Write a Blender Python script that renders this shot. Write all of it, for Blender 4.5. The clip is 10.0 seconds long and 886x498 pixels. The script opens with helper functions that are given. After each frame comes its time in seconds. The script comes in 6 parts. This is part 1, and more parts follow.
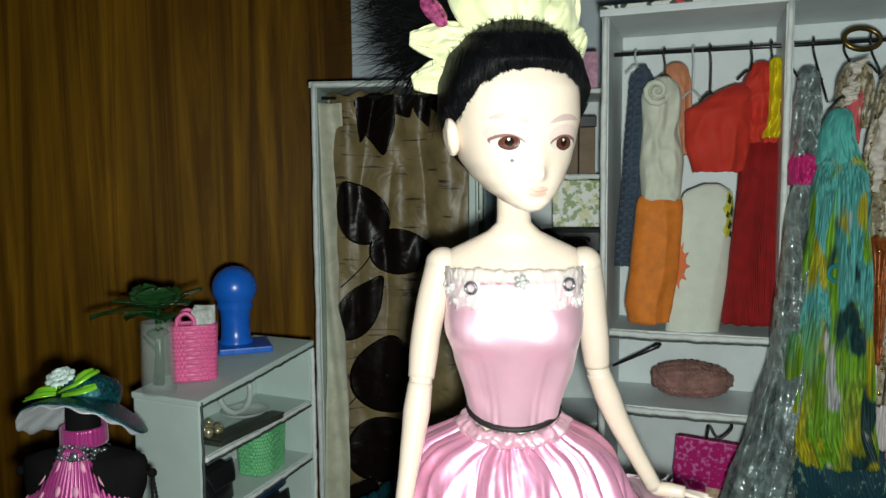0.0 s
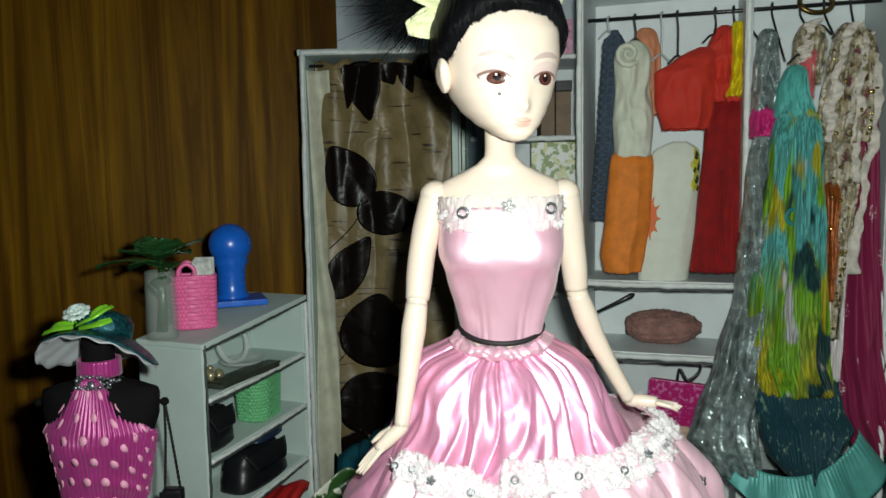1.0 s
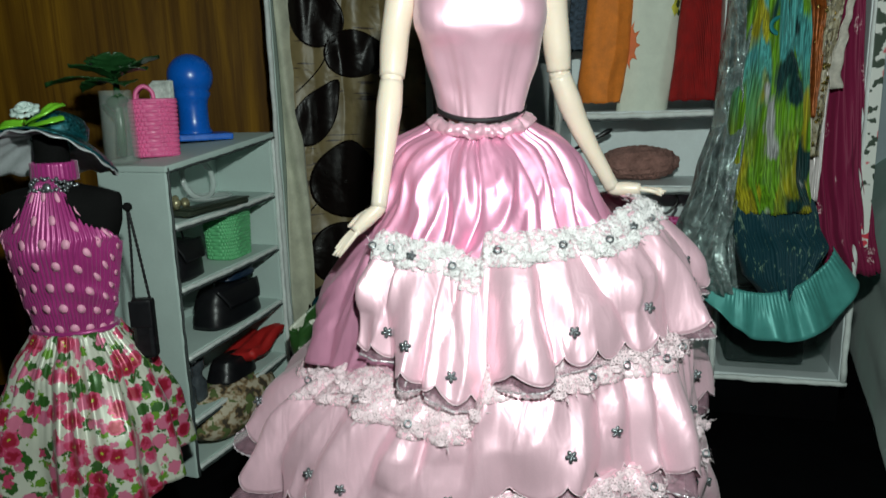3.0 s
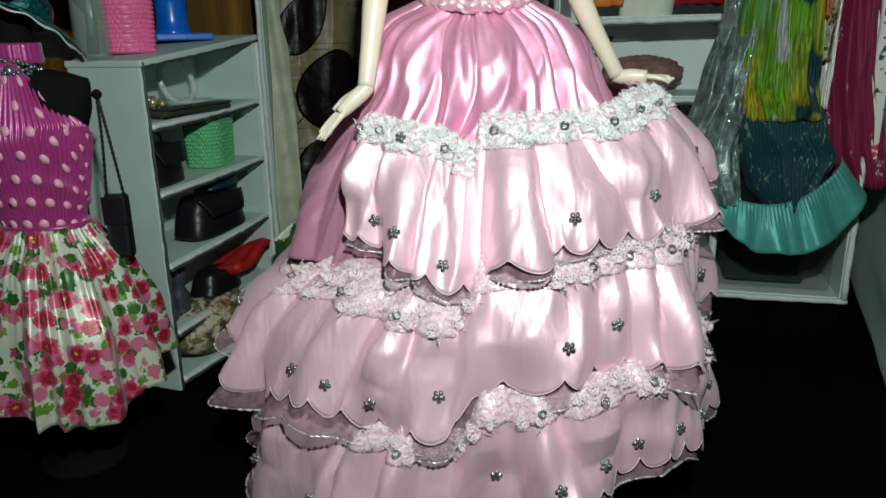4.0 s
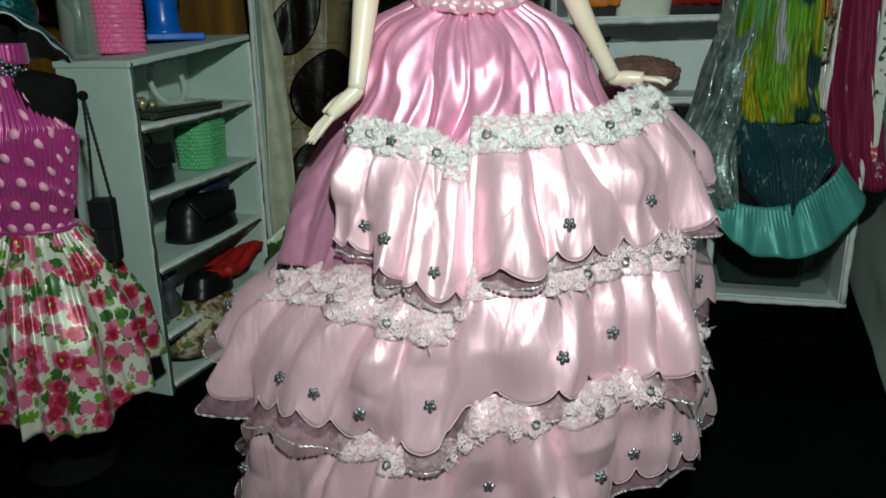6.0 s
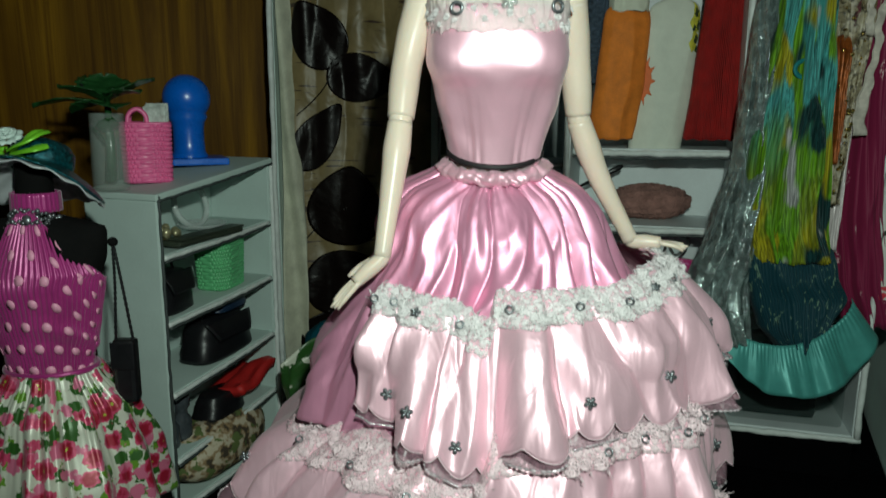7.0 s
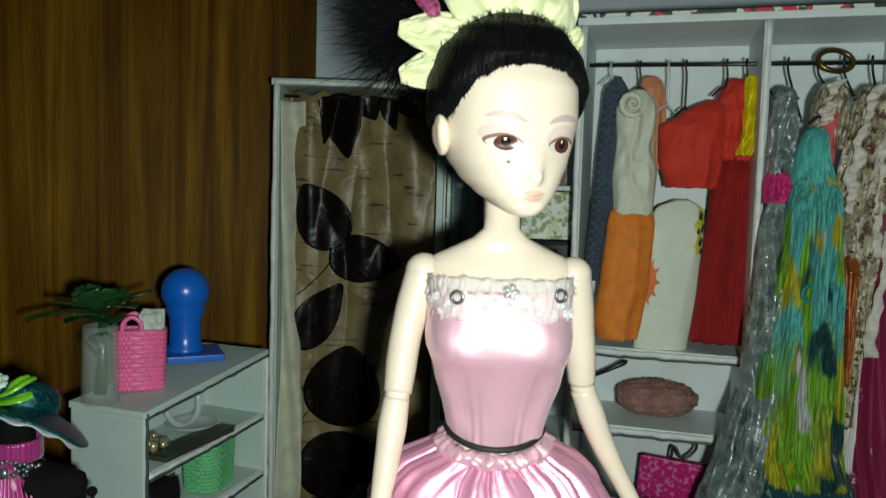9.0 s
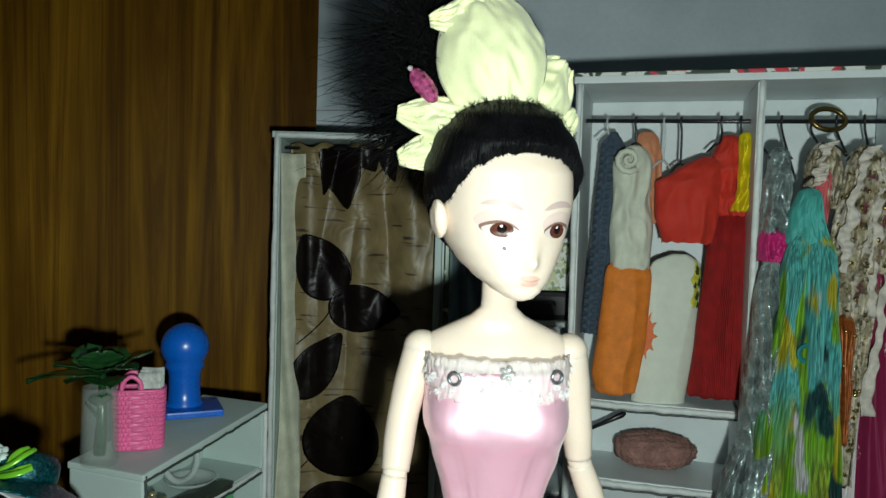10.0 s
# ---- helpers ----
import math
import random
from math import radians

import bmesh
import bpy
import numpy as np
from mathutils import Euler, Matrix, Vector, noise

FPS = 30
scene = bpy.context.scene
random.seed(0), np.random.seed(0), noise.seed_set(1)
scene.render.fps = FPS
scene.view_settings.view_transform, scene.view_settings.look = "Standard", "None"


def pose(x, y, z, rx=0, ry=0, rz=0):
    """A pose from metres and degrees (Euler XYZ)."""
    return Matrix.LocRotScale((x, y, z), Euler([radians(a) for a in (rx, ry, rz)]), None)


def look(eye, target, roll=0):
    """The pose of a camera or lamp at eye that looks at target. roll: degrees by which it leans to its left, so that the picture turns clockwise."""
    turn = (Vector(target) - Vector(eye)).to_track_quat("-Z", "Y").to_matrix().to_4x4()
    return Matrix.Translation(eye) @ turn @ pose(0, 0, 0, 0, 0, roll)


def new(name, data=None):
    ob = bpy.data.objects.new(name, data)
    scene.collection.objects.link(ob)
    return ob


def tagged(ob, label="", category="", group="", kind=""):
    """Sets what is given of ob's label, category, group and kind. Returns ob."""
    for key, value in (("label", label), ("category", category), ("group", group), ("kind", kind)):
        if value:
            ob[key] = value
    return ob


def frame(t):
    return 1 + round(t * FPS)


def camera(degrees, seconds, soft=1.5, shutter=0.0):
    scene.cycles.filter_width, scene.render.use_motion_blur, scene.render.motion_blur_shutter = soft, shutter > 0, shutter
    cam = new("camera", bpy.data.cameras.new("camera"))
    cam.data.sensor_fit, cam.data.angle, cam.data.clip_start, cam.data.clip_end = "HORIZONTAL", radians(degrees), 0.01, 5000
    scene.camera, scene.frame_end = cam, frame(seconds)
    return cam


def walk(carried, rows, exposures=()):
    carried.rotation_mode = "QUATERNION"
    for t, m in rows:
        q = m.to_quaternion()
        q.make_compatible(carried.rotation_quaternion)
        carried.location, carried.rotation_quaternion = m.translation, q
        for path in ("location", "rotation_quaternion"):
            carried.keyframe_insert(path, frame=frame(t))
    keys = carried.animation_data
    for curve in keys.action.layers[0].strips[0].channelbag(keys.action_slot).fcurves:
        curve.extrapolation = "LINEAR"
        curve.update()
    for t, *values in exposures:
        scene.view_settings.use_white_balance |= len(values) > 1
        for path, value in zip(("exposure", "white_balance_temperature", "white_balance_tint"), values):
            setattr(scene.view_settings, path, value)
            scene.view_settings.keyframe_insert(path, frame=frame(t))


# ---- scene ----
cam = camera(62.2, 10.0, soft=1.5, shutter=0.3)
METRES, EYE, TILT, LEAN, TURN = 0.24, 0.25, -5.0, 0.5, 4.0
ROWS = [
    (0.0, 0.0, 0.0, 0.0, 0.0, 0.0, -0.0),
    (0.5, -0.0084, -0.0573, -0.0455, -0.73, -0.04, 0.46),
    (1.0, -0.027, -0.0934, -0.0883, -1.95, -0.51, 0.67),
    (1.5, -0.025, -0.1125, -0.1289, -3.58, -0.79, 1.38),
    (2.0, -0.0427, -0.1008, -0.1797, -3.4, -2.97, 1.61),
    (2.5, -0.0432, -0.0816, -0.2316, -4.06, -4.88, 1.83),
    (4.0, -0.0394, -0.005, -0.3686, -4.98, -11.16, 0.96),
    (4.5, -0.0294, 0.0032, -0.3928, -5.47, -12.42, 1.3),
    (5.0, -0.0278, -0.0005, -0.4108, -5.5, -13.26, 1.42),
    (6.5, -0.0366, 0.0208, -0.3082, -4.84, -8.88, 0.25),
    (7.0, -0.0525, 0.0206, -0.2389, -4.68, -6.03, -0.42),
    (7.5, -0.0595, 0.0335, -0.1714, -4.6, -3.94, -0.66),
    (8.0, -0.0522, 0.0676, -0.1041, -4.52, -1.94, -1.31),
    (8.5, -0.0447, 0.0845, -0.0596, -4.25, -0.68, -1.3),
    (9.0, -0.047, 0.0646, -0.0086, -4.34, 1.03, -1.8),
    (9.5, -0.0479, 0.0561, 0.0348, -4.03, 2.03, -1.92),
    (10.0, -0.0473, 0.0497, 0.061, -4.35, 2.75, -1.81),
]
EXPOSURES = [(0.0, -0.16, 6600, 9), (1.0, -0.2, 6600, 9), (2.5, -0.36, 6450, 4), (4.0, -0.52, 6350, 0), (5.0, -0.62, 6350, -2), (6.5, -0.78, 6450, -4), (7.0, -0.86, 6500, -5), (7.5, -0.78, 6600, -6), (8.0, -0.56, 6650, -3), (8.5, -0.46, 6650, 0), (10.0, -0.26, 6350, 3)]
walk(cam, [(t, pose(0, 0, EYE, TILT, LEAN, TURN) @ pose(METRES * x, METRES * y, METRES * z, 90 + pitch, roll, yaw)) for t, x, y, z, yaw, pitch, roll in ROWS], EXPOSURES)

# ---- light: the phone's torch beside the lens, and a dim room ----
world = bpy.data.worlds.new("room_glow")
world.use_nodes = True
world.node_tree.nodes["Background"].inputs[0].default_value = (0.55, 0.75, 0.8, 1)
world.node_tree.nodes["Background"].inputs[1].default_value = 0.003
scene.world = world
torch_data = bpy.data.lights.new("torch", "SPOT")
torch_data.energy = 4.15
torch_data.color = (0.92, 1.0, 0.96)
torch_data.shadow_soft_size = 0.005
torch_data.spot_size = radians(158)
torch_data.spot_blend = 0.75
torch = new("torch", torch_data)
torch.matrix_world = look((0.0060, 0.001, 0.239), (0.07, 0.3, 0.180))


# ---- materials ----
def ramp(nt, fac, stops):
    n = nt.nodes.new("ShaderNodeValToRGB")
    while len(n.color_ramp.elements) < len(stops):
        n.color_ramp.elements.new(0.5)
    for e, (p, c) in zip(n.color_ramp.elements, stops):
        e.position, e.color = p, (*c, 1)
    nt.links.new(fac, n.inputs[0])
    return n.outputs[0]


def coords(nt, scale=(1, 1, 1), turn=(0, 0, 0)):
    tc = nt.nodes.new("ShaderNodeTexCoord")
    mp = nt.nodes.new("ShaderNodeMapping")
    mp.inputs["Scale"].default_value = scale
    mp.inputs["Rotation"].default_value = turn
    nt.links.new(tc.outputs["Object"], mp.inputs[0])
    return mp.outputs[0]


def noise_tex(nt, vec, scale, detail=4.0, rough=0.55, distort=0.0):
    n = nt.nodes.new("ShaderNodeTexNoise")
    n.inputs["Scale"].default_value, n.inputs["Detail"].default_value = scale, detail
    n.inputs["Roughness"].default_value, n.inputs["Distortion"].default_value = rough, distort
    nt.links.new(vec, n.inputs["Vector"])
    return n.outputs["Fac"]


def mixed(nt, fac, a, b, how="MIX"):
    n = nt.nodes.new("ShaderNodeMix")
    n.data_type, n.blend_type = "RGBA", how
    for value, socket in ((fac, n.inputs[0]), (a, n.inputs[6]), (b, n.inputs[7])):
        if isinstance(value, (int, float)):
            socket.default_value = value
        elif isinstance(value, tuple):
            socket.default_value = (*value, 1)
        else:
            nt.links.new(value, socket)
    return n.outputs[2]


def material(name, base, rough=0.6, metal=0.0, vary=0.15, size=0.01, stretch=(1, 1, 1), bump=0.2, depth=0.0003, grain=0.0012,
             sheen=0.0, coat=0.0, alpha=1.0, trans=0.0, spec=0.5, second=None, aniso=0.0):
    """A surface with broad stains of the given size and a fine grain that also lifts it; sizes in metres."""
    m = bpy.data.materials.new(name)
    m.use_nodes = True
    nt = m.node_tree
    b = nt.nodes["Principled BSDF"]
    vec = coords(nt, stretch)
    broad = noise_tex(nt, vec, 1 / size, 3)
    fine = noise_tex(nt, vec, 1 / grain, 3)
    dark = tuple(c * (1 - vary) for c in base)
    light = tuple(min(1, c * (1 + vary * 0.6)) for c in (second or base))
    broad_c = ramp(nt, broad, [(0.3, dark), (0.7, light)])
    fine_c = ramp(nt, fine, [(0.3, (1 - vary * 0.5,) * 3), (0.7, (1, 1, 1))])
    nt.links.new(mixed(nt, 1.0, broad_c, fine_c, "MULTIPLY"), b.inputs["Base Color"])
    r = nt.nodes.new("ShaderNodeMapRange")
    r.inputs["To Min"].default_value, r.inputs["To Max"].default_value = max(0.02, rough - 0.08), min(1, rough + 0.08)
    nt.links.new(broad, r.inputs[0])
    nt.links.new(r.outputs[0], b.inputs["Roughness"])
    b.inputs["Metallic"].default_value = metal
    b.inputs["Specular IOR Level"].default_value = spec
    b.inputs["Sheen Weight"].default_value = sheen
    b.inputs["Coat Weight"].default_value = coat
    b.inputs["Coat Roughness"].default_value = 0.12
    b.inputs["Alpha"].default_value = alpha
    b.inputs["Transmission Weight"].default_value = trans
    b.inputs["Anisotropic"].default_value = aniso
    if bump:
        bp = nt.nodes.new("ShaderNodeBump")
        bp.inputs["Strength"].default_value, bp.inputs["Distance"].default_value = bump, depth
        nt.links.new(fine, bp.inputs["Height"])
        nt.links.new(bp.outputs[0], b.inputs["Normal"])
    return m


def node_of(m, kind="BSDF_PRINCIPLED"):
    return next(n for n in m.node_tree.nodes if n.type == kind)


def recolour(m, socket):
    m.node_tree.links.new(socket, node_of(m).inputs["Base Color"])


# dark wood-grain panel
WOOD = material("wood_panel", (0.2, 0.08, 0.02), 0.5, bump=0.12, stretch=(1, 1, 0.05), grain=0.002, size=0.03, spec=0.06)
nt = WOOD.node_tree
streak = noise_tex(nt, coords(nt, (1, 1, 0.03)), 48, 7, 0.68, 0.9)
wide = noise_tex(nt, coords(nt, (1, 1, 0.10)), 17, 4, 0.55, 1.4)
c1 = ramp(nt, streak, [(0.3, (0.034, 0.013, 0.0006)), (0.48, (0.13, 0.057, 0.0026)), (0.70, (0.34, 0.17, 0.009))])
c2 = ramp(nt, wide, [(0.3, (0.45, 0.4, 0.35)), (0.65, (1, 1, 1))])
recolour(WOOD, mixed(nt, 1.0, c1, c2, "MULTIPLY"))

PLASTER = material("blue_plaster", (0.66, 0.74, 0.8), 0.8, vary=0.12, size=0.08, grain=0.003)
CLOTH_BLACK = material("black_cloth", (0.0025, 0.0025, 0.003), 0.95, vary=0.3, size=0.03, grain=0.0008, spec=0.02)
CARD = material("white_cardboard", (0.52, 0.63, 0.595), 0.62, vary=0.07, size=0.03, grain=0.0015, bump=0.15)
CARD_WHITE = material("glossy_white_card", (0.68, 0.74, 0.745), 0.5, vary=0.08, size=0.02, grain=0.0015, bump=0.2)
CARD_EDGE = material("worn_card_edge", (0.72, 0.76, 0.74), 0.7, vary=0.14, size=0.006, grain=0.0008)
PIPING = material("dark_edge_tape", (0.05, 0.06, 0.06), 0.5)
BLACK_ROD = material("black_rod", (0.01, 0.01, 0.012), 0.3)
SKIN = material("doll_vinyl", (0.80, 0.665, 0.55), 0.34, vary=0.05, size=0.02, bump=0.03, spec=0.5)
node_of(SKIN).inputs["Subsurface Weight"].default_value = 0.12
node_of(SKIN).inputs["Subsurface Scale"].default_value = 0.003
node_of(SKIN).inputs["Subsurface Radius"].default_value = (1, 0.5, 0.3)
HAIR = material("black_hair", (0.004, 0.004, 0.005), 0.42, vary=0.5, size=0.004, grain=0.0005, stretch=(1, 1, 0.12), bump=0.8, depth=0.0006, spec=0.10)
SATIN = material("pink_satin", (0.82, 0.35, 0.53), 0.44, vary=0.06, size=0.01, sheen=0.08, grain=0.0006, bump=0.05, metal=0.5, spec=1.0)
SATIN_MID = material("rose_satin", (0.90, 0.52, 0.64), 0.46, vary=0.05, size=0.012, sheen=0.2, grain=0.0006, bump=0.05, metal=0.42, spec=1.0)
SATIN_PALE = material("pale_pink_satin", (0.95, 0.60, 0.705), 0.43, vary=0.07, size=0.02, sheen=0.12, grain=0.0006, bump=0.05, metal=0.4, spec=1.0)


def crinkled(m, width, strength, reach):
    """Adds soft creases that run down the cloth to a material's relief."""
    nt = m.node_tree
    b = node_of(m)
    old = b.inputs["Normal"].links[0].from_socket
    n1 = noise_tex(nt, coords(nt, (1, 1, 0.22)), 1 / width, 2, 0.5, 0.6)
    bp = nt.nodes.new("ShaderNodeBump")
    bp.inputs["Strength"].default_value, bp.inputs["Distance"].default_value = strength, reach
    nt.links.new(n1, bp.inputs["Height"])
    nt.links.new(old, bp.inputs["Normal"])
    nt.links.new(bp.outputs[0], b.inputs["Normal"])


crinkled(SATIN, 0.013, 0.25, 0.004)
crinkled(SATIN, 0.006, 0.12, 0.002)
crinkled(SATIN_PALE, 0.013, 0.28, 0.004)
crinkled(SATIN_PALE, 0.0055, 0.22, 0.0022)
crinkled(SATIN_MID, 0.014, 0.2, 0.003)
LACE = material("white_lace", (0.84, 0.80, 0.81), 0.75, vary=0.06, size=0.002, grain=0.0007, bump=0.3, depth=0.0004, sheen=0.4)
TULLE = material("rose_tulle", (0.55, 0.32, 0.40), 0.3, vary=0.4, size=0.002, alpha=0.26, bump=0.3)
SILVER = material("silver_bead", (0.85, 0.70, 0.75), 0.2, metal=0.3, vary=0.5, size=0.0012, bump=0.3)
SEQUIN = material("dark_silver_sequin", (0.30, 0.32, 0.34), 0.3, metal=0.8, vary=0.4, size=0.0008, bump=0.2)


# ---- mesh helpers ----
def grid(fn, nu, nv, closed=True, cap0=False, cap1=False, bm=None, slot=0):
    """A smooth surface fn(u, v), u and v from 0 to 1; closed joins u's ends."""
    bm = bm or bmesh.new()
    cols = nu if closed else nu + 1
    rows = [[bm.verts.new(fn(i / nu, j / nv)) for i in range(cols)] for j in range(nv + 1)]
    for j in range(nv):
        for i in range(nu):
            k = (i + 1) % cols
            f = bm.faces.new((rows[j][i], rows[j][k], rows[j + 1][k], rows[j + 1][i]))
            f.smooth, f.material_index = True, slot
    for cap, row in ((cap0, rows[0][::-1]), (cap1, rows[-1])):
        if cap and closed:
            f = bm.faces.new(row)
            f.smooth, f.material_index = True, slot
    return bm


def box(x0, x1, y0, y1, z0, z1, bevel=0.0006, bm=None, slot=0):
    one = bmesh.new()
    bmesh.ops.create_cube(one, size=1, matrix=Matrix.LocRotScale(((x0 + x1) / 2, (y0 + y1) / 2, (z0 + z1) / 2), None, (x1 - x0, y1 - y0, z1 - z0)))
    if bevel:
        bmesh.ops.bevel(one, geom=one.edges[:], offset=bevel, segments=2, affect="EDGES", profile=0.6)
    for f in one.faces:
        f.material_index = slot
    return joined(bm, one)


def joined(bm, other):
    if bm is None:
        return other
    me = bpy.data.meshes.new("swap")
    other.to_mesh(me)
    bm.from_mesh(me)
    bpy.data.meshes.remove(me)
    other.free()
    return bm


def tube(points, radius, sides=10, bm=None, slot=0, caps=True, flat=1.0):
    """A round bar through points; radius is one number or a list; flat squashes it along its second side."""
    pts = [Vector(p) for p in points]
    rad = radius if isinstance(radius, (list, tuple)) else [radius] * len(pts)
    frames, up = [], Vector((0.13, 0.31, 0.94))
    for i, p in enumerate(pts):
        d = (pts[min(i + 1, len(pts) - 1)] - pts[max(i - 1, 0)]).normalized()
        a = d.cross(up)
        a = a.normalized() if a.length > 1e-4 else d.orthogonal().normalized()
        up = a.cross(d).normalized()
        frames.append((p, a, up.copy()))

    def fn(u, v):
        p, a, b = frames[round(v * (len(pts) - 1))]
        r, t = rad[round(v * (len(pts) - 1))], u * math.tau
        return p + a * math.cos(t) * r + b * math.sin(t) * r * flat
    return grid(fn, sides, len(pts) - 1, True, caps, caps, bm, slot)


def smooth_path(points, n):
    """Points along a smooth curve through the given ones."""
    p = [Vector(q) for q in points]
    p = [p[0] * 2 - p[1]] + p + [p[-1] * 2 - p[-2]]
    out = []
    for k in range(n + 1):
        s = k / n * (len(p) - 3)
        i = min(int(s), len(p) - 4)
        t = s - i
        a, b, c, d = p[i:i + 4]
        out.append(0.5 * ((2 * b) + (c - a) * t + (2 * a - 5 * b + 4 * c - d) * t * t + (3 * b - a - 3 * c + d) * t ** 3))
    return out


def lathe(profile, n=32, bm=None, slot=0, caps=True, wob=None):
    """A turned form round z from rows of (radius, height)."""
    def fn(u, v):
        r, z = profile[round(v * (len(profile) - 1))]
        t = u * math.tau
        k = wob(t, z) if wob else 1
        return Vector((r * k * math.cos(t), r * k * math.sin(t), z))
    return grid(fn, n, len(profile) - 1, True, caps, caps, bm, slot)


def ball(c, r, n=12, bm=None, slot=0):
    one = bmesh.new()
    bmesh.ops.create_uvsphere(one, u_segments=n, v_segments=max(6, n // 2), radius=1)
    rr = r if isinstance(r, (tuple, list)) else (r, r, r)
    for v in one.verts:
        v.co = Vector((v.co.x * rr[0], v.co.y * rr[1], v.co.z * rr[2])) + Vector(c)
    for f in one.faces:
        f.smooth, f.material_index = True, slot
    return joined(bm, one)


def lerp(rows, z):
    """Interpolates rows of (key, values...) by key."""
    rows = sorted(rows)
    if z <= rows[0][0]:
        return rows[0][1:]
    for a, b in zip(rows, rows[1:]):
        if z <= b[0]:
            t = (z - a[0]) / (b[0] - a[0])
            t = t * t * (3 - 2 * t) * 0.5 + t * 0.5
            return tuple(p + (q - p) * t for p, q in zip(a[1:], b[1:]))
    return rows[-1][1:]


def wave_noise(a, b, seed=0.0):
    return noise.noise(Vector((a, b, seed * 7.31)))


def finish(bm, name, mats, thick=0.0, offset=0.0):
    bmesh.ops.recalc_face_normals(bm, faces=bm.faces[:])
    me = bpy.data.meshes.new(name)
    bm.to_mesh(me)
    bm.free()
    for m in mats if isinstance(mats, (list, tuple)) else [mats]:
        me.materials.append(m)
    ob = new(name, me)
    if thick:
        s = ob.modifiers.new("thickness", "SOLIDIFY")
        s.thickness, s.offset = thick, offset
    return ob


def part(name, bm, mats, parent, label="", thick=0.0, offset=0.0):
    ob = finish(bm, name, mats, thick, offset)
    ob.parent = parent
    return tagged(ob, label) if label else ob


def root(name, m, label, category, group="", kind=""):
    ob = new(name)
    ob.empty_display_size = 0.01
    ob.matrix_world = m
    return tagged(ob, label, category, group, kind)


def thing(name, bm, mats, label, category, group="", kind="", thick=0.0, offset=0.0):
    return tagged(finish(bm, name, mats, thick, offset), label, category, group, kind)


def shared(name, mesh, m, parent):
    """One more object on a mesh that alike pieces share."""
    ob = new(name, mesh)
    ob.parent = parent
    ob.matrix_basis = m
    return ob


# ---- setting ----
bm = grid(lambda u, v: Vector((-0.95 + 1.75 * u, -0.7 + 1.3 * v, 0.0006 * wave_noise(u * 40, v * 30) - 0.0006)), 120, 100, False)
thing("floor", bm, CLOTH_BLACK, "black cloth spread over the table top", "table", kind="structure")
ang = radians(17)
wdir, wn = Vector((math.cos(ang), math.sin(ang), 0)), Vector((math.sin(ang), -math.cos(ang), 0))
edge = Vector((-0.098, 0.512, 0))
bm = box(-0.9, 0, 0, 0.012, -0.01, 0.7, 0.0008)
wall = thing("wall_wood", bm, WOOD, "dark brown wood-grain panel wall", "wall", kind="structure")
wall.matrix_world = Matrix.Translation(edge) @ pose(0, 0, 0, 0, 0, 17)
thing("wall_back", box(-0.95, 0.8, 0.545, 0.575, -0.02, 1.0, 0), PLASTER, "pale blue painted wall", "wall", kind="structure")
thing("wall_side", box(0.8, 0.83, -0.7, 0.575, -0.02, 1.0, 0), PLASTER, "pale blue painted wall", "wall", kind="structure")
thing("wall_left", box(-0.98, -0.95, -0.7, 0.575, -0.02, 1.0, 0), PLASTER, "pale blue painted wall", "wall", kind="structure")
thing("wall_front", box(-0.98, 0.83, -0.73, -0.7, -0.02, 1.0, 0), PLASTER, "pale blue painted wall", "wall", kind="structure")
thing("ceiling", box(-0.98, 0.83, -0.73, 0.575, 1.0, 1.03, 0), PLASTER, "pale painted ceiling", "ceiling", kind="structure")

# padded green block beside the wardrobe
GREEN_PAD = material("pale_green_cloth", (0.22, 0.42, 0.34), 0.7, vary=0.18, size=0.03, grain=0.001, sheen=0.2)
bm = bmesh.new()
bmesh.ops.create_cube(bm, size=1, matrix=Matrix.LocRotScale((0.15, 0.25, 0.064), None, (0.3, 0.5, 0.128)))
bmesh.ops.bevel(bm, geom=[e for e in bm.edges if sum(v.co.z for v in e.verts) > 0.01 + 0.0], offset=0.04, segments=8, affect="EDGES", profile=0.5)
bmesh.ops.subdivide_edges(bm, edges=[e for e in bm.edges if e.calc_length() > 0.05], cuts=24, use_grid_fill=True)
for v in bm.verts:
    if v.co.z > 0.002:
        v.co += Vector((-1, -0.4, 0.6)) * 0.004 * wave_noise(v.co.y * 16 + v.co.z * 9, v.co.z * 30 + v.co.x * 20, 4)
for f in bm.faces:
    f.smooth = True
pad = thing("mattress", bm, GREEN_PAD, "pale green cloth-covered mattress on the black cloth", "mattress")
pad.matrix_world = pose(0.172, 0.235, 0, 0, 0, -24)


# ---- open wardrobe ----
WR = pose(0.0555, 0.3925, 0, 0, 0, -16)
ward = root("open_wardrobe", WR, "white cardboard doll wardrobe with open front and hung clothes", "wardrobe")
H, W, D, T, XD = 0.339, 0.157, 0.058, 0.0038, 0.0885


def board(name, x0, x1, y0, y1, z0, z1, label=""):
    ob = part(name, box(x0, x1, y0, y1, z0, z1, 0.0007), CARD_WHITE, ward, label)
    return ob


def wobble_edge(points, r, mat, parent, name="edge_tape", label=""):
    pts = smooth_path(points, 40)
    pts = [p + Vector((wave_noise(i * 0.7, 1.3), wave_noise(i * 0.7, 5.1), wave_noise(i * 0.7, 9.7))) * 0.0005 for i, p in enumerate(pts)]
    return part(name, tube(pts, [r * (1 + 0.35 * wave_noise(i * 0.9, 3.7)) for i in range(len(pts))], 8), mat, parent, label)


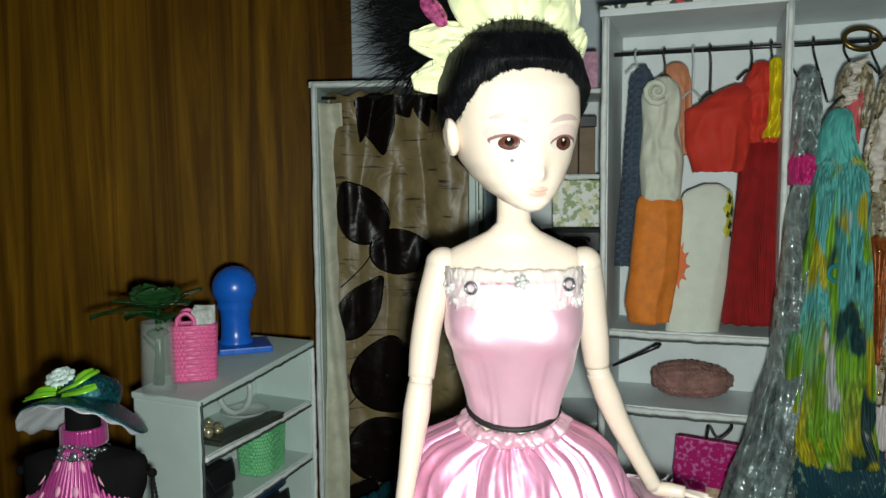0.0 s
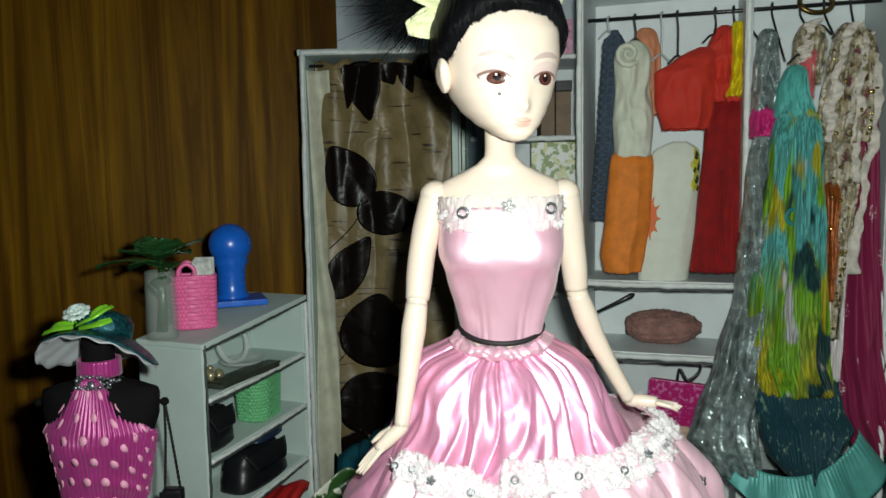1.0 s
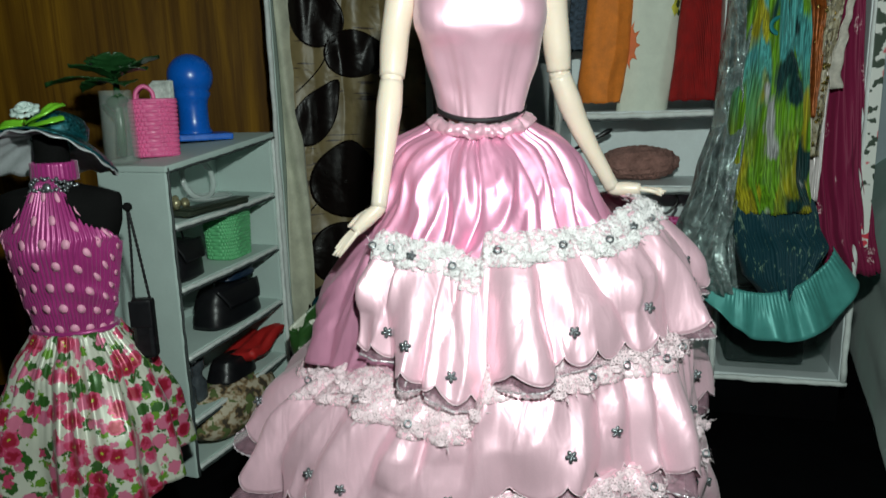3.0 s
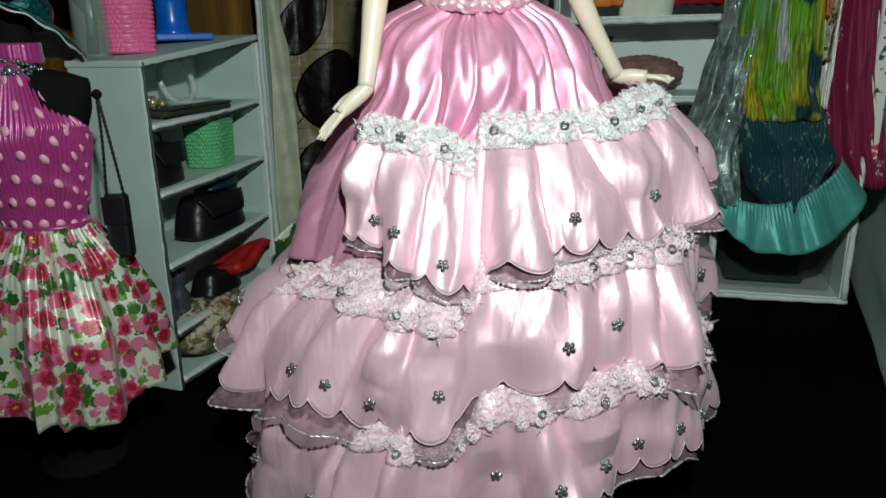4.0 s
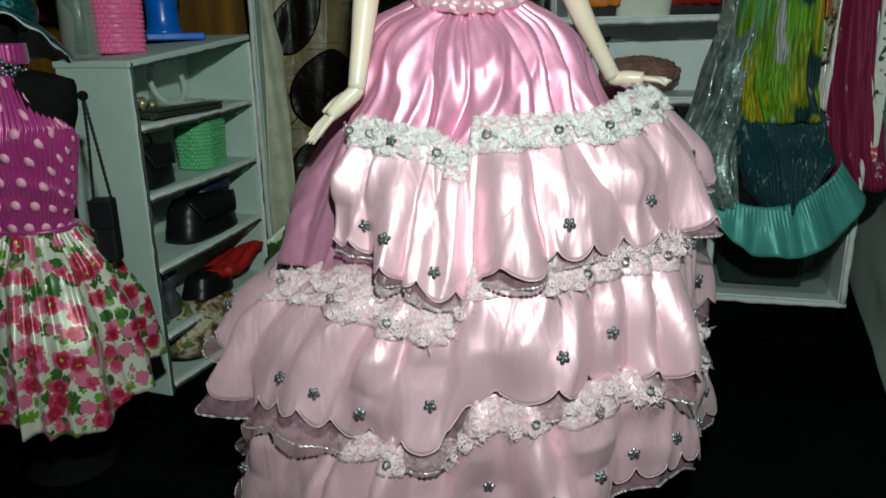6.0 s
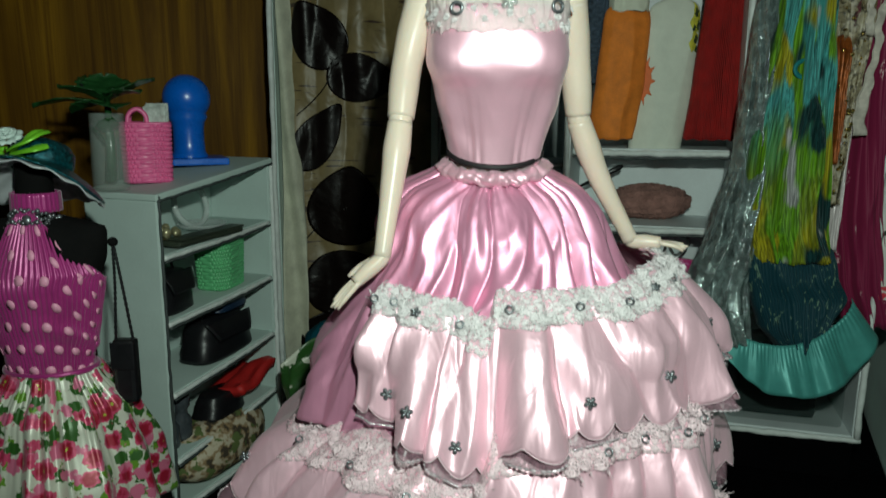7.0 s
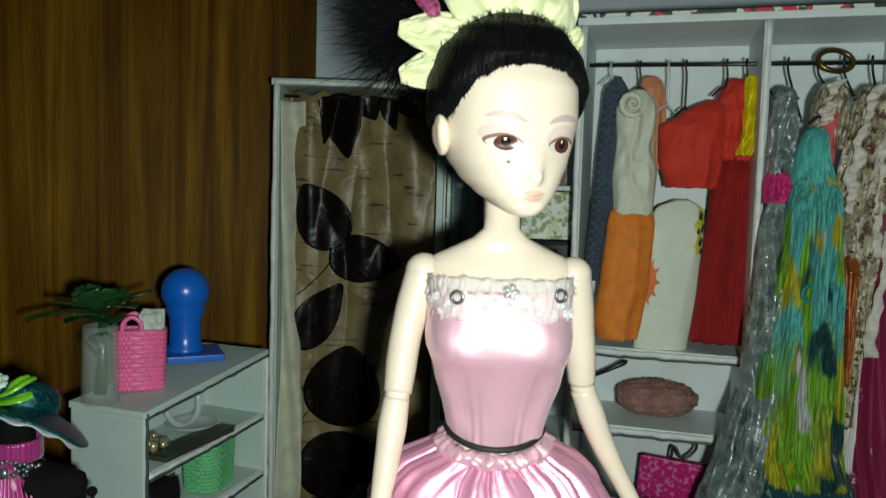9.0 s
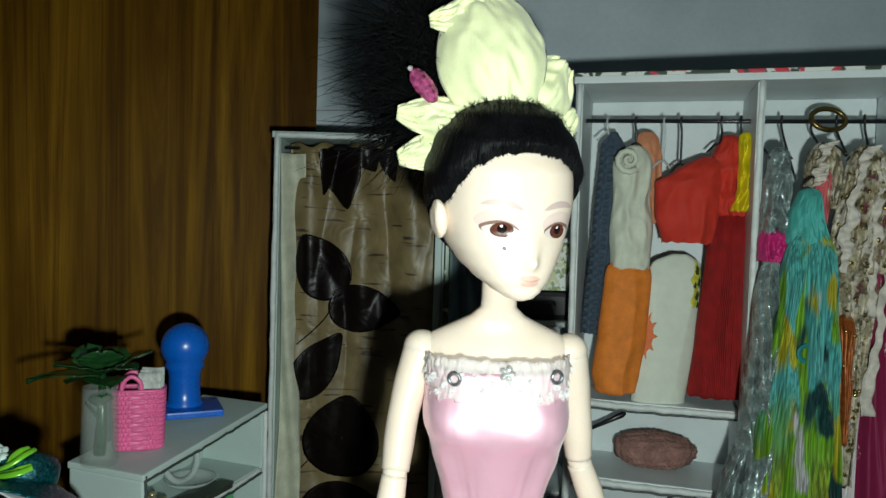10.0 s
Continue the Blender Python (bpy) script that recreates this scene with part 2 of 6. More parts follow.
board("side_panel", 0, T, 0, D, 0.022, H - T)
board("side_panel", W - T, W, 0, D, 0.022, H - T)
board("divider", XD - T / 2, XD + T / 2, -0.001, D, 0.0265, H - T - 0.0005)
board("back_panel", T, W - T, D, D + 0.003, 0.023, H - T)
board("top_panel", -0.001, W + 0.001, -0.0015, D + 0.003, H - T, H)
board("shelf", T, XD - T / 2, 0.013, D, 0.1665, 0.1705)
board("shelf", T, XD - T / 2, 0.010, D, 0.1255, 0.1295)
board("floor_panel", T, W - T, 0.0, D, 0.0225, 0.0263)
for x in (T / 2, XD, W - T / 2):
    wobble_edge([(x, -0.0012, 0.0255), (x + 0.0004, -0.0014, 0.12), (x - 0.0003, -0.0012, 0.25), (x, -0.0012, H - T)], 0.0016, CARD_EDGE, ward)
for z, yf in ((0.1685, 0.0125), (0.1275, 0.0095)):
    wobble_edge([(T, yf, z), (0.03, yf, z - 0.0006), (XD - 0.003, yf, z)], 0.0017, CARD_EDGE, ward)
    wobble_edge([(T, yf - 0.001, z - 0.0022), (0.03, yf - 0.001, z - 0.0028), (XD - 0.003, yf - 0.001, z - 0.002)], 0.0006, PIPING, ward, "dark_piping")
wobble_edge([(0, -0.001, 0.0243), (0.08, -0.0014, 0.0239), (W, -0.001, 0.0243)], 0.0016, CARD_EDGE, ward)
plinth = thing("plinth", box(0.002, W - 0.002, 0.003, D, 0, 0.0219, 0.001), CLOTH_BLACK, "low black cloth-covered block under the open wardrobe", "block")
plinth.matrix_world = WR
ROD_Z, ROD_Y = 0.3185, 0.022
part("hanging_rail", tube([(T, ROD_Y, ROD_Z + 0.001), (XD, ROD_Y, ROD_Z), (W - T, ROD_Y, ROD_Z - 0.0005)], 0.0011, 10), BLACK_ROD, ward, "thin black hanging rail")
# printed paper trim along the top edge
TRIM = material("floral_paper_trim", (0.7, 0.7, 0.66), 0.5)
nt = TRIM.node_tree
v1 = noise_tex(nt, coords(nt, (1, 1, 1)), 130, 2)
v2 = noise_tex(nt, coords(nt, (1, 1, 1), (0.4, 0.2, 0.9)), 95, 2)
t1 = mixed(nt, ramp(nt, v1, [(0.52, (0, 0, 0)), (0.54, (1, 1, 1))]), (0.72, 0.72, 0.68), (0.03, 0.05, 0.03))
recolour(TRIM, mixed(nt, ramp(nt, v2, [(0.6, (0, 0, 0)), (0.62, (1, 1, 1))]), t1, (0.6, 0.03, 0.06)))
part("edge_trim", box(-0.0015, W + 0.0015, -0.0028, -0.0018, H - 0.0004, H + 0.0014, 0.0003), TRIM, ward, "paper trim printed with red and dark green leaves")
part("side_trim", box(W - 0.002, W + 0.0035, -0.0032, -0.0024, 0.1, H - 0.003, 0.0003), TRIM, ward, "paper trim printed with dark green leaves")

# ---- curtained wardrobe ----
CX0, CX1, CY, CH = -0.1105, -0.012, 0.4425, 0.3125
cw = root("curtained_wardrobe", pose(0, 0, 0), "white cardboard doll wardrobe closed by a leaf-printed curtain", "wardrobe")


def cboard(name, *b):
    return part(name, box(*b, 0.0007), CARD, cw)


cboard("side_panel", CX0, CX0 + T, CY, CY + 0.06, 0, CH - T)
cboard("side_panel", CX1 - 0.003, CX1 + 0.001, CY - 0.012, CY + 0.06, 0, CH - T)
cboard("back_panel", CX0 + T, CX1 - 0.003, CY + 0.06, CY + 0.063, 0, CH - T)
cboard("top_panel", CX0 - 0.001, CX1 + 0.002, CY - 0.001, CY + 0.063, CH - T, CH)
wobble_edge([(CX0 + 0.002, CY - 0.001, 0.002), (CX0 + 0.0015, CY - 0.0012, 0.15), (CX0 + 0.002, CY - 0.001, CH - 0.002)], 0.0016, CARD_EDGE, cw)
wobble_edge([(CX0 + 0.001, CY - 0.0015, CH - 0.002), (-0.07, CY - 0.0015, CH - 0.0025), (CX1, CY - 0.0015, CH - 0.0028)], 0.0015, CARD_EDGE, cw)
part("curtain_rail", tube([(CX0 + T, CY + 0.012, CH - 0.0085), (CX1 - 0.002, CY + 0.012, CH - 0.0085)], 0.001), BLACK_ROD, cw)

CURTAIN = material("beige_curtain", (0.34, 0.24, 0.12), 0.44, vary=0.12, size=0.01, bump=0.1, spec=0.5)
nt = CURTAIN.node_tree
dash = noise_tex(nt, coords(nt, (48, 20, 430)), 1.0, 1.5, 0.4)
tone = ramp(nt, noise_tex(nt, coords(nt), 60, 3), [(0.3, (0.135, 0.099, 0.04)), (0.7, (0.24, 0.18, 0.082))])
recolour(CURTAIN, mixed(nt, ramp(nt, dash, [(0.645, (0, 0, 0)), (0.67, (1, 1, 1))]), tone, (0.05, 0.03, 0.02)))
PRINT = material("glossy_black_print", (0.006, 0.0035, 0.003), 0.3, vary=0.2, size=0.005, spec=0.14)


def curtain_y(x, z):
    s = (x - CX0) / (CX1 - CX0)
    top = max(0.0, (z - 0.2) / 0.1)
    return CY + 0.012 + 0.0030 * math.sin(s * 23 + 1.1 * math.sin(z * 14)) * (0.05 + 0.95 * top) + 0.0045 * wave_noise(s * 3, z * 7, 2) - 0.0060 * abs(wave_noise(s * 3.2 + z * 7, z * 9 - s * 2, 6)) + 0.0012 * wave_noise(s * 8, z * 14, 4) - 0.0042 * abs(wave_noise(s * 6 - z * 9, z * 20 + s * 3, 8)) * (0.5 + 0.7 * top)


curtain = tagged(new("curtain"), "beige curtain printed with large black leaves, hung inside a wardrobe", "curtain")
x0, x1 = CX0 + 0.007, CX1 - 0.0035
part("cloth", grid(lambda u, v: Vector((x0 + (x1 - x0) * u, curtain_y(x0 + (x1 - x0) * u, 0.004 + 0.302 * v), 0.004 + 0.302 * v + (0.0016 * math.sin(u * 31) if v == 1 else 0))), 110, 90, False), CURTAIN, curtain, thick=0.0004)
WHITE_CLOTH = material("white_lining", (0.58, 0.58, 0.45), 0.7, vary=0.2, size=0.01, sheen=0.2)
part("lining", grid(lambda u, v: Vector((CX0 + 0.0042 + (0.0125 + 0.0025 * math.sin(v * 7) + 0.002 * wave_noise(v * 9, 3.3)) * u, curtain_y(CX0, 0.3 * v) - 0.005 - 0.003 * math.sin(u * 5 + v * 9) + 0.004 * u, 0.002 + 0.298 * v)), 14, 60, False), WHITE_CLOTH, curtain, "off-white lining edge", thick=0.0004)


def rumpled(m, width, strength, reach):
    """Adds irregular small dents to a material's relief."""
    nt = m.node_tree
    b = node_of(m)
    bp = nt.nodes.new("ShaderNodeBump")
    bp.inputs["Strength"].default_value, bp.inputs["Distance"].default_value = strength, reach
    nt.links.new(noise_tex(nt, coords(nt), 1 / width, 2, 0.5, 0.8), bp.inputs["Height"])
    nt.links.new(b.inputs["Normal"].links[0].from_socket, bp.inputs["Normal"])
    nt.links.new(bp.outputs[0], b.inputs["Normal"])


rumpled(CURTAIN, 0.018, 0.35, 0.005)
rumpled(PRINT, 0.02, 0.22, 0.005)


def print_leaf(cx, cz, a, b, turn, tip=0.25):
    """A leaf-shaped print that follows the curtain; tip draws one end out to a point."""
    ca, sa = math.cos(turn), math.sin(turn)

    def fn(u, v):
        t = u * math.tau
        k = 1 + tip * max(0.0, math.cos(t)) ** 9
        x, z = a * v * k * math.cos(t), b * v * math.sin(t) * (1 - 0.12 * math.cos(t))
        x, z = cx + x * ca - z * sa, cz + x * sa + z * ca
        x = min(max(x, x0 + 0.0005), x1 - 0.0005)
        return Vector((x, curtain_y(x, z) - 0.0007, z))
    part("printed_leaf", grid(fn, 40, 14), PRINT, curtain, thick=0.0002)


def print_stem(points, r=0.0006):
    pts = [Vector((p.x, curtain_y(p.x, p.z) - 0.0006, p.z)) for p in smooth_path([(x, 0, z) for x, z in points], 24)]
    part("printed_stem", tube(pts, r, 6, flat=0.5), PRINT, curtain)


print_leaf(-0.0825, 0.232, 0.0195, 0.0165, radians(120), 0.2)
print_leaf(-0.0590, 0.2085, 0.0195, 0.0145, radians(-5), 0.25)
print_leaf(-0.0860, 0.171, 0.021, 0.0125, radians(55), 0.3)
print_leaf(-0.0686, 0.129, 0.0235, 0.0235, radians(80), 0.15)
print_leaf(-0.0690, 0.082, 0.026, 0.021, radians(10), 0.2)
print_leaf(-0.0720, 0.291, 0.016, 0.012, radians(-80), 0.45)
print_leaf(-0.0560, 0.298, 0.006, 0.0065, radians(-60), 0.3)
print_leaf(-0.0440, 0.296, 0.008, 0.005, radians(-70), 0.4)
print_leaf(-0.0810, 0.299, 0.005, 0.004, radians(-60), 0.4)
print_leaf(-0.0880, 0.045, 0.018, 0.014, radians(60), 0.2)
print_leaf(-0.0650, 0.3005, 0.012, 0.0045, radians(8), 0.3)
print_leaf(-0.0340, 0.2990, 0.008, 0.0050, radians(-40), 0.4)
print_leaf(-0.0800, 0.2900, 0.010, 0.0040, radians(-100), 0.4)
print_leaf(-0.0500, 0.3010, 0.010, 0.0040, radians(4), 0.2)
print_stem([(-0.074, 0.216), (-0.079, 0.204), (-0.088, 0.194), (-0.097, 0.186)])
print_stem([(-0.077, 0.208), (-0.074, 0.21)])
print_stem([(-0.086, 0.118), (-0.096, 0.106), (-0.1, 0.09)])
print_stem([(-0.09, 0.092), (-0.098, 0.08)])

# ---- middle shelves between the two wardrobes ----
ms = root("shelf_unit", pose(0, 0, 0), "white cardboard shelf unit packed with small boxes", "shelf")


def mboard(name, *b):
    return part(name, box(*b, 0.0006), CARD_WHITE, ms)


mboard("back_panel", -0.0105, 0.07, 0.478, 0.481, 0, 0.312)
mboard("side_panel", -0.0108, -0.0075, 0.433, 0.478, 0, 0.312)
for z in (0.304, 0.2555, 0.2075, 0.16, 0.11):
    mboard("shelf", -0.0073, 0.0690, 0.430, 0.477, z - 0.0028, z)
    wobble_edge([(-0.007, 0.4285, z - 0.0014), (0.03, 0.4285, z - 0.0018), (0.0655, 0.4285, z - 0.0014)], 0.0017, CARD_EDGE, ms)


# ---- doll ----
HC = Vector((0.0055, 0.2265, 0.0))
HM = Matrix.Translation((HC.x, HC.y, 0.262)) @ pose(0, 0, 0, 4, 0, 20) @ Matrix.Translation((0, 0, -0.262))
HEAD = [  # height, half width, front, back
    (0.2432, 0.0014, -0.0165, -0.0125), (0.2440, 0.0040, -0.0186, -0.009), (0.2460, 0.0068, -0.0197, -0.003), (0.2490, 0.0102, -0.0200, 0.005),
    (0.2530, 0.0134, -0.0199, 0.0125), (0.2580, 0.0162, -0.0198, 0.0175), (0.2640, 0.0180, -0.0199, 0.0200), (0.2700, 0.0191, -0.0203, 0.0208),
    (0.2780, 0.0189, -0.0196, 0.0205), (0.2850, 0.0164, -0.0165, 0.018), (0.2905, 0.0118, -0.0115, 0.0135), (0.2940, 0.0068, -0.006, 0.008), (0.2955, 0.002, 0.0, 0.002)]


def head_point(t, z, grow=0.0):
    hw, yf, yb = lerp(HEAD, z)
    c, s = math.cos(t), math.sin(t)
    p = 0.86
    x = (hw + grow) * math.copysign(abs(c) ** p, c)
    mid, half = (yf + yb) / 2, (yb - yf) / 2 + grow
    y = mid + half * math.copysign(abs(s) ** p, s)
    if s < 0 and not grow:
        nz = math.exp(-((z - 0.2540) / 0.0017) ** 2) + 0.42 * math.exp(-((z - 0.258) / 0.0036) ** 2)
        y -= 0.0036 * math.exp(-(x / (0.0019 if z < 0.2555 else 0.0027)) ** 2) * min(1, nz)
        y += 0.0005 * math.exp(-(x / 0.005) ** 2) * math.exp(-((z - 0.2468) / 0.0009) ** 2)
        y -= 0.0009 * math.exp(-(x / 0.0034) ** 2) * math.exp(-((z - 0.2494) / 0.0012) ** 2)
        y += 0.0009 * math.exp(-((abs(x) - 0.0085) / 0.0042) ** 2) * math.exp(-((z - 0.2622) / 0.003) ** 2)
    return Vector((x, y, z))


ZS = [0.2432 + (0.2955 - 0.2432) * (0.5 - 0.5 * math.cos(math.pi * j / 56)) for j in range(57)]
doll = grid(lambda u, v: HM @ head_point(u * math.tau, ZS[round(v * 56)]), 96, 56, True, True, True)
doll_slots = [SKIN, HAIR]


def face_front(x, z):
    c = math.copysign(min(1.0, abs(x) / lerp(HEAD, z)[0]) ** (1 / 0.86), x)
    return head_point(-math.acos(c), z).y


def hairline(t):
    """Height of the hair's edge round the head; the front lies at -90 degrees."""
    d = abs((t + math.pi / 2 + math.pi) % math.tau - math.pi)
    return lerp([(0, 0.2832), (0.4, 0.2826), (0.8, 0.2796), (1.1, 0.2742), (1.3, 0.2700), (1.6, 0.2672), (1.9, 0.2610), (2.3, 0.2530), (3.2, 0.2500)], d)[0]


def hair_fn(u, v):
    t = u * math.tau
    z0 = hairline(t) + 0.0006 * wave_noise(u * 150, 2.2) + 0.0004 * wave_noise(u * 60, 7.2)
    grow = (0.0030 * (1 - (1 - min(1, v * 3.2)) ** 2.2) + 0.0003) * (1 - max(0, v - 0.6) ** 2 * 4.5)
    z = z0 + (0.2955 - z0) * v ** 0.9
    p = head_point(t, z, grow)
    k = 0.00022 * wave_noise(u * 160, v * 3)
    return HM @ (p + Vector((p.x, p.y, 0)).normalized() * k + Vector((0, 0, 0.0034 * math.sin(v * math.pi / 2) ** 2)))


grid(hair_fn, 220, 30, True, False, True, doll, 1)
# short loose hairs at the edge and over the crown
rng = random.Random(2)
for k in range(1500):
    u = rng.random()
    edge = k < 1050
    v = rng.uniform(0.0, 0.10) if edge else rng.uniform(0.55, 0.97)
    p = hair_fn(u, v)
    q = hair_fn(u, min(1, v + 0.05)) if v < 0.9 else p + Vector((0, 0, 0.001))
    out = (p - HM @ Vector((0, 0, 0.268))).normalized()
    d = (q - p).normalized()
    L = rng.uniform(0.0014, 0.0034)
    if edge:
        pts = [p - d * L * 0.45 + out * -0.0001, p + out * 0.0002, p + d * L * 0.6 + out * 0.0005]
    else:
        L *= 0.6
        pts = [p, p + (d * 0.5 + out * 0.5).normalized() * L * 0.6, p + (out + Vector((rng.uniform(-1, 1), rng.uniform(-1, 1), 0.4)) * 0.6).normalized() * L]
    tube(pts, [0.00010, 0.00010, 0.00004], 3, doll, 1, False)
# ears
for side in (-1, 1):
    ear = bmesh.new()
    ball((0, 0, 0), 1, 16, ear)
    for vtx in ear.verts:
        q = vtx.co.copy()
        dent = 0.35 if q.x * side > 0.3 and q.length > 0 and abs(q.y) < 0.6 else 0.0
        vtx.co = HM @ Vector((side * ((0.0200 if side < 0 else 0.0172) + 0.0026 * q.x * side * (1 - dent) + 0.0010 * q.z), -0.0012 + 0.0038 * q.y - 0.0010 * q.z, 0.2640 + 0.0056 * q.z))
    joined(doll, ear)

# body
TX, TY = 0.0060, 0.2345
BODY = [  # height, half width, half depth, forward shift
    (0.0, 0.004, 0.004, 0), (0.01, 0.008, 0.005, 0), (0.10, 0.013, 0.008, 0), (0.150, 0.021, 0.0125, 0), (0.165, 0.0160, 0.0105, 0), (0.178, 0.0110, 0.0082, -0.0006), (0.190, 0.0138, 0.0108, -0.0012),
    (0.198, 0.0178, 0.0136, -0.0020), (0.2030, 0.0190, 0.0152, -0.0026), (0.2085, 0.0199, 0.0146, -0.0024), (0.2155, 0.0206, 0.0128, -0.0016), (0.2210, 0.0222, 0.0095, 0.0), (0.2268, 0.0222, 0.0084, 0.0008), (0.2295, 0.0200, 0.0076, 0.0012), (0.2314, 0.0164, 0.0070, 0.0014), (0.2332, 0.0122, 0.0064, 0.0010),
    (0.2350, 0.0086, 0.0058, 0.0), (0.2368, 0.0063, 0.0054, -0.0012), (0.2385, 0.0052, 0.0050, -0.0025), (0.2450, 0.0053, 0.0050, -0.005), (0.252, 0.0053, 0.005, -0.006)]


def body_fn(u, v):
    z, t = 0.252 * v, u * math.tau
    hw, hd, dy = lerp(BODY, z)
    return Vector((TX + hw * math.cos(t), TY + dy + hd * math.sin(t), z))


grid(body_fn, 48, 90, True, True, True, doll)


def limb(points, radii, bm, n=28):
    pts = smooth_path(points, n)
    rr = [lerp([(i / (len(radii) - 1), r) for i, r in enumerate(radii)], k / n)[0] for k in range(n + 1)]
    return tube(pts, rr, 20, bm)


def hand(wrist, tip, spread, along, bm):
    """A flat palm with four slim fingers and a thumb."""
    w, e = Vector(wrist), Vector(tip)
    d = (e - w).normalized()
    s = Vector(spread).normalized()
    L = (e - w).length
    limb([w - Vector(along).normalized() * 0.004, w, w + d * L * 0.25, w + d * L * 0.52], [0.0026, 0.0024, 0.0025, 0.0020], bm, 12)
    for k in range(4):
        o = s * (k - 1.5) * 0.0010
        a = w + d * L * 0.45 + o
        droop = Vector((0, 0, -0.0008 * k))
        limb([a, a + d * L * 0.28 + o * 0.1 + droop * 0.4, e - d * L * 0.06 * abs(k - 1) + o * 0.7 + droop], [0.0009, 0.0008, 0.0004], bm, 8)
    a = w + d * L * 0.2 + s * -0.003
    limb([a, a + d * L * 0.2 + s * -0.0022, a + d * L * 0.42 + s * -0.0028], [0.0013, 0.0011, 0.0006], bm, 8)


AL = [(-0.0168, 0.2362, 0.2242), (-0.0215, 0.233, 0.206), (-0.0235, 0.2285, 0.1888)]
FL = [(-0.0237, 0.228, 0.1872), (-0.0258, 0.2225, 0.170), (-0.0288, 0.2160, 0.1475)]
AR = [(0.0285, 0.2368, 0.2242), (0.0318, 0.2405, 0.206), (0.0338, 0.2425, 0.1898)]
FR = [(0.0340, 0.2425, 0.1880), (0.0415, 0.2435, 0.170), (0.0535, 0.2430, 0.1480)]
for upper, lower in ((AL, FL), (AR, FR)):
    limb(upper, [0.0056, 0.0054, 0.0048, 0.0047, 0.0042], doll)
    ball(Vector(upper[0]) + Vector((0, 0, 0.0004)), (0.0057, 0.0058, 0.0054), 18, doll)
    ball((Vector(upper[-1]) + Vector(lower[0])) / 2, 0.0038, 14, doll)
    limb(lower, [0.0039, 0.0043, 0.0037, 0.0030, 0.0026], doll)
hand((-0.0288, 0.2160, 0.1475), (-0.0440, 0.2125, 0.1335), (0.2, -0.9, -0.35), (-0.003, -0.0065, -0.0225), doll)
hand((0.0535, 0.2430, 0.1480), (0.0710, 0.2365, 0.1480), (0.2, -0.85, 0.1), (0.012, 0, -0.022), doll)


# painted features, laid on the face
def paint(outline, mat, lift=0.00012):
    """A painted shape on the face: outline(u) gives x and height."""
    doll_slots.append(mat)
    n = 28
    pts = [outline(i / n) for i in range(n)]
    cx, cz = sum(p[0] for p in pts) / n, sum(p[1] for p in pts) / n

    def fn(u, v):
        px, pz = pts[round(u * n) % n]
        x, z = cx + (px - cx) * v, cz + (pz - cz) * v
        return HM @ Vector((x, face_front(x, z) - lift, z))
    grid(fn, n, 4, True, False, False, doll, len(doll_slots) - 1)


def oval(cx, cz, a, b, turn=0.0, lid=0.0):
    def fn(u):
        t = u * math.tau
        x, z = a * math.cos(t), b * math.sin(t)
        if lid and z > 0:
            z *= 1 - lid * (x / a) ** 2
        return cx + x * math.cos(turn) - z * math.sin(turn), cz + x * math.sin(turn) + z * math.cos(turn)
    return fn


EYE_WHITE = material("eye_white_paint", (0.66, 0.58, 0.54), 0.3, vary=0.03, bump=0)
IRIS = material("brown_eye_paint", (0.11, 0.035, 0.022), 0.15, vary=0.2, size=0.001, bump=0)
PUPIL = material("black_eye_paint", (0.012, 0.006, 0.006), 0.15, vary=0.1, bump=0)
LASH = material("lash_paint", (0.22, 0.12, 0.10), 0.5, vary=0.1, bump=0)
GLINT = material("white_eye_paint", (0.85, 0.82, 0.8), 0.3, vary=0.03, bump=0)
LIP_LINE = material("lip_line_paint", (0.60, 0.34, 0.27), 0.5, vary=0.1, bump=0)
LID = material("mauve_lid_paint", (0.71, 0.55, 0.50), 0.45, vary=0.08, bump=0)
BROW = material("brow_paint", (0.56, 0.42, 0.39), 0.5, vary=0.1, bump=0)
LIP = material("peach_lip_paint", (0.77, 0.50, 0.41), 0.35, vary=0.1, size=0.002, bump=0)
MOLE = material("mole_paint", (0.1, 0.06, 0.05), 0.5, bump=0)
for sx in (-1, 1):
    ex = 0.0083 if sx > 0 else -0.0083
    paint(oval(ex + 0.0004 * sx, 0.2649, 0.0058, 0.0032, 0.10 * sx), LID, 0.00010)
    paint(oval(ex + 0.0002 * sx, 0.2631, 0.0049, 0.0021, 0.09 * sx, 0.30), LASH, 0.00018)
    paint(oval(ex, 0.26260, 0.0045, 0.0017, 0.08 * sx, 0.30), EYE_WHITE, 0.00026)
    paint(oval(ex + 0.0003, 0.26270, 0.0029, 0.0020), IRIS, 0.00034)
    paint(oval(ex + 0.0003, 0.2630, 0.0012, 0.0012), PUPIL, 0.00042)
    paint(oval(ex, 0.2637, 0.00038, 0.00038), GLINT, 0.0005)
    paint(lambda u, s=sx, e=ex: (e + 0.0053 * math.cos(u * math.tau) * s, 0.2700 + 0.0006 * math.cos(u * math.tau) - 0.0012 * abs(math.cos(u * math.tau)) ** 2 + 0.0009 * math.sin(u * math.tau)), BROW, 0.00012)
paint(oval(0, 0.2500, 0.0033, 0.0008, 0, 0.4), LIP, 0.00012)
paint(oval(0, 0.2487, 0.0027, 0.0011), LIP, 0.00014)
paint(lambda u: (0.0031 * math.cos(u * math.tau), 0.2495 + 0.0003 * math.cos(2 * u * math.tau) + 0.00016 * math.sin(u * math.tau)), LIP_LINE, 0.0002)
paint(oval(-0.0072, 0.2578, 0.00055, 0.00055), MOLE, 0.00015)
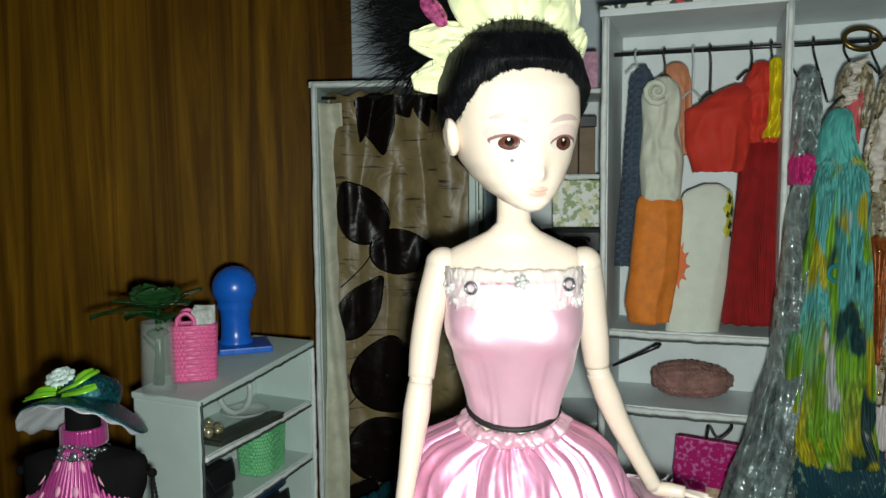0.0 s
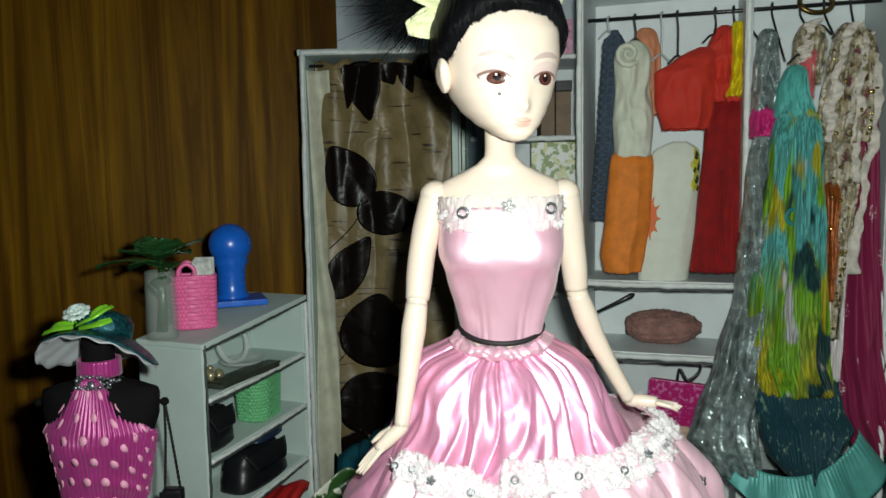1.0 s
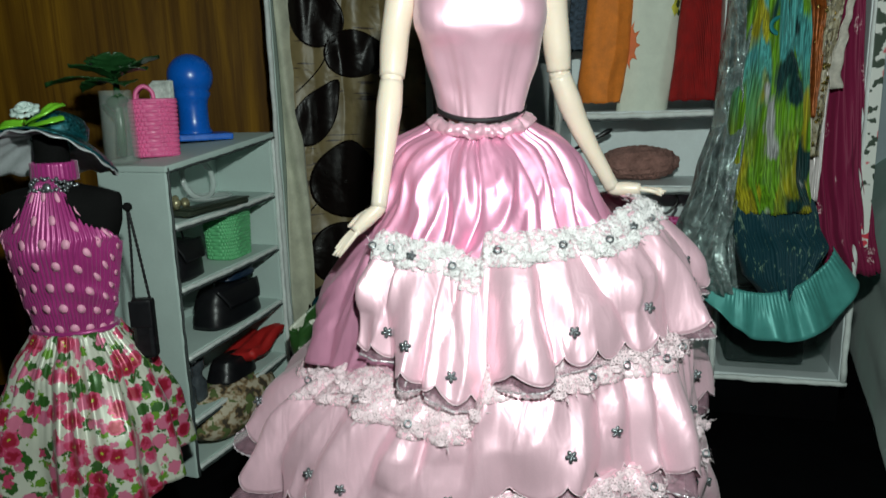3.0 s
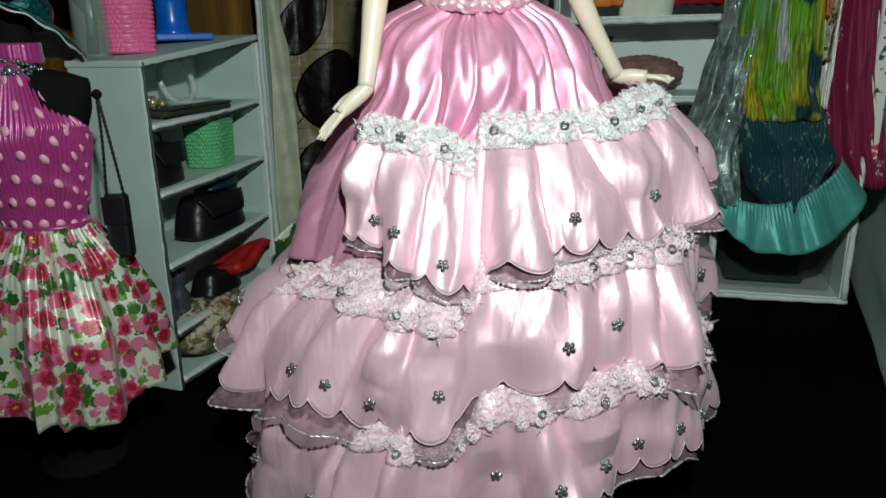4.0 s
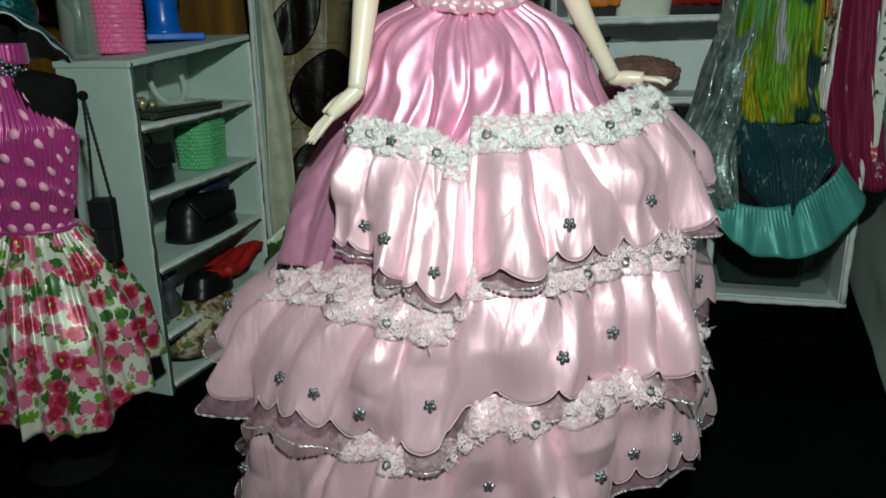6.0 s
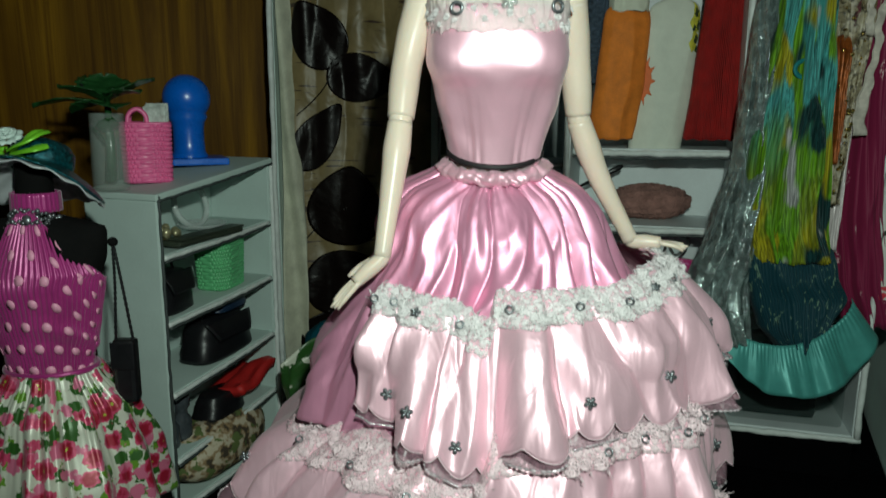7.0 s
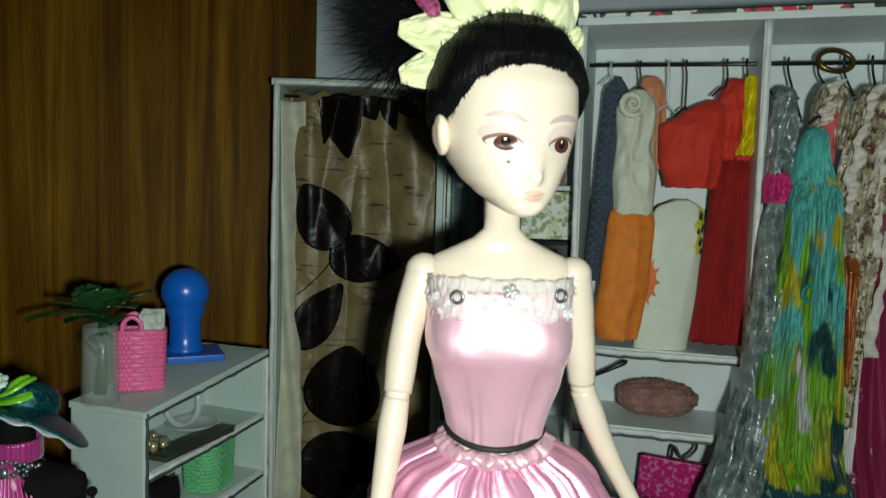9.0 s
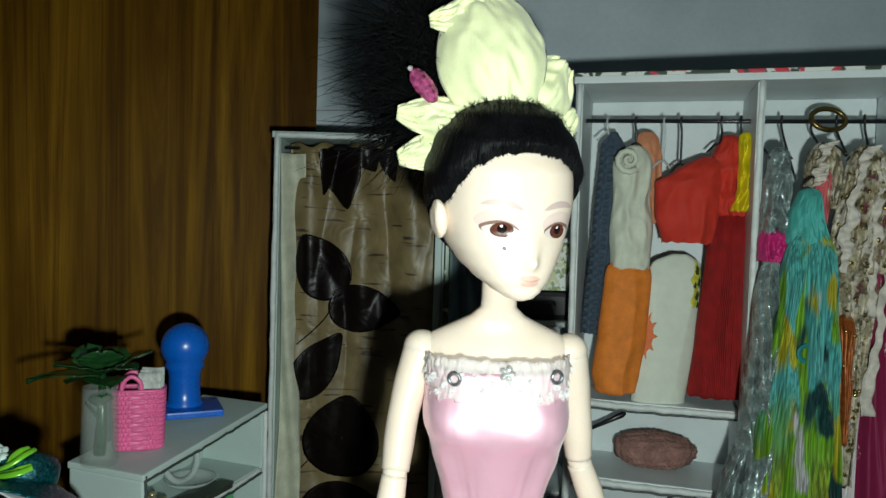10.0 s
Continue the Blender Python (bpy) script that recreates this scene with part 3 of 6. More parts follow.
thing("doll", doll, doll_slots, "fashion doll of pale vinyl with black hair pulled up, standing", "doll")

# ---- head ornament: yellow cloth flower, black feathers, pink gem ----
YELLOW = material("pale_yellow_cloth", (0.82, 0.85, 0.50), 0.75, vary=0.1, size=0.01, sheen=0.3, grain=0.0008)
FEATHER = material("black_feather", (0.004, 0.004, 0.0045), 0.7, vary=0.3, spec=0.08)
GEM = material("pink_gem", (0.50, 0.09, 0.24), 0.15, vary=0.8, size=0.0015, spec=0.8, metal=0.3)
orn = root("hair_flower", pose(0.004, 0.24, 0.295), "pale yellow cloth flower with black feathers and a pink gem", "hair ornament")
orn_at = Matrix.Translation((-0.004, -0.24, -0.295))


def petal(base, tip, width, bulge, curl, seed, fold=0.0):
    b, e = Vector(base), Vector(tip)
    d = e - b
    side = d.cross(Vector((0, -1, 0))).normalized()
    front = side.cross(d).normalized()
    if front.y > 0:
        front = -front

    def fn(u, v):
        w = width * math.sin(math.pi * min(1, 0.12 + 0.82 * v)) ** 0.75
        s = (u - 0.5) * 2
        n = wave_noise(u * 3, v * 3, seed) * 0.0024 - abs(wave_noise(u * 5, v * 2, seed + 3)) * 0.0022
        p = b + d * v + side * w * s + front * (bulge * (1 - s * s) * math.sin(math.pi * (0.15 + 0.8 * v)) + n + fold * math.sin(u * 9) * v)
        p = p - front * abs(wave_noise(u * 8 + v * 5, v * 4 - u * 2, seed + 7)) * 0.0022
        return orn_at @ (p - front * curl * v ** 3)
    part("petal", grid(fn, 36, 40, False), YELLOW, orn, thick=0.0006)


petal((0.005, 0.226, 0.292), (-0.0035, 0.232, 0.3345), 0.0160, 0.012, 0.004, 1, 0.0010)
petal((0.006, 0.232, 0.291), (0.0240, 0.236, 0.312), 0.0115, 0.008, 0.0, 2)
petal((0.010, 0.236, 0.286), (0.0280, 0.240, 0.298), 0.0095, 0.006, 0.0, 5)
petal((0.000, 0.229, 0.292), (-0.0255, 0.226, 0.2945), 0.0062, 0.005, 0.002, 3)
petal((-0.002, 0.230, 0.287), (-0.0250, 0.228, 0.2815), 0.0060, 0.004, 0.002, 4)
petal((0.004, 0.2285, 0.3255), (-0.0170, 0.2290, 0.3215), 0.0052, 0.003, 0.0, 6, 0.0008)
part("bun", ball(orn_at @ Vector((0.005, 0.240, 0.305)), (0.014, 0.012, 0.016), 20), YELLOW, orn)
rng = random.Random(5)
plume = bmesh.new()
for k in range(3600):
    start = Vector((-0.014 + rng.gauss(0, 0.004), 0.241 + abs(rng.gauss(0, 0.003)), 0.302 + rng.uniform(-0.012, 0.024)))
    a = rng.uniform(radians(80), radians(245))
    L = rng.uniform(0.008, 0.022) * (1.15 if a < radians(200) else 0.9)
    d = Vector((math.cos(a), rng.uniform(-0.3, 0.5), math.sin(a) * 0.85))
    bend = Vector((rng.uniform(-1, 1), rng.uniform(-1, 1), rng.uniform(-1, 0.6))) * 0.013
    pts = [orn_at @ (start + d * L * s + bend * s * s) for s in (0, 0.25, 0.5, 0.75, 1)]
    w = 1.5 if k % 3 == 0 else 1.0
    tube(pts, [0.0003 * w, 0.0003 * w, 0.00022 * w, 0.00012, 0.00004], 3, plume, caps=False)
part("feather_plume", plume, FEATHER, orn, "fluffy black feather plume")
gem = bmesh.new()
ball((0, 0, 0), 1, 10, gem)
for vtx in gem.verts:
    q = vtx.co
    q *= 1 + 0.18 * wave_noise(q.x * 3, q.z * 3, 4)
    vtx.co = orn_at @ (Vector((-0.0180, 0.2255, 0.302)) + Vector((q.x * 0.0024 + q.z * -0.0038, q.y * 0.002, q.z * 0.0052 + q.x * 0.0016)))
for f in gem.faces:
    f.smooth = False
part("gem", gem, GEM, orn, "faceted pink gem")
part("bead", ball(orn_at @ Vector((-0.0221, 0.2235, 0.3065)), 0.0008), SILVER, orn)

# ---- ball gown ----
GX, GY = 0.0115, 0.2345
gown = root("ball_gown", pose(GX, GY, 0), "pink satin strapless ball gown with scalloped tiers and lace", "dress")
g_at = Matrix.Translation((-GX, -GY, 0))
BLACK_THREAD = material("black_thread", (0.01, 0.008, 0.01), 0.6)


def circle_noise(t, k, seed, z=0.0):
    return noise.noise(Vector((math.cos(t) * k + seed * 3.1, math.sin(t) * k - seed * 1.7, z + seed * 5.3)))


def turned(t):
    """An angle in degrees from -270 (behind) over -90 (in front) to 90 (behind)."""
    return (math.degrees(t) + 270) % 360 - 270


class Tier:
    """One gathered flounce: heights of its top and hem round the skirt, and radii (left, right, front, back) at both."""

    def __init__(self, tops, hems, rtop, rhem, seed, folds=20, depth=0.006, scallop=0.0, lobes=30, belly=0.42, gather=1.0, shift=0.0, span=(-270, 90), boxy=0.85, drift=0.35, wander=0.22, crinkle=0.32, top=0.5, puff=0.0):
        self.tops, self.hems, self.rt, self.rh, self.seed = tops, hems, rtop, rhem, seed
        self.folds, self.depth, self.scallop, self.lobes, self.belly = folds, depth, scallop, lobes, belly
        self.gather, self.shift, self.span, self.boxy, self.drift, self.wander, self.crinkle, self.top, self.puff = gather, shift, span, boxy, drift, wander, crinkle, top, puff
        r = random.Random(seed * 7 + 3)
        self.sizes = [r.uniform(0.25, 1.0) for _ in range(folds)]
        self.skews = [r.choice((0.55, 0.8, 1.25, 1.8)) for _ in range(folds)]
        self.ends = [r.choice((0.35, 0.6, 1.6, 1.6, 1.6)) for _ in range(folds)]

    def swell(self, t, v):
        """How far the folds lift the cloth: rounded ridges with tight valleys that wander and die out."""
        w = t + self.drift * circle_noise(t, 1.6, self.seed + 6, v * 0.9 * self.wander) + 0.10 * circle_noise(t, 4.5, self.seed + 9, v * 2.4 * self.wander)
        ph = (w / math.tau * self.folds) % self.folds
        k = int(ph) % self.folds
        q = (ph - int(ph)) ** self.skews[k]
        ridge = math.sin(math.pi * q) ** 0.85 * self.sizes[k] * max(0.15, min(1, (self.ends[k] - v) / 0.3 + 0.5))
        ph2 = (w * 1.0 / math.tau * self.folds * 3) % 1
        pinch = (abs(math.sin(math.pi * ph2)) ** 0.8 - 0.5) * max(0, 1 - v * 1.9) ** 1.5 * (0.6 + circle_noise(t, 9, self.seed + 2))
        broad = circle_noise(t, 3.2, self.seed, v * 1.4 * self.wander)
        wrinkle = 0.5 - 1.5 * abs(circle_noise(t + 0.5 * v * self.wander, 5.5, self.seed + 13, v * 2.0 * self.wander + 0.25 * v))
        vv = min(1.1, max(0, v))
        dimple = circle_noise(t, 7, self.seed + 31, v * 2.6)
        return self.depth * ((self.top + (1 - self.top) * vv) * (ridge + 0.6 * broad) + self.crinkle * min(1, 4 * vv) * wrinkle + 0.22 * min(1, 4 * vv) * dimple) + 0.0013 * self.gather * pinch

    def at(self, t, v, out=0.0):
        """v from 0 at the top to 1 at the hem, and a little past it for trims."""
        c, s = math.cos(t), math.sin(t)
        k = v + self.belly * math.sin(max(0, min(1, v)) * math.pi) * (1 - 0.3 * v)
        swollen = k + self.puff * math.exp(-((v - 0.13) / 0.14) ** 2) * min(1, max(0, v) / 0.08)
        rl, rr = (self.rt[i] + (self.rh[i] - self.rt[i]) * swollen for i in (0, 1))
        rf, rb = (self.rt[i] + (self.rh[i] - self.rt[i]) * (0.8 * k + 0.2 * swollen) for i in (2, 3))
        wx = 0.5 + 0.5 * math.tanh(c * 4)
        rx, ry = rl + (rr - rl) * wx, rf if s < 0 else rb
        d = turned(t)
        zt, zh = lerp(self.tops, d)[0], lerp(self.hems, d)[0]
        z = zt + (zh - zt) * v
        if self.scallop and v > 0.62:
            ph = self.lobes * t / 2 + 0.9 * circle_noise(t, 4, self.seed + 20)
            z -= self.scallop * (abs(math.sin(ph)) ** 0.65 - 0.6) * ((v - 0.62) / 0.38) ** 1.4
        q = Vector((rx * math.copysign(abs(c) ** self.boxy, c), ry * math.copysign(abs(s) ** self.boxy, s), 0))
        q *= 1 + (out + self.swell(t, v)) / max(0.001, q.length)
        return Vector((q.x + self.shift * max(0, 1 - v), q.y, max(0.0012, z)))

    def turn(self, u):
        return radians(self.span[0] + (self.span[1] - self.span[0]) * u)

    def cloth(self, name, mat, nu=520, nv=40, thick=0.0003, label=""):
        whole = self.span[1] - self.span[0] > 359
        self.ob = part(name, grid(lambda u, v: self.at(self.turn(u), v), nu, nv, whole), mat, gown, label, thick)
        if self.scallop:
            pts = [self.at(self.turn(k / 900), 1.0, 0.0001) for k in range(901)]
            part("hem_stitch", tube(pts, 0.00016, 5, caps=False), HEM_THREAD, self.ob, "fine overlocked hem edge")
        return self.ob


HEM_THREAD = material("pale_pink_thread", (0.86, 0.66, 0.72), 0.6, vary=0.1, size=0.002)
UP = Tier([(-270, 0.1770), (-190, 0.1755), (-150, 0.1735), (-120, 0.1712), (-90, 0.1702), (-60, 0.1712), (-30, 0.1735), (10, 0.1755), (90, 0.1770)], [(-270, 0.0935), (90, 0.0935)], (0.0128, 0.0126, 0.0098, 0.0105), (0.0640, 0.0545, 0.0365, 0.052), 1, 13, 0.0074, belly=0.16, gather=0.55, shift=TX - GX, drift=0.85, wander=1.25, crinkle=0.42, top=0.35, puff=0.17)
A = Tier([(-270, 0.138), (-205, 0.137), (-142, 0.1400), (-125, 0.1382), (-112, 0.1372), (-97.5, 0.1315), (-95.5, 0.1400), (-65, 0.1405), (-35, 0.1450), (0, 0.146), (90, 0.138)],
         [(-270, 0.106), (-205, 0.106), (-142, 0.1060), (-128, 0.1040), (-115, 0.1005), (-103, 0.0945), (-97, 0.0925), (-93, 0.1010), (-76, 0.1050), (-55, 0.1060), (-30, 0.1085), (-12, 0.1160), (20, 0.118), (90, 0.108)],
         (0.0445, 0.0450, 0.0285, 0.045), (0.0550, 0.0680, 0.0455, 0.066), 2, 23, 0.0088, 0.0046, 40, belly=0.16, top=0.3, span=(-143, 150))
B = Tier([(-270, 0.1), (-205, 0.098), (-165, 0.0960), (-140, 0.0985), (-125, 0.0965), (-104, 0.0935), (-99, 0.0925), (-95, 0.1050), (-75, 0.1065), (-54, 0.1090), (-20, 0.113), (0, 0.113), (90, 0.103)],
         [(-270, 0.068), (-205, 0.070), (-183, 0.0730), (-168, 0.0620), (-150, 0.0550), (-132, 0.0590), (-121, 0.0560), (-108, 0.0525), (-99, 0.0520), (-95, 0.0655), (-80, 0.0695), (-62, 0.0700), (-30, 0.0640), (-15, 0.0740), (10, 0.078), (90, 0.068)],
         (0.0520, 0.0600, 0.0420, 0.06), (0.0850, 0.0700, 0.0545, 0.077), 4, 27, 0.0112, 0.0048, 48, belly=0.3, top=0.25)
C = Tier([(-270, 0.062), (-205, 0.063), (-165, 0.0660), (-140, 0.0600), (-120, 0.0565), (-100, 0.0520), (-95, 0.0660), (-80, 0.0690), (-60, 0.0715), (-25, 0.0730), (0, 0.076), (90, 0.064)],
         [(-270, 0.022), (-205, 0.026), (-178, 0.0290), (-160, 0.0180), (-140, 0.0150), (-100, 0.0150), (-95, 0.0265), (-80, 0.0325), (-62, 0.0390), (-45, 0.0400), (-25, 0.0300), (-8, 0.0390), (20, 0.040), (90, 0.024)],
         (0.0600, 0.0640, 0.0545, 0.07), (0.0845, 0.0740, 0.0600, 0.081), 6, 31, 0.0115, 0.0048, 53, belly=0.3, top=0.25)
UP.cloth("upper_skirt", SATIN, 520, 70, label="smooth gathered pink satin")
A.cloth("tier", SATIN_PALE)
B.cloth("tier", SATIN_PALE)
C.cloth("tier", SATIN_PALE)


def trim(tier, v0, v1, mat, name, out=0.0008, frill=0.0, seed=1, label="", beads=False, nu=420):
    def fn(u, v):
        t = tier.turn(u)
        edge = 0.10 * frill * (abs(math.sin(t * 34)) - 0.5) * (1 if v in (0, 1) else 0) * (1 if v == 1 else -1)
        vv = v0 + (v1 - v0) * v + edge * (v1 - v0)
        puff = frill * (0.0012 * math.sin(v * math.pi) + 0.0007 * wave_noise(u * 150, v * 5, seed) + 0.0005 * wave_noise(u * 330, v * 10, seed))
        return tier.at(t, vv, out + puff)
    band_ob = part(name, grid(fn, nu, 8, tier.span[1] - tier.span[0] > 359), mat, gown, label, 0.0003)
    if beads:
        n = 900
        pts = [tier.at(tier.turn(k / n), v1, out) for k in range(n + 1)]
        part("bead_edge", tube(pts, [0.00010 + (0.00042 if k % 2 and k % 14 < 12 else 0.0) for k in range(n + 1)], 6, caps=False), SILVER, band_ob, "silver bead edging")
    return band_ob


ROSE_NET = material("rose_net", (0.9, 0.72, 0.77), 0.8, vary=0.08, size=0.002, alpha=0.5, bump=0.7, depth=0.0006)
NET = material("white_net", (0.9, 0.85, 0.87), 0.8, vary=0.08, size=0.002, alpha=0.38, bump=0.7, depth=0.0006)
for net in (NET, ROSE_NET):
    holes = ramp(net.node_tree, noise_tex(net.node_tree, coords(net.node_tree), 700, 2, 0.6), [(0.42, (0.05, 0.05, 0.05)), (0.58, (0.85, 0.85, 0.85))])
    net.node_tree.links.new(holes, node_of(net).inputs["Alpha"])
ground_A = trim(A, -0.02, 0.22, NET, "lace_ground", 0.0010, 0.7, 2, "white lace ground", nu=500)
ground_B = trim(B, 0.02, 0.30, ROSE_NET, "lace_ground", 0.0008, 0.3, 3, "pinkish white lace ground", nu=500)
ground_C = trim(C, 0.02, 0.26, ROSE_NET, "lace_ground", 0.0008, 0.3, 4, "pinkish white lace ground", nu=500)
# one lace blossom: thread loops round a knot
bm = bmesh.new()
lr = random.Random(41)
for k in range(15):
    a, reach, wide = lr.uniform(0, math.tau), lr.uniform(0.0014, 0.0028), lr.uniform(0.0006, 0.0012)
    ring_pts = []
    for j in range(13):
        p = j / 12 * math.tau
        x, y = reach * (0.55 + 0.45 * math.cos(p)) + 0.0004, wide * math.sin(p)
        ring_pts.append((x * math.cos(a) - y * math.sin(a), x * math.sin(a) + y * math.cos(a), 0.0002 + 0.0007 * lr.random()))
    tube(ring_pts, lr.uniform(0.00010, 0.00022), 4, bm, caps=False)
for k in range(26):
    a, reach = lr.uniform(0, math.tau), lr.uniform(0.0008, 0.0036)
    p = Vector((reach * math.cos(a), reach * math.sin(a), 0.0003))
    tube([p, p + Vector((lr.gauss(0, 0.0007), lr.gauss(0, 0.0007), 0.0006)), p + Vector((lr.gauss(0, 0.0012), lr.gauss(0, 0.0012), lr.uniform(0.0002, 0.0007)))], [0.00013, 0.00010, 0.00005], 3, bm, caps=False)
lace_ob = finish(bm, "lace_flower", LACE)
lace_mesh = lace_ob.data
bpy.data.objects.remove(lace_ob)
LACE_ROSE = material("rose_white_lace", (0.90, 0.72, 0.77), 0.75, vary=0.06, size=0.002, grain=0.0007, bump=0.3, depth=0.0004, sheen=0.2)
rose_lace_mesh = lace_mesh.copy()
rose_lace_mesh.materials.clear()
rose_lace_mesh.materials.append(LACE_ROSE)


def tier_normal(tier, t, v, out):
    a, b = tier.at(t + 0.02, v, out) - tier.at(t - 0.02, v, out), tier.at(t, v + 0.03, out) - tier.at(t, v - 0.03, out)
    n = a.cross(b)
    return -n if n.dot(Vector((math.cos(t), math.sin(t), 0))) < 0 else n


rng = random.Random(11)
for tier, v0, step, ground in ((A, 0.10, 2.9, ground_A), (B, 0.18, 3.4, ground_B), (C, 0.15, 3.4, ground_C)):
    d = -140.0 if tier is A else -205.0
    while d < 25:
        t = radians(d + rng.uniform(-0.6, 0.6))
        v = v0 + rng.uniform(-0.085, 0.085)
        p, n = tier.at(t, v, 0.0016), tier_normal(tier, t, v, 0.0016)
        m = Matrix.Translation(p) @ n.to_track_quat("Z", "Y").to_matrix().to_4x4() @ pose(0, 0, 0, rng.uniform(-12, 12), rng.uniform(-12, 12), rng.uniform(0, 360)) @ Matrix.Scale(rng.uniform(0.6, 0.95), 4)
        shared("lace_flower", lace_mesh if tier is A else rose_lace_mesh, m, ground)
        d += step
for src, low in ((A, 1.10), (B, 1.18), (C, 1.16)):
    plain = Tier(src.tops, src.hems, src.rt, src.rh, src.seed, src.folds, src.depth, belly=src.belly, span=src.span, top=src.top)
    trim(plain, 0.80, low, TULLE, "tulle_edge", -0.0022, 0.0, 5, "sheer rose tulle edge", beads=True)


# bodice
BUST = [  # height, half width, half depth, forward shift
    (0.1700, 0.0122, 0.0092, -0.0004), (0.1765, 0.0118, 0.0086, -0.0006), (0.1840, 0.0130, 0.0096, -0.0010), (0.1930, 0.0155, 0.0120, -0.0016), (0.1995, 0.0177, 0.0142, -0.0022),
    (0.2045, 0.0194, 0.0157, -0.0027), (0.2110, 0.0203, 0.0157, -0.0028), (0.2195, 0.0214, 0.0144, -0.0024), (0.2270, 0.0222, 0.0124, -0.0018)]


def bust_at(z):
    """The bodice's smooth outline at a height."""
    for i in range(1, len(BUST) - 2):
        if z <= BUST[i + 1][0] or i == len(BUST) - 3:
            t = (z - BUST[i][0]) / (BUST[i + 1][0] - BUST[i][0])
            a, b, c, d = (np.array(BUST[i + k][1:]) for k in (-1, 0, 1, 2))
            return tuple(0.5 * (2 * b + (c - a) * t + (2 * a - 5 * b + 4 * c - d) * t * t + (3 * b - a - 3 * c + d) * t ** 3))


def bodice_fn(u, v):
    t = u * math.tau
    z = 0.1765 + (0.2210 - 0.1765) * v
    hw, hd, dy = bust_at(z)
    g = 0.0011 + 0.0012 * wave_noise(u * 7, v * 2.5, 3) * (1.3 - v) + 0.0005 * wave_noise(u * 13 + v * 4, v * 5, 5) + 0.0004 * v - 0.0005 * math.exp(-((abs(math.degrees(t) - 270) - 32) / 2.2) ** 2) * (1 - v)
    dip = -0.0030 * max(0, -math.sin(t)) * (1 - v)
    a = math.degrees(t) - 270
    # the bust: two soft swells, cut in beneath
    rise = v - 0.61 + 0.05 * math.exp(-(a / 8) ** 2) + 0.03 * max(0.0, abs(a) - 30) / 20
    cup = math.exp(-(rise / (0.075 if rise < 0 else 0.62)) ** 2)
    g += 0.0026 * (math.exp(-((a - 34) / 27) ** 2) + math.exp(-((a + 34) / 27) ** 2)) * cup
    # the front panel lies flat between two darts
    g += 0.0016 * max(0, min(1, (abs(a) - 40) / 14)) * max(0, min(1, (0.58 - v) / 0.2)) * min(1, 0.3 + v * 2) * (1 if abs(a) < 110 else 0.5)
    g -= 0.0006 * math.exp(-((abs(a) - 20) / 2.0) ** 2) * max(0, 1 - 1.6 * v)
    c, s = math.cos(t), math.sin(t)
    flat = 0.90 - 0.36 * math.exp(-((v - 0.66) / 0.16) ** 2)
    hw -= 0.0022 * max(0, (v - 0.72) / 0.28)
    return g_at @ Vector((TX + (hw + g) * math.copysign(abs(c) ** 0.88, c), TY + dy + (hd + g) * math.copysign(abs(s) ** flat, s), z + dip))


part("bodice", grid(bodice_fn, 120, 48), SATIN_MID, gown, "fitted satin bodice", 0.0004)


def ring(z, grow, dip, n=120):
    pts = []
    hw, hd, dy = bust_at(z)
    for k in range(n + 1):
        t = k / n * math.tau
        pts.append(g_at @ Vector((TX + (hw + grow) * math.cos(t), TY + dy + (hd + grow) * math.sin(t), z - dip * max(0, -math.sin(t)))))
    return pts


part("waist_cord", tube(ring(0.1786, 0.0026, 0.0044), 0.0009, 8, caps=False), BLACK_THREAD, gown, "thin black waist cord")


def peplum(u, v):
    t = u * math.tau
    hw, hd, dy = bust_at(0.1765)
    g = 0.0026 + (0.0018 + 0.0010 * abs(math.cos(t))) * math.sin(v * math.pi) + 0.0019 * wave_noise(u * 42, v * 3, 9) + 0.0014 * v
    return g_at @ Vector((TX + (hw + g) * math.cos(t), TY + dy + (hd + g) * math.sin(t), 0.1764 - 0.0045 * v - 0.0034 * max(0, -math.sin(t)) + 0.0011 * wave_noise(u * 44, v, 4)))


part("waistband", grid(peplum, 260, 8), SATIN_MID, gown, "gathered satin waistband", 0.0004)


def neck_lace(u, v):
    t = u * math.tau
    z = 0.2135 + 0.0112 * v
    hw, hd, dy = bust_at(z)
    hw, hd = hw - 0.0018 - 0.0014 * v, hd - 0.0012 * v
    a = math.degrees(t) - 270
    lift = math.exp(-(((z - 0.1765) / 0.0445 - 0.60) / 0.62) ** 2)
    g = 0.0022 + 0.0026 * (math.exp(-((a - 34) / 27) ** 2) + math.exp(-((a + 34) / 27) ** 2)) * lift + 0.0007 * wave_noise(u * 70, v * 5, 6) + 0.0005 * wave_noise(u * 190, v * 12, 8) + 0.0006 * v
    fr = (0.0004 * abs(math.sin(t * 21)) - 0.0004 + 0.0012 * wave_noise(u * 30, v * 2, 3)) * (1 if v in (0, 1) else 0.6)
    c, s = math.cos(t), math.sin(t)
    return g_at @ Vector((TX + (hw + g) * math.copysign(abs(c) ** 0.88, c), TY + dy + (hd + g) * math.copysign(abs(s) ** 0.88, s), z + fr))


SOFT_LACE = material("soft_white_lace", (0.95, 0.87, 0.86), 0.8, vary=0.05, size=0.002, alpha=0.36, bump=0.5, depth=0.0004)
neck_ob = part("neckline_lace", grid(neck_lace, 420, 10), SOFT_LACE, gown, "white lace neckline", 0.0003)

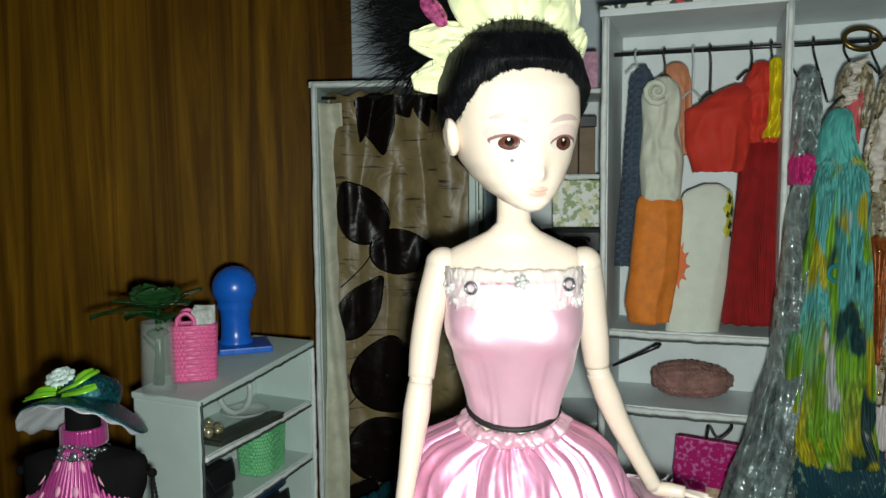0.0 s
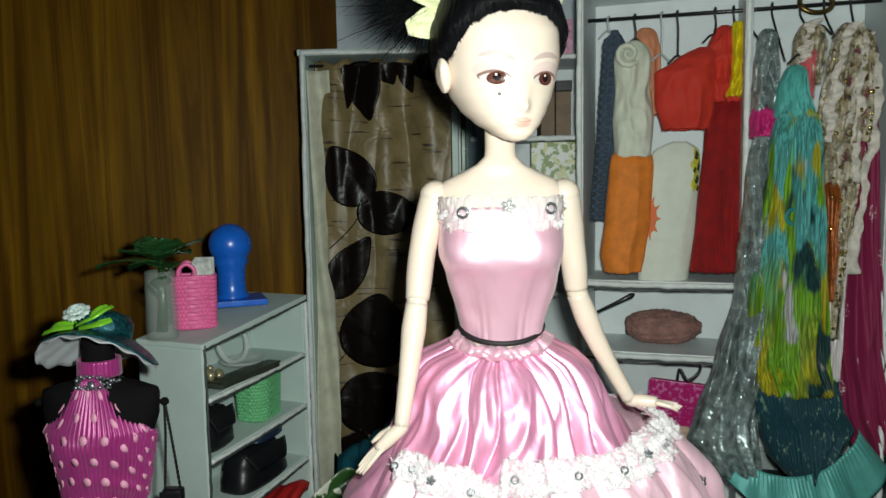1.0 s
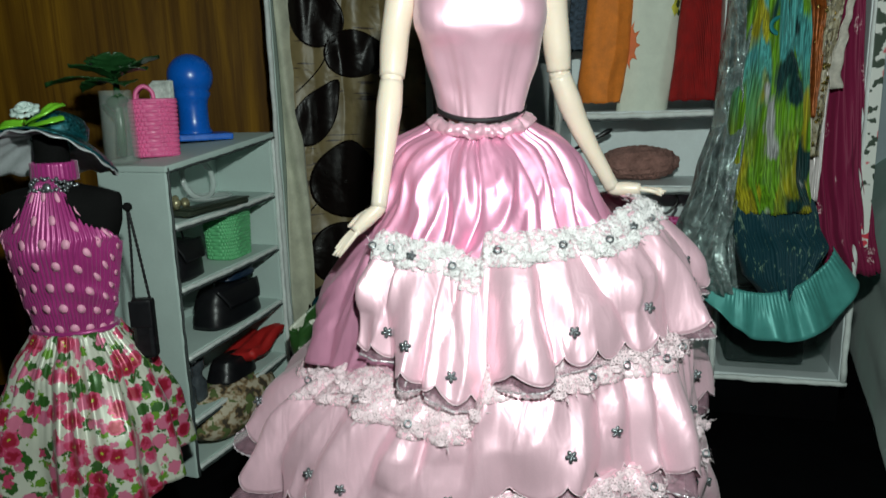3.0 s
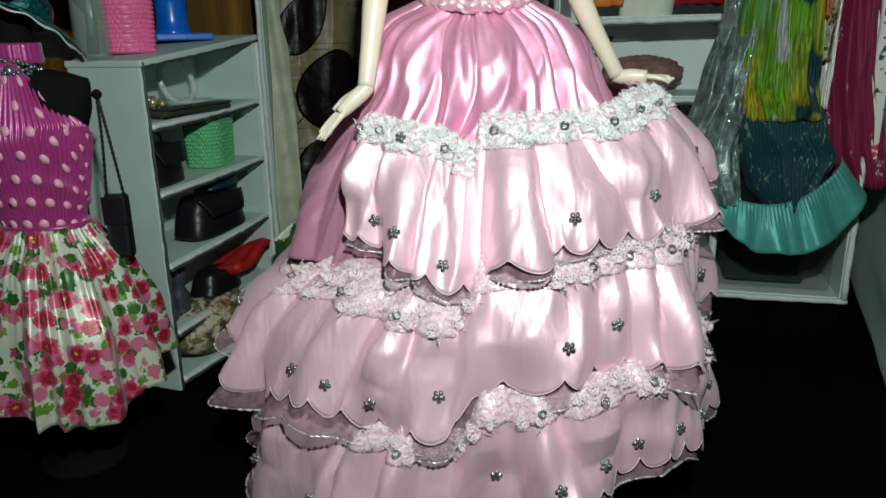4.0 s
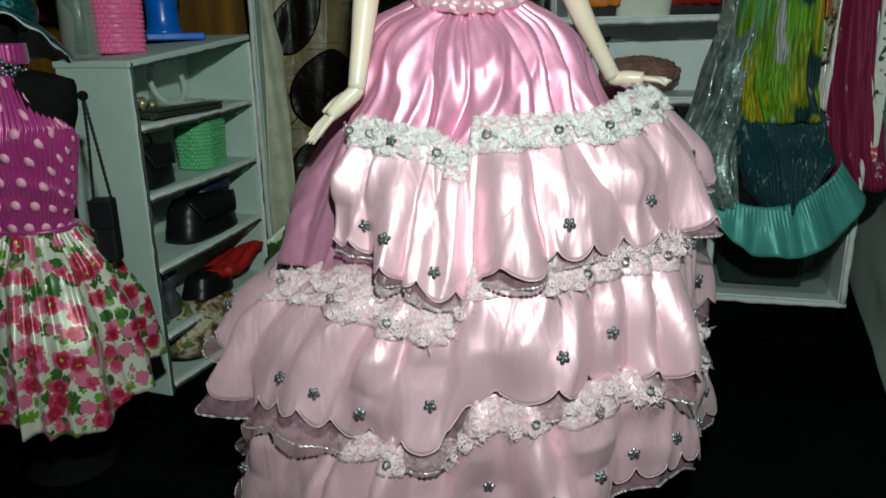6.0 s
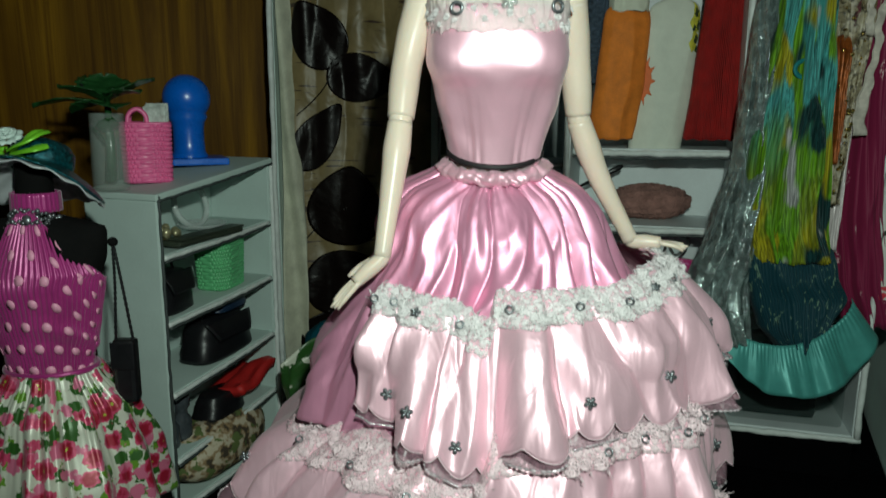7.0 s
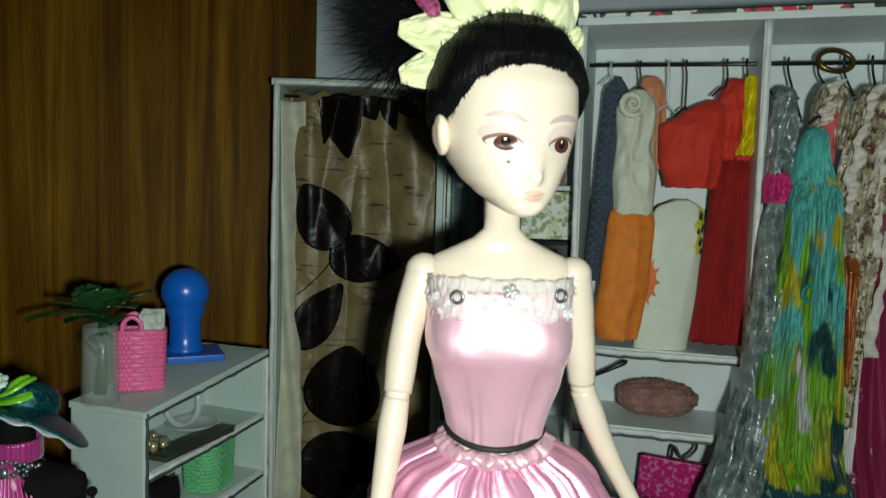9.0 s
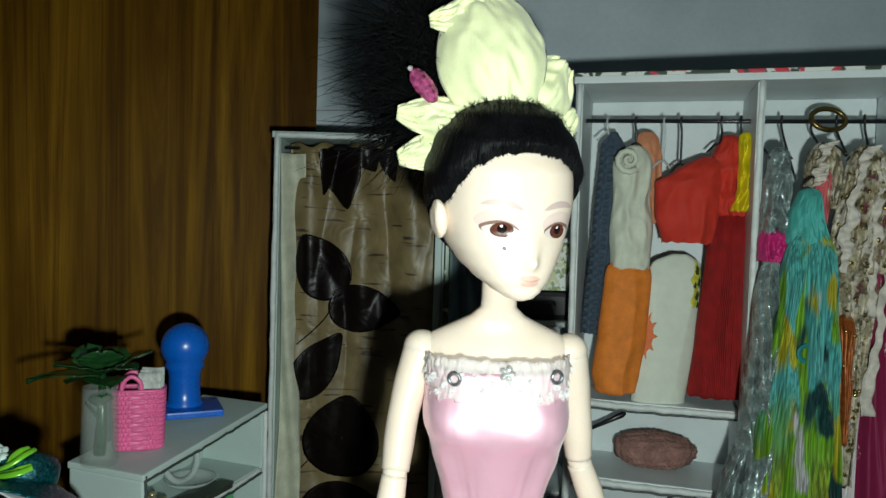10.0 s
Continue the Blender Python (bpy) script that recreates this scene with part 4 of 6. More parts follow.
for k in range(22):
    t = radians(-165 + 150 * k / 21)
    hw, hd, dy = lerp(BODY, 0.2155)
    p = neck_lace((t / math.tau) % 1, rng.uniform(0.10, 0.65)) + Vector((math.cos(t), math.sin(t), 0)) * 0.0004
    m = Matrix.Translation(p) @ Vector((math.cos(t) * hd, math.sin(t) * hw, 0.004)).to_track_quat("Z", "Y").to_matrix().to_4x4() @ pose(0, 0, 0, 0, 0, rng.uniform(0, 360)) @ Matrix.Scale(rng.uniform(0.3, 0.45), 4)
    shared("lace_flower", lace_mesh, m, neck_ob)

# sequins: a flower of six small cups, and a plain ring


def sequin_fn(u, v):
    t = u * math.tau
    lobe = abs(math.cos(2.5 * t)) ** 0.6
    r = 0.0019 * v * (0.45 + 0.55 * lobe)
    return Vector((r * math.cos(t), r * math.sin(t), 0.0001 + 0.0006 * math.sin(math.pi * v) * lobe + 0.0005 * max(0, 1 - 3 * v)))


bm = grid(sequin_fn, 60, 10)
flower_ob = finish(bm, "sequin", SEQUIN)
flower_mesh = flower_ob.data
bpy.data.objects.remove(flower_ob)
bm = tube([(0.00125 * math.cos(k / 20 * math.tau), 0.00125 * math.sin(k / 20 * math.tau), 0.0002) for k in range(21)], 0.00036, 8, caps=False)
ring_ob = finish(bm, "sequin", SEQUIN)
ring_mesh = ring_ob.data
bpy.data.objects.remove(ring_ob)


PALE_SEQUIN = material("pale_silver_sequin", (0.75, 0.76, 0.74), 0.25, metal=0.5, vary=0.4, size=0.0008, bump=0.2)
pale_mesh = flower_mesh.copy()
pale_mesh.materials.clear()
pale_mesh.materials.append(PALE_SEQUIN)


def sew(mesh, p, n, size=1.0, spin=0.0, parent=gown):
    m = Matrix.Translation(p) @ Vector(n).to_track_quat("Z", "Y").to_matrix().to_4x4() @ pose(0, 0, 0, 0, 0, spin) @ Matrix.Scale(size, 4)
    return shared("sequin", mesh, m, parent)


def on_tier(tier, deg, v, mesh, size=1.0, out=0.0007):
    t = radians(deg)
    p = tier.at(t, v, out)
    a, b = tier.at(t + 0.02, v, out) - tier.at(t - 0.02, v, out), tier.at(t, v + 0.03, out) - tier.at(t, v - 0.03, out)
    n = a.cross(b)
    if n.dot(Vector((math.cos(t), math.sin(t), 0))) < 0:
        n = -n
    sew(mesh, p + n.normalized() * 0.0004, n, size, deg * 3, tier.ob)


for d, v in ((-131, 0.80), (-117, 0.78), (-104, 0.84), (-78, 0.76), (-52, 0.72), (-30, 0.66), (-14, 0.66), (8, 0.7)):
    on_tier(A, d, v, flower_mesh)
for d, v in ((-176, 0.70), (-164, 0.76), (-136, 0.80), (-125, 0.80), (-113, 0.82), (-101, 0.70), (-82, 0.72), (-68, 0.66), (-34, 0.66), (-14, 0.7), (4, 0.7)):
    on_tier(B, d, v, flower_mesh)
for d, v in ((-172, 0.74), (-158, 0.78), (-130, 0.7), (-92, 0.70), (-84, 0.74), (-74, 0.74), (-63, 0.76), (-50, 0.74), (-38, 0.7), (-15, 0.7)):
    on_tier(C, d, v, flower_mesh)
for d in (-139, -133, -120, -106, -92, -76, -60, -44, -30):
    on_tier(A, d, 0.10, ring_mesh if d not in (-120, -44) else flower_mesh, 0.85, 0.0030)
for d in (-160, -132, -112, -86, -74, -62, -50, -38, -26):
    on_tier(B, d, 0.19, ring_mesh, 0.8, 0.0028)
for d in (-158, -130, -112, -86, -74, -60, -46, -32):
    on_tier(C, d, 0.16, ring_mesh, 0.8, 0.0028)
for deg, v in ((-119, 0.55), (-87, 0.75), (-53, 0.65)):
    t = radians(deg)
    hw, hd, dy = lerp(BODY, 0.2160)
    p = neck_lace((t / math.tau) % 1, v) + Vector((math.cos(t), math.sin(t), 0)) * 0.0012
    sew(pale_mesh if deg == -87 else ring_mesh, p, (math.cos(t) * hd, math.sin(t) * hw, 0), 1.3)

# ---- low shelf unit ----
UM = pose(-0.1325, 0.3130, 0, 0, 0, 69.4)
unit = root("display_shelf", UM, "white cardboard doll shelf with open front, holding bags and shoes", "shelf")
UL, UD, UH = 0.0886, 0.040, 0.1545
SLANT = 0.0100 / UL


def slanted(bm):
    """The unit's top rises towards its far end."""
    for v in bm.verts:
        if v.co.z > 0.14:
            v.co.z += SLANT * v.co.x
    return bm


def uboard(name, *b):
    return part(name, slanted(box(*b, 0.0007)), CARD, unit)


def top_at(x, y):
    """The height of the unit's top at a place."""
    return UH + SLANT * ((x + 0.1325) * 0.352 + (y - 0.313) * 0.936) + 0.0003


uboard("side_panel", 0, 0.003, 0, UD, 0, UH - 0.003)
uboard("side_panel", UL - 0.003, UL, 0, UD, 0, UH - 0.003)
uboard("back_panel", 0.003, UL - 0.003, UD - 0.003, UD, 0, UH - 0.003)
uboard("top_panel", -0.0006, UL + 0.0006, -0.0008, UD + 0.0006, UH - 0.003, UH)
SHELVES = (0.1315, 0.1010, 0.0690, 0.036, 0.006)
SAG = (0.0045, 0.0045, 0.0065, 0.0060, 0.0)


def shelf_z(i, x):
    """The height of a shelf, which leans down towards the unit's near end."""
    return SHELVES[i] - SAG[i] * (1 - x / UL)


for i, z in enumerate(SHELVES):
    bm = box(0.003, UL - 0.003, 0.001, UD - 0.003, z - 0.0026, z, 0.0007)
    for v in bm.verts:
        v.co.z -= SAG[i] * (1 - v.co.x / UL)
    part("shelf", bm, CARD, unit)
    wobble_edge([(x, 0.0004, shelf_z(i, x) - d) for x, d in ((0.003, 0.0014), (0.045, 0.002), (UL - 0.003, 0.0014))], 0.0011, CARD_EDGE, unit)
    wobble_edge([(x, -0.0004, shelf_z(i, x) - d) for x, d in ((0.003, 0.0030), (0.045, 0.0034), (UL - 0.003, 0.0030))], 0.0006, PIPING, unit, "dark_piping")
wobble_edge([(0.0012, -0.0006, 0.001), (0.0008, -0.0008, 0.08), (0.0012, -0.0006, UH - 0.001)], 0.0007, PIPING, unit, "dark_piping")
wobble_edge([(0.0, -0.001, UH - 0.003), (0.04, -0.0012, UH + 0.0012), (UL, -0.001, UH + 0.007)], 0.0006, PIPING, unit, "dark_piping")
wobble_edge([(UL - 0.0012, -0.0008, 0.001), (UL - 0.0012, -0.0008, 0.08), (UL - 0.0012, -0.0008, UH + 0.006)], 0.0012, CARD_EDGE, unit)


def on_unit(x, y, z, rz=0.0):
    return UM @ pose(x, y, z, 0, 0, rz)


# glass with leaves
FROST = material("frosted_plastic", (0.6, 0.7, 0.64), 0.3, vary=0.12, size=0.012, alpha=0.13, bump=0.1)
PLANT = material("green_leaf", (0.018, 0.075, 0.02), 0.3, vary=0.4, size=0.006, coat=0.3)
cup = root("plant_cup", pose(-0.1552, 0.3235, top_at(-0.1552, 0.3235)), "frosted plastic cup with a dark green leafy sprig", "plant")
part("cup", lathe([(0.0, 0.0002), (0.0072, 0.0002), (0.0077, 0.0012), (0.0076, 0.012), (0.0073, 0.024), (0.0072, 0.0335), (0.0068, 0.0335), (0.0069, 0.022), (0.0070, 0.0012)], 32), FROST, cup)
part("stem", tube([(0, 0, 0.004), (0.001, 0, 0.018), (0.0005, 0.001, 0.040)], [0.0026, 0.0022, 0.0012], 8), PLANT, cup)


def leaf(base, direction, L, w, droop, seed):
    b, d = Vector(base), Vector(direction).normalized()
    s = d.cross(Vector((0, 0, 1))).normalized()

    def fn(u, v):
        q = (u - 0.5) * 2
        ww = w * math.sin(math.pi * min(1, 0.06 + 0.92 * v)) ** 0.8 * (1 + 0.25 * abs(math.sin(v * 16 + seed)))
        return b + d * L * v + s * q * ww + Vector((0, 0, -droop * v * v + 0.0015 * abs(q) + 0.0008 * wave_noise(u * 4, v * 5, seed)))
    part("leaf", grid(fn, 8, 18, False), PLANT, cup, thick=0.0003)


for base_z, direction, L, w, droop, seed in (
        (0.037, (-1, -0.3, 0.25), 0.029, 0.0062, 0.008, 1), (0.038, (-0.6, -0.5, 0.45), 0.021, 0.0075, 0.005, 8), (0.038, (0.8, 0.2, 0.5), 0.024, 0.0085, 0.003, 2),
        (0.039, (0.2, -0.4, 0.7), 0.015, 0.0075, 0.003, 3), (0.038, (-0.5, 0.4, 0.65), 0.019, 0.0075, 0.003, 4), (0.039, (0.9, -0.3, 0.35), 0.020, 0.0070, 0.004, 5),
        (0.038, (0.1, 0.6, 0.6), 0.018, 0.0080, 0.004, 9), (0.037, (-0.9, 0.2, 0.1), 0.017, 0.0070, 0.006, 10), (0.036, (0.5, -0.6, 0.2), 0.015, 0.0070, 0.005, 11),
        (0.024, (0.3, -0.5, 0.5), 0.010, 0.0040, 0.0, 6), (0.018, (-0.4, -0.3, 0.7), 0.010, 0.0038, 0.0, 7)):
    leaf((0, 0, base_z), direction, L, w, droop, seed)

# woven pink basket
PINK_PLASTIC = material("pink_plastic", (0.78, 0.13, 0.33), 0.38, vary=0.12, size=0.004, bump=0.1)
GREEN_PLASTIC = material("green_plastic", (0.15, 0.50, 0.22), 0.4, vary=0.12, size=0.004, bump=0.1)
PAPER = material("printed_paper", (0.6, 0.64, 0.6), 0.6, vary=0.35, size=0.003)


def woven(u, v, w, d, h, n=34):
    t = u * math.tau
    c, s = math.cos(t), math.sin(t)
    k = 0.93 + 0.07 * v
    row = int(v * 12.99)
    weave = 0.0009 * abs(math.sin(v * 13 * math.pi)) * abs(math.sin(t * n / 2 + row % 2 * math.pi / 2)) ** 0.7
    return Vector(((w * k + weave) * math.copysign(abs(c) ** 0.5, c), (d * k + weave) * math.copysign(abs(s) ** 0.5, s), h * v))


basket = root("basket", pose(-0.1455, 0.3410, top_at(-0.1455, 0.341), 0, 0, 18), "woven bright pink plastic basket holding folded paper", "basket")
part("body", grid(lambda u, v: woven(u, v, 0.0103, 0.0062, 0.0265), 200, 60, True, True, False), PINK_PLASTIC, basket, thick=0.0007)
for y in (-0.0056, 0.0056):
    part("handle", tube(smooth_path([(-0.0072, y, 0.0255), (-0.0064, y, 0.0305), (-0.003, y, 0.033), (0.0005, y, 0.0305), (0.0012, y, 0.0255)], 24), 0.0010, 10, flat=0.8), PINK_PLASTIC, basket)
part("rim", tube([Vector(woven(k / 60, 1, 0.0106, 0.0065, 0.0265)) for k in range(61)], 0.0008, 8, caps=False), PINK_PLASTIC, basket)
papers = root("folded_paper", pose(-0.1440, 0.3415, top_at(-0.1455, 0.341) + 0.008, 0, 0, 18), "folded printed paper sheets standing in a basket", "paper")
for k in range(3):
    part("sheet", grid(lambda u, v, k=k: Vector((-0.002 + 0.0095 * u + 0.0006 * k, -0.003 + 0.0022 * k + 0.0012 * math.sin(u * 4 + k), 0.026 * v + 0.0008 * k)), 10, 8, False), PAPER, papers, thick=0.0004)

# blue stand
BLUE = material("blue_plastic", (0.008, 0.13, 0.62), 0.28, vary=0.1, size=0.01, bump=0.03, spec=0.6)
blue = root("blue_stand", pose(-0.1405, 0.3850, top_at(-0.1405, 0.385), 0, 0, 24), "blue plastic stand with a round knob on a square foot", "stand")
part("foot", box(-0.0100, 0.0175, -0.0170, 0.010, 0.0002, 0.0036, 0.0008), BLUE, blue)
prof = [(0.0, 0.0030), (0.0092, 0.0030), (0.0092, 0.0045), (0.0080, 0.0062), (0.0077, 0.011), (0.0077, 0.018), (0.0082, 0.0212), (0.0098, 0.024)]
prof += [(0.0118 * math.cos(a), 0.0335 + 0.0118 * math.sin(a)) for a in [radians(-40 + 10 * k) for k in range(13)]] + [(0.0002, 0.0453)]
part("knob", lathe(prof, 40), BLUE, blue)

# things on the shelves
CLEAR = material("clear_plastic", (0.75, 0.82, 0.8), 0.15, vary=0.1, alpha=0.45, bump=0)
GOLD = material("gold_shell", (0.55, 0.5, 0.3), 0.3, metal=0.6, vary=0.4, size=0.002)
BLACK_BAG = material("black_leather", (0.008, 0.008, 0.01), 0.4, vary=0.3, size=0.003)
NAVY = material("navy_leather", (0.012, 0.03, 0.07), 0.45, vary=0.3, size=0.003)
OLIVE = material("dark_olive_leather", (0.04, 0.05, 0.035), 0.4, vary=0.2)
SMOKE = material("smoky_plastic", (0.06, 0.07, 0.08), 0.2, vary=0.3, size=0.003)
RED_CARD = material("red_cloth", (0.5, 0.015, 0.015), 0.6, vary=0.2)
bangle = root("bangle", on_unit(0.052, 0.018, shelf_z(0, 0.052) + 0.0018), "clear plastic bangle leaning on a flat clear dish", "bangle")
part("ring", tube([(0.0118 * math.cos(a), 0.003 * math.sin(a) + 0.006, 0.0112 + 0.0106 * math.sin(a)) for a in [k / 40 * math.tau for k in range(41)]], 0.0015, 10, caps=False), CLEAR, bangle)
part("dish", lathe([(0.0, 0.0), (0.010, 0.0), (0.0125, 0.0022), (0.012, 0.0024), (0.0095, 0.0006)], 32), CLEAR, bangle)
bm = bmesh.new()
rng = random.Random(3)
for k in range(26):
    ball((rng.uniform(-0.009, 0.009), rng.uniform(-0.005, 0.005), rng.uniform(0.0015, 0.009)), rng.uniform(0.0012, 0.0024), 8, bm)
brooch = thing("bead_cluster", bm, GOLD, "heap of gold and clear beads on a shelf", "beads")
brooch.matrix_world = on_unit(0.0155, 0.010, shelf_z(0, 0.0155))
clutch = root("clutch_bag", on_unit(0.035, 0.001, shelf_z(0, 0.035) - 0.0002, 0), "long dark olive clutch lying over a shelf edge", "bag")
part("body", box(-0.024, 0.024, -0.003, 0.010, 0.0008, 0.0034, 0.001), OLIVE, clutch)
part("flap", box(-0.023, 0.023, -0.0042, 0.004, 0.0036, 0.0046, 0.0004), OLIVE, clutch)
bucket = root("green_basket", on_unit(0.060, 0.014, shelf_z(1, 0.060), 5), "woven translucent green plastic basket on a shelf", "basket")
part("body", grid(lambda u, v: woven(u, v, 0.0125 * (0.93 + 0.07 * v), 0.0085, 0.0245, 30), 180, 50, True, True, False), GREEN_PLASTIC, bucket, thick=0.0007)
part("rim", tube([Vector(woven(k / 60, 1, 0.0128, 0.0088, 0.0245)) for k in range(61)], 0.0007, 8, caps=False), GREEN_PLASTIC, bucket)


def soft_bag(name, w, d, h, mat, m, label, flap=True):
    r = root(name, m, label, "bag")

    def fn(u, v):
        t = u * math.tau
        c, s = math.cos(t), math.sin(t)
        k = (1 - 0.3 * v ** 2) * (1 + 0.06 * wave_noise(u * 5, v * 4, w * 900))
        return Vector((w * k * math.copysign(abs(c) ** 0.6, c), d * k * math.copysign(abs(s) ** 0.6, s), h * v))
    part("body", grid(fn, 36, 14, True, True, True), mat, r)
    if flap:
        part("flap", grid(lambda u, v: Vector(((u - 0.5) * 1.7 * w * (1 - 0.3 * v), -d * (0.72 + 0.4 * math.sin(v * 1.4)), h * (1.01 - 0.5 * v))), 12, 8, False), mat, r, thick=0.0008)
        part("handle", tube(smooth_path([(-w * 0.5, 0, h * 0.98), (-w * 0.3, 0, h * 1.25), (w * 0.3, 0, h * 1.25), (w * 0.5, 0, h * 0.98)], 16), 0.0006, 6), mat, r)
    return r


soft_bag("handbag", 0.0135, 0.009, 0.0185, BLACK_BAG, on_unit(0.0185, 0.014, shelf_z(1, 0.0185), 6), "slouchy black doll handbag on a shelf")
soft_bag("handbag", 0.0215, 0.011, 0.0195, BLACK_BAG, on_unit(0.052, 0.013, shelf_z(2, 0.052), 0), "boxy black doll handbag on a shelf")
soft_bag("handbag", 0.014, 0.008, 0.0065, NAVY, on_unit(0.060, 0.013, shelf_z(2, 0.060) + 0.0215, 4), "small navy doll purse laid on another bag", False)
for x in (0.012, 0.021):
    bottle = root("shoe_jar", on_unit(x, 0.012, shelf_z(3, x)), "small smoky plastic jar on a shelf", "jar", "jars on the shelf")
    part("body", lathe([(0.0, 0.0), (0.0045, 0.0), (0.005, 0.002), (0.0048, 0.010), (0.003, 0.013), (0.003, 0.015), (0.0042, 0.017), (0.0043, 0.023), (0.0, 0.024)], 20), SMOKE, bottle)
soft_bag("handbag", 0.015, 0.009, 0.012, BLACK_BAG, on_unit(0.05, 0.012, shelf_z(3, 0.05), 0), "flat black doll bag lying on a shelf", False)
# printed cushion and red cloth in the lowest part, a flowered cloth bag beside it
PRINT_CLOTH = material("brown_floral_cloth", (0.4, 0.33, 0.22), 0.75)
nt = PRINT_CLOTH.node_tree
a1 = ramp(nt, noise_tex(nt, coords(nt), 190, 2), [(0.42, (0.55, 0.48, 0.36)), (0.5, (0.3, 0.2, 0.1)), (0.58, (0.06, 0.045, 0.03))])
a2 = ramp(nt, noise_tex(nt, coords(nt, (1, 1, 1), (0.7, 0.1, 0.3)), 150, 2), [(0.58, (0, 0, 0)), (0.6, (1, 1, 1))])
recolour(PRINT_CLOTH, mixed(nt, a2, a1, (0.12, 0.16, 0.05)))
pillow = bmesh.new()
ball((0, 0, 0), 1, 28, pillow)
for vtx in pillow.verts:
    q = vtx.co
    vtx.co = Vector((0.034 * math.copysign(abs(q.x) ** 0.7, q.x), 0.016 * q.y, 0.0145 + 0.0145 * math.copysign(abs(q.z) ** 0.75, q.z) + 0.0012 * wave_noise(q.x * 3, q.y * 3, 2)))
pl = thing("cushion", pillow, PRINT_CLOTH, "brown and cream floral printed cushion in a shelf", "cushion")
pl.matrix_world = on_unit(0.045, 0.010, SHELVES[4])
rc = thing("red_cloth", grid(lambda u, v: Vector((0.016 * (u - 0.5) * 2, 0.011 * (v - 0.5) * 2, 0.010 - 0.006 * v + 0.0035 * wave_noise(u * 3, v * 3, 5) + 0.006 * u)), 16, 12, False), RED_CARD, "crumpled red cloth lying in the shelf", "cloth", thick=0.005)
rc.matrix_world = on_unit(0.068, 0.010, shelf_z(3, 0.068) + 0.001)
FLOWER_BAG = material("cream_floral_vinyl", (0.62, 0.62, 0.5), 0.35)
nt = FLOWER_BAG.node_tree
a2 = ramp(nt, noise_tex(nt, coords(nt), 120, 2), [(0.38, (0, 0, 0)), (0.41, (1, 1, 1))])
recolour(FLOWER_BAG, mixed(nt, a2, (0.62, 0.63, 0.52), (0.03, 0.09, 0.02)))
fb = root("floral_bag", pose(-0.0745, 0.345, 0, 0, 0, 20), "crumpled cream bag printed with green leaves", "bag")
part("body", grid(lambda u, v: Vector((0.011 * (1 + 0.15 * v) * math.cos(u * math.tau) * (1 + 0.3 * wave_noise(u * 8, v * 5, 1)), 0.010 * math.sin(u * math.tau) * (1 - 0.5 * v) + 0.003 * wave_noise(u * 6, v * 6, 4), 0.072 * v * (1 + 0.09 * math.sin(u * 9)))), 60, 24, True, True, False), FLOWER_BAG, fb, thick=0.0005)
TEAL_DARK = material("dark_teal_cloth", (0.006, 0.06, 0.085), 0.8, vary=0.5, size=0.02, spec=0.1)
tc = thing("teal_cloth", grid(lambda u, v: Vector((0.03 * (u - 0.5) * 2, 0.014 * (v - 0.5) * 2, 0.054 + 0.034 * math.sin(u * 1.9) + 0.010 * wave_noise(u * 5, v * 3, 8) + 0.004 * wave_noise(u * 14, v * 5, 3) - 0.048 * (2 * v - 1) ** 2)), 50, 24, False), TEAL_DARK, "dark teal cloth heaped before a curtain", "cloth", thick=0.006)
tc.matrix_world = pose(-0.055, 0.405, 0.0)

# ---- dressed mannequin ----
MX, MY = -0.1525, 0.2560
BLACK_FELT = material("black_felt", (0.006, 0.006, 0.006), 0.95, spec=0.1, vary=0.3)
MAN = [(0.0, 0.016, 0.016), (0.003, 0.016, 0.016), (0.004, 0.003, 0.003), (0.06, 0.003, 0.003), (0.08, 0.016, 0.012), (0.098, 0.0128, 0.0098), (0.115, 0.0166, 0.0122), (0.130, 0.0192, 0.0145), (0.140, 0.0228, 0.012), (0.1485, 0.0236, 0.0095), (0.1508, 0.0228, 0.0085), (0.1518, 0.0195, 0.0075), (0.1526, 0.0064, 0.0060), (0.172, 0.0058, 0.0056)]


def man_pt(t, z, g=0.0):
    hw, hd = lerp(MAN, z)
    return Vector((MX + (hw + g) * math.cos(t), MY + (hd + g) * math.sin(t), z))


bm = grid(lambda u, v: man_pt(u * math.tau, 0.172 * v), 40, 86, True, True, True)
for sx in (-1, 1):
    ball((MX + sx * 0.0255, MY, 0.1445), (0.0018, 0.0018, 0.0018), 10, bm)
    tube([(MX + sx * 0.02, MY, 0.1445), (MX + sx * 0.0255, MY, 0.1445)], 0.0008, 8, bm)
thing("mannequin", bm, BLACK_FELT, "black felt dress form with a slim neck", "mannequin")
MAGENTA = material("magenta_pleated_satin", (0.36, 0.025, 0.19), 0.33, vary=0.12, size=0.006, sheen=0.3, metal=0.15)
DOT = material("pink_dot_print", (0.82, 0.36, 0.52), 0.5, vary=0.08)


def halter_top(t):
    d = abs((t + math.pi / 2 + math.pi) % math.tau - math.pi)
    return lerp([(0, 0.1560), (0.35, 0.1555), (0.7, 0.1500), (1.0, 0.1420), (1.3, 0.1345), (1.7, 0.131), (3.2, 0.128)], d)[0]


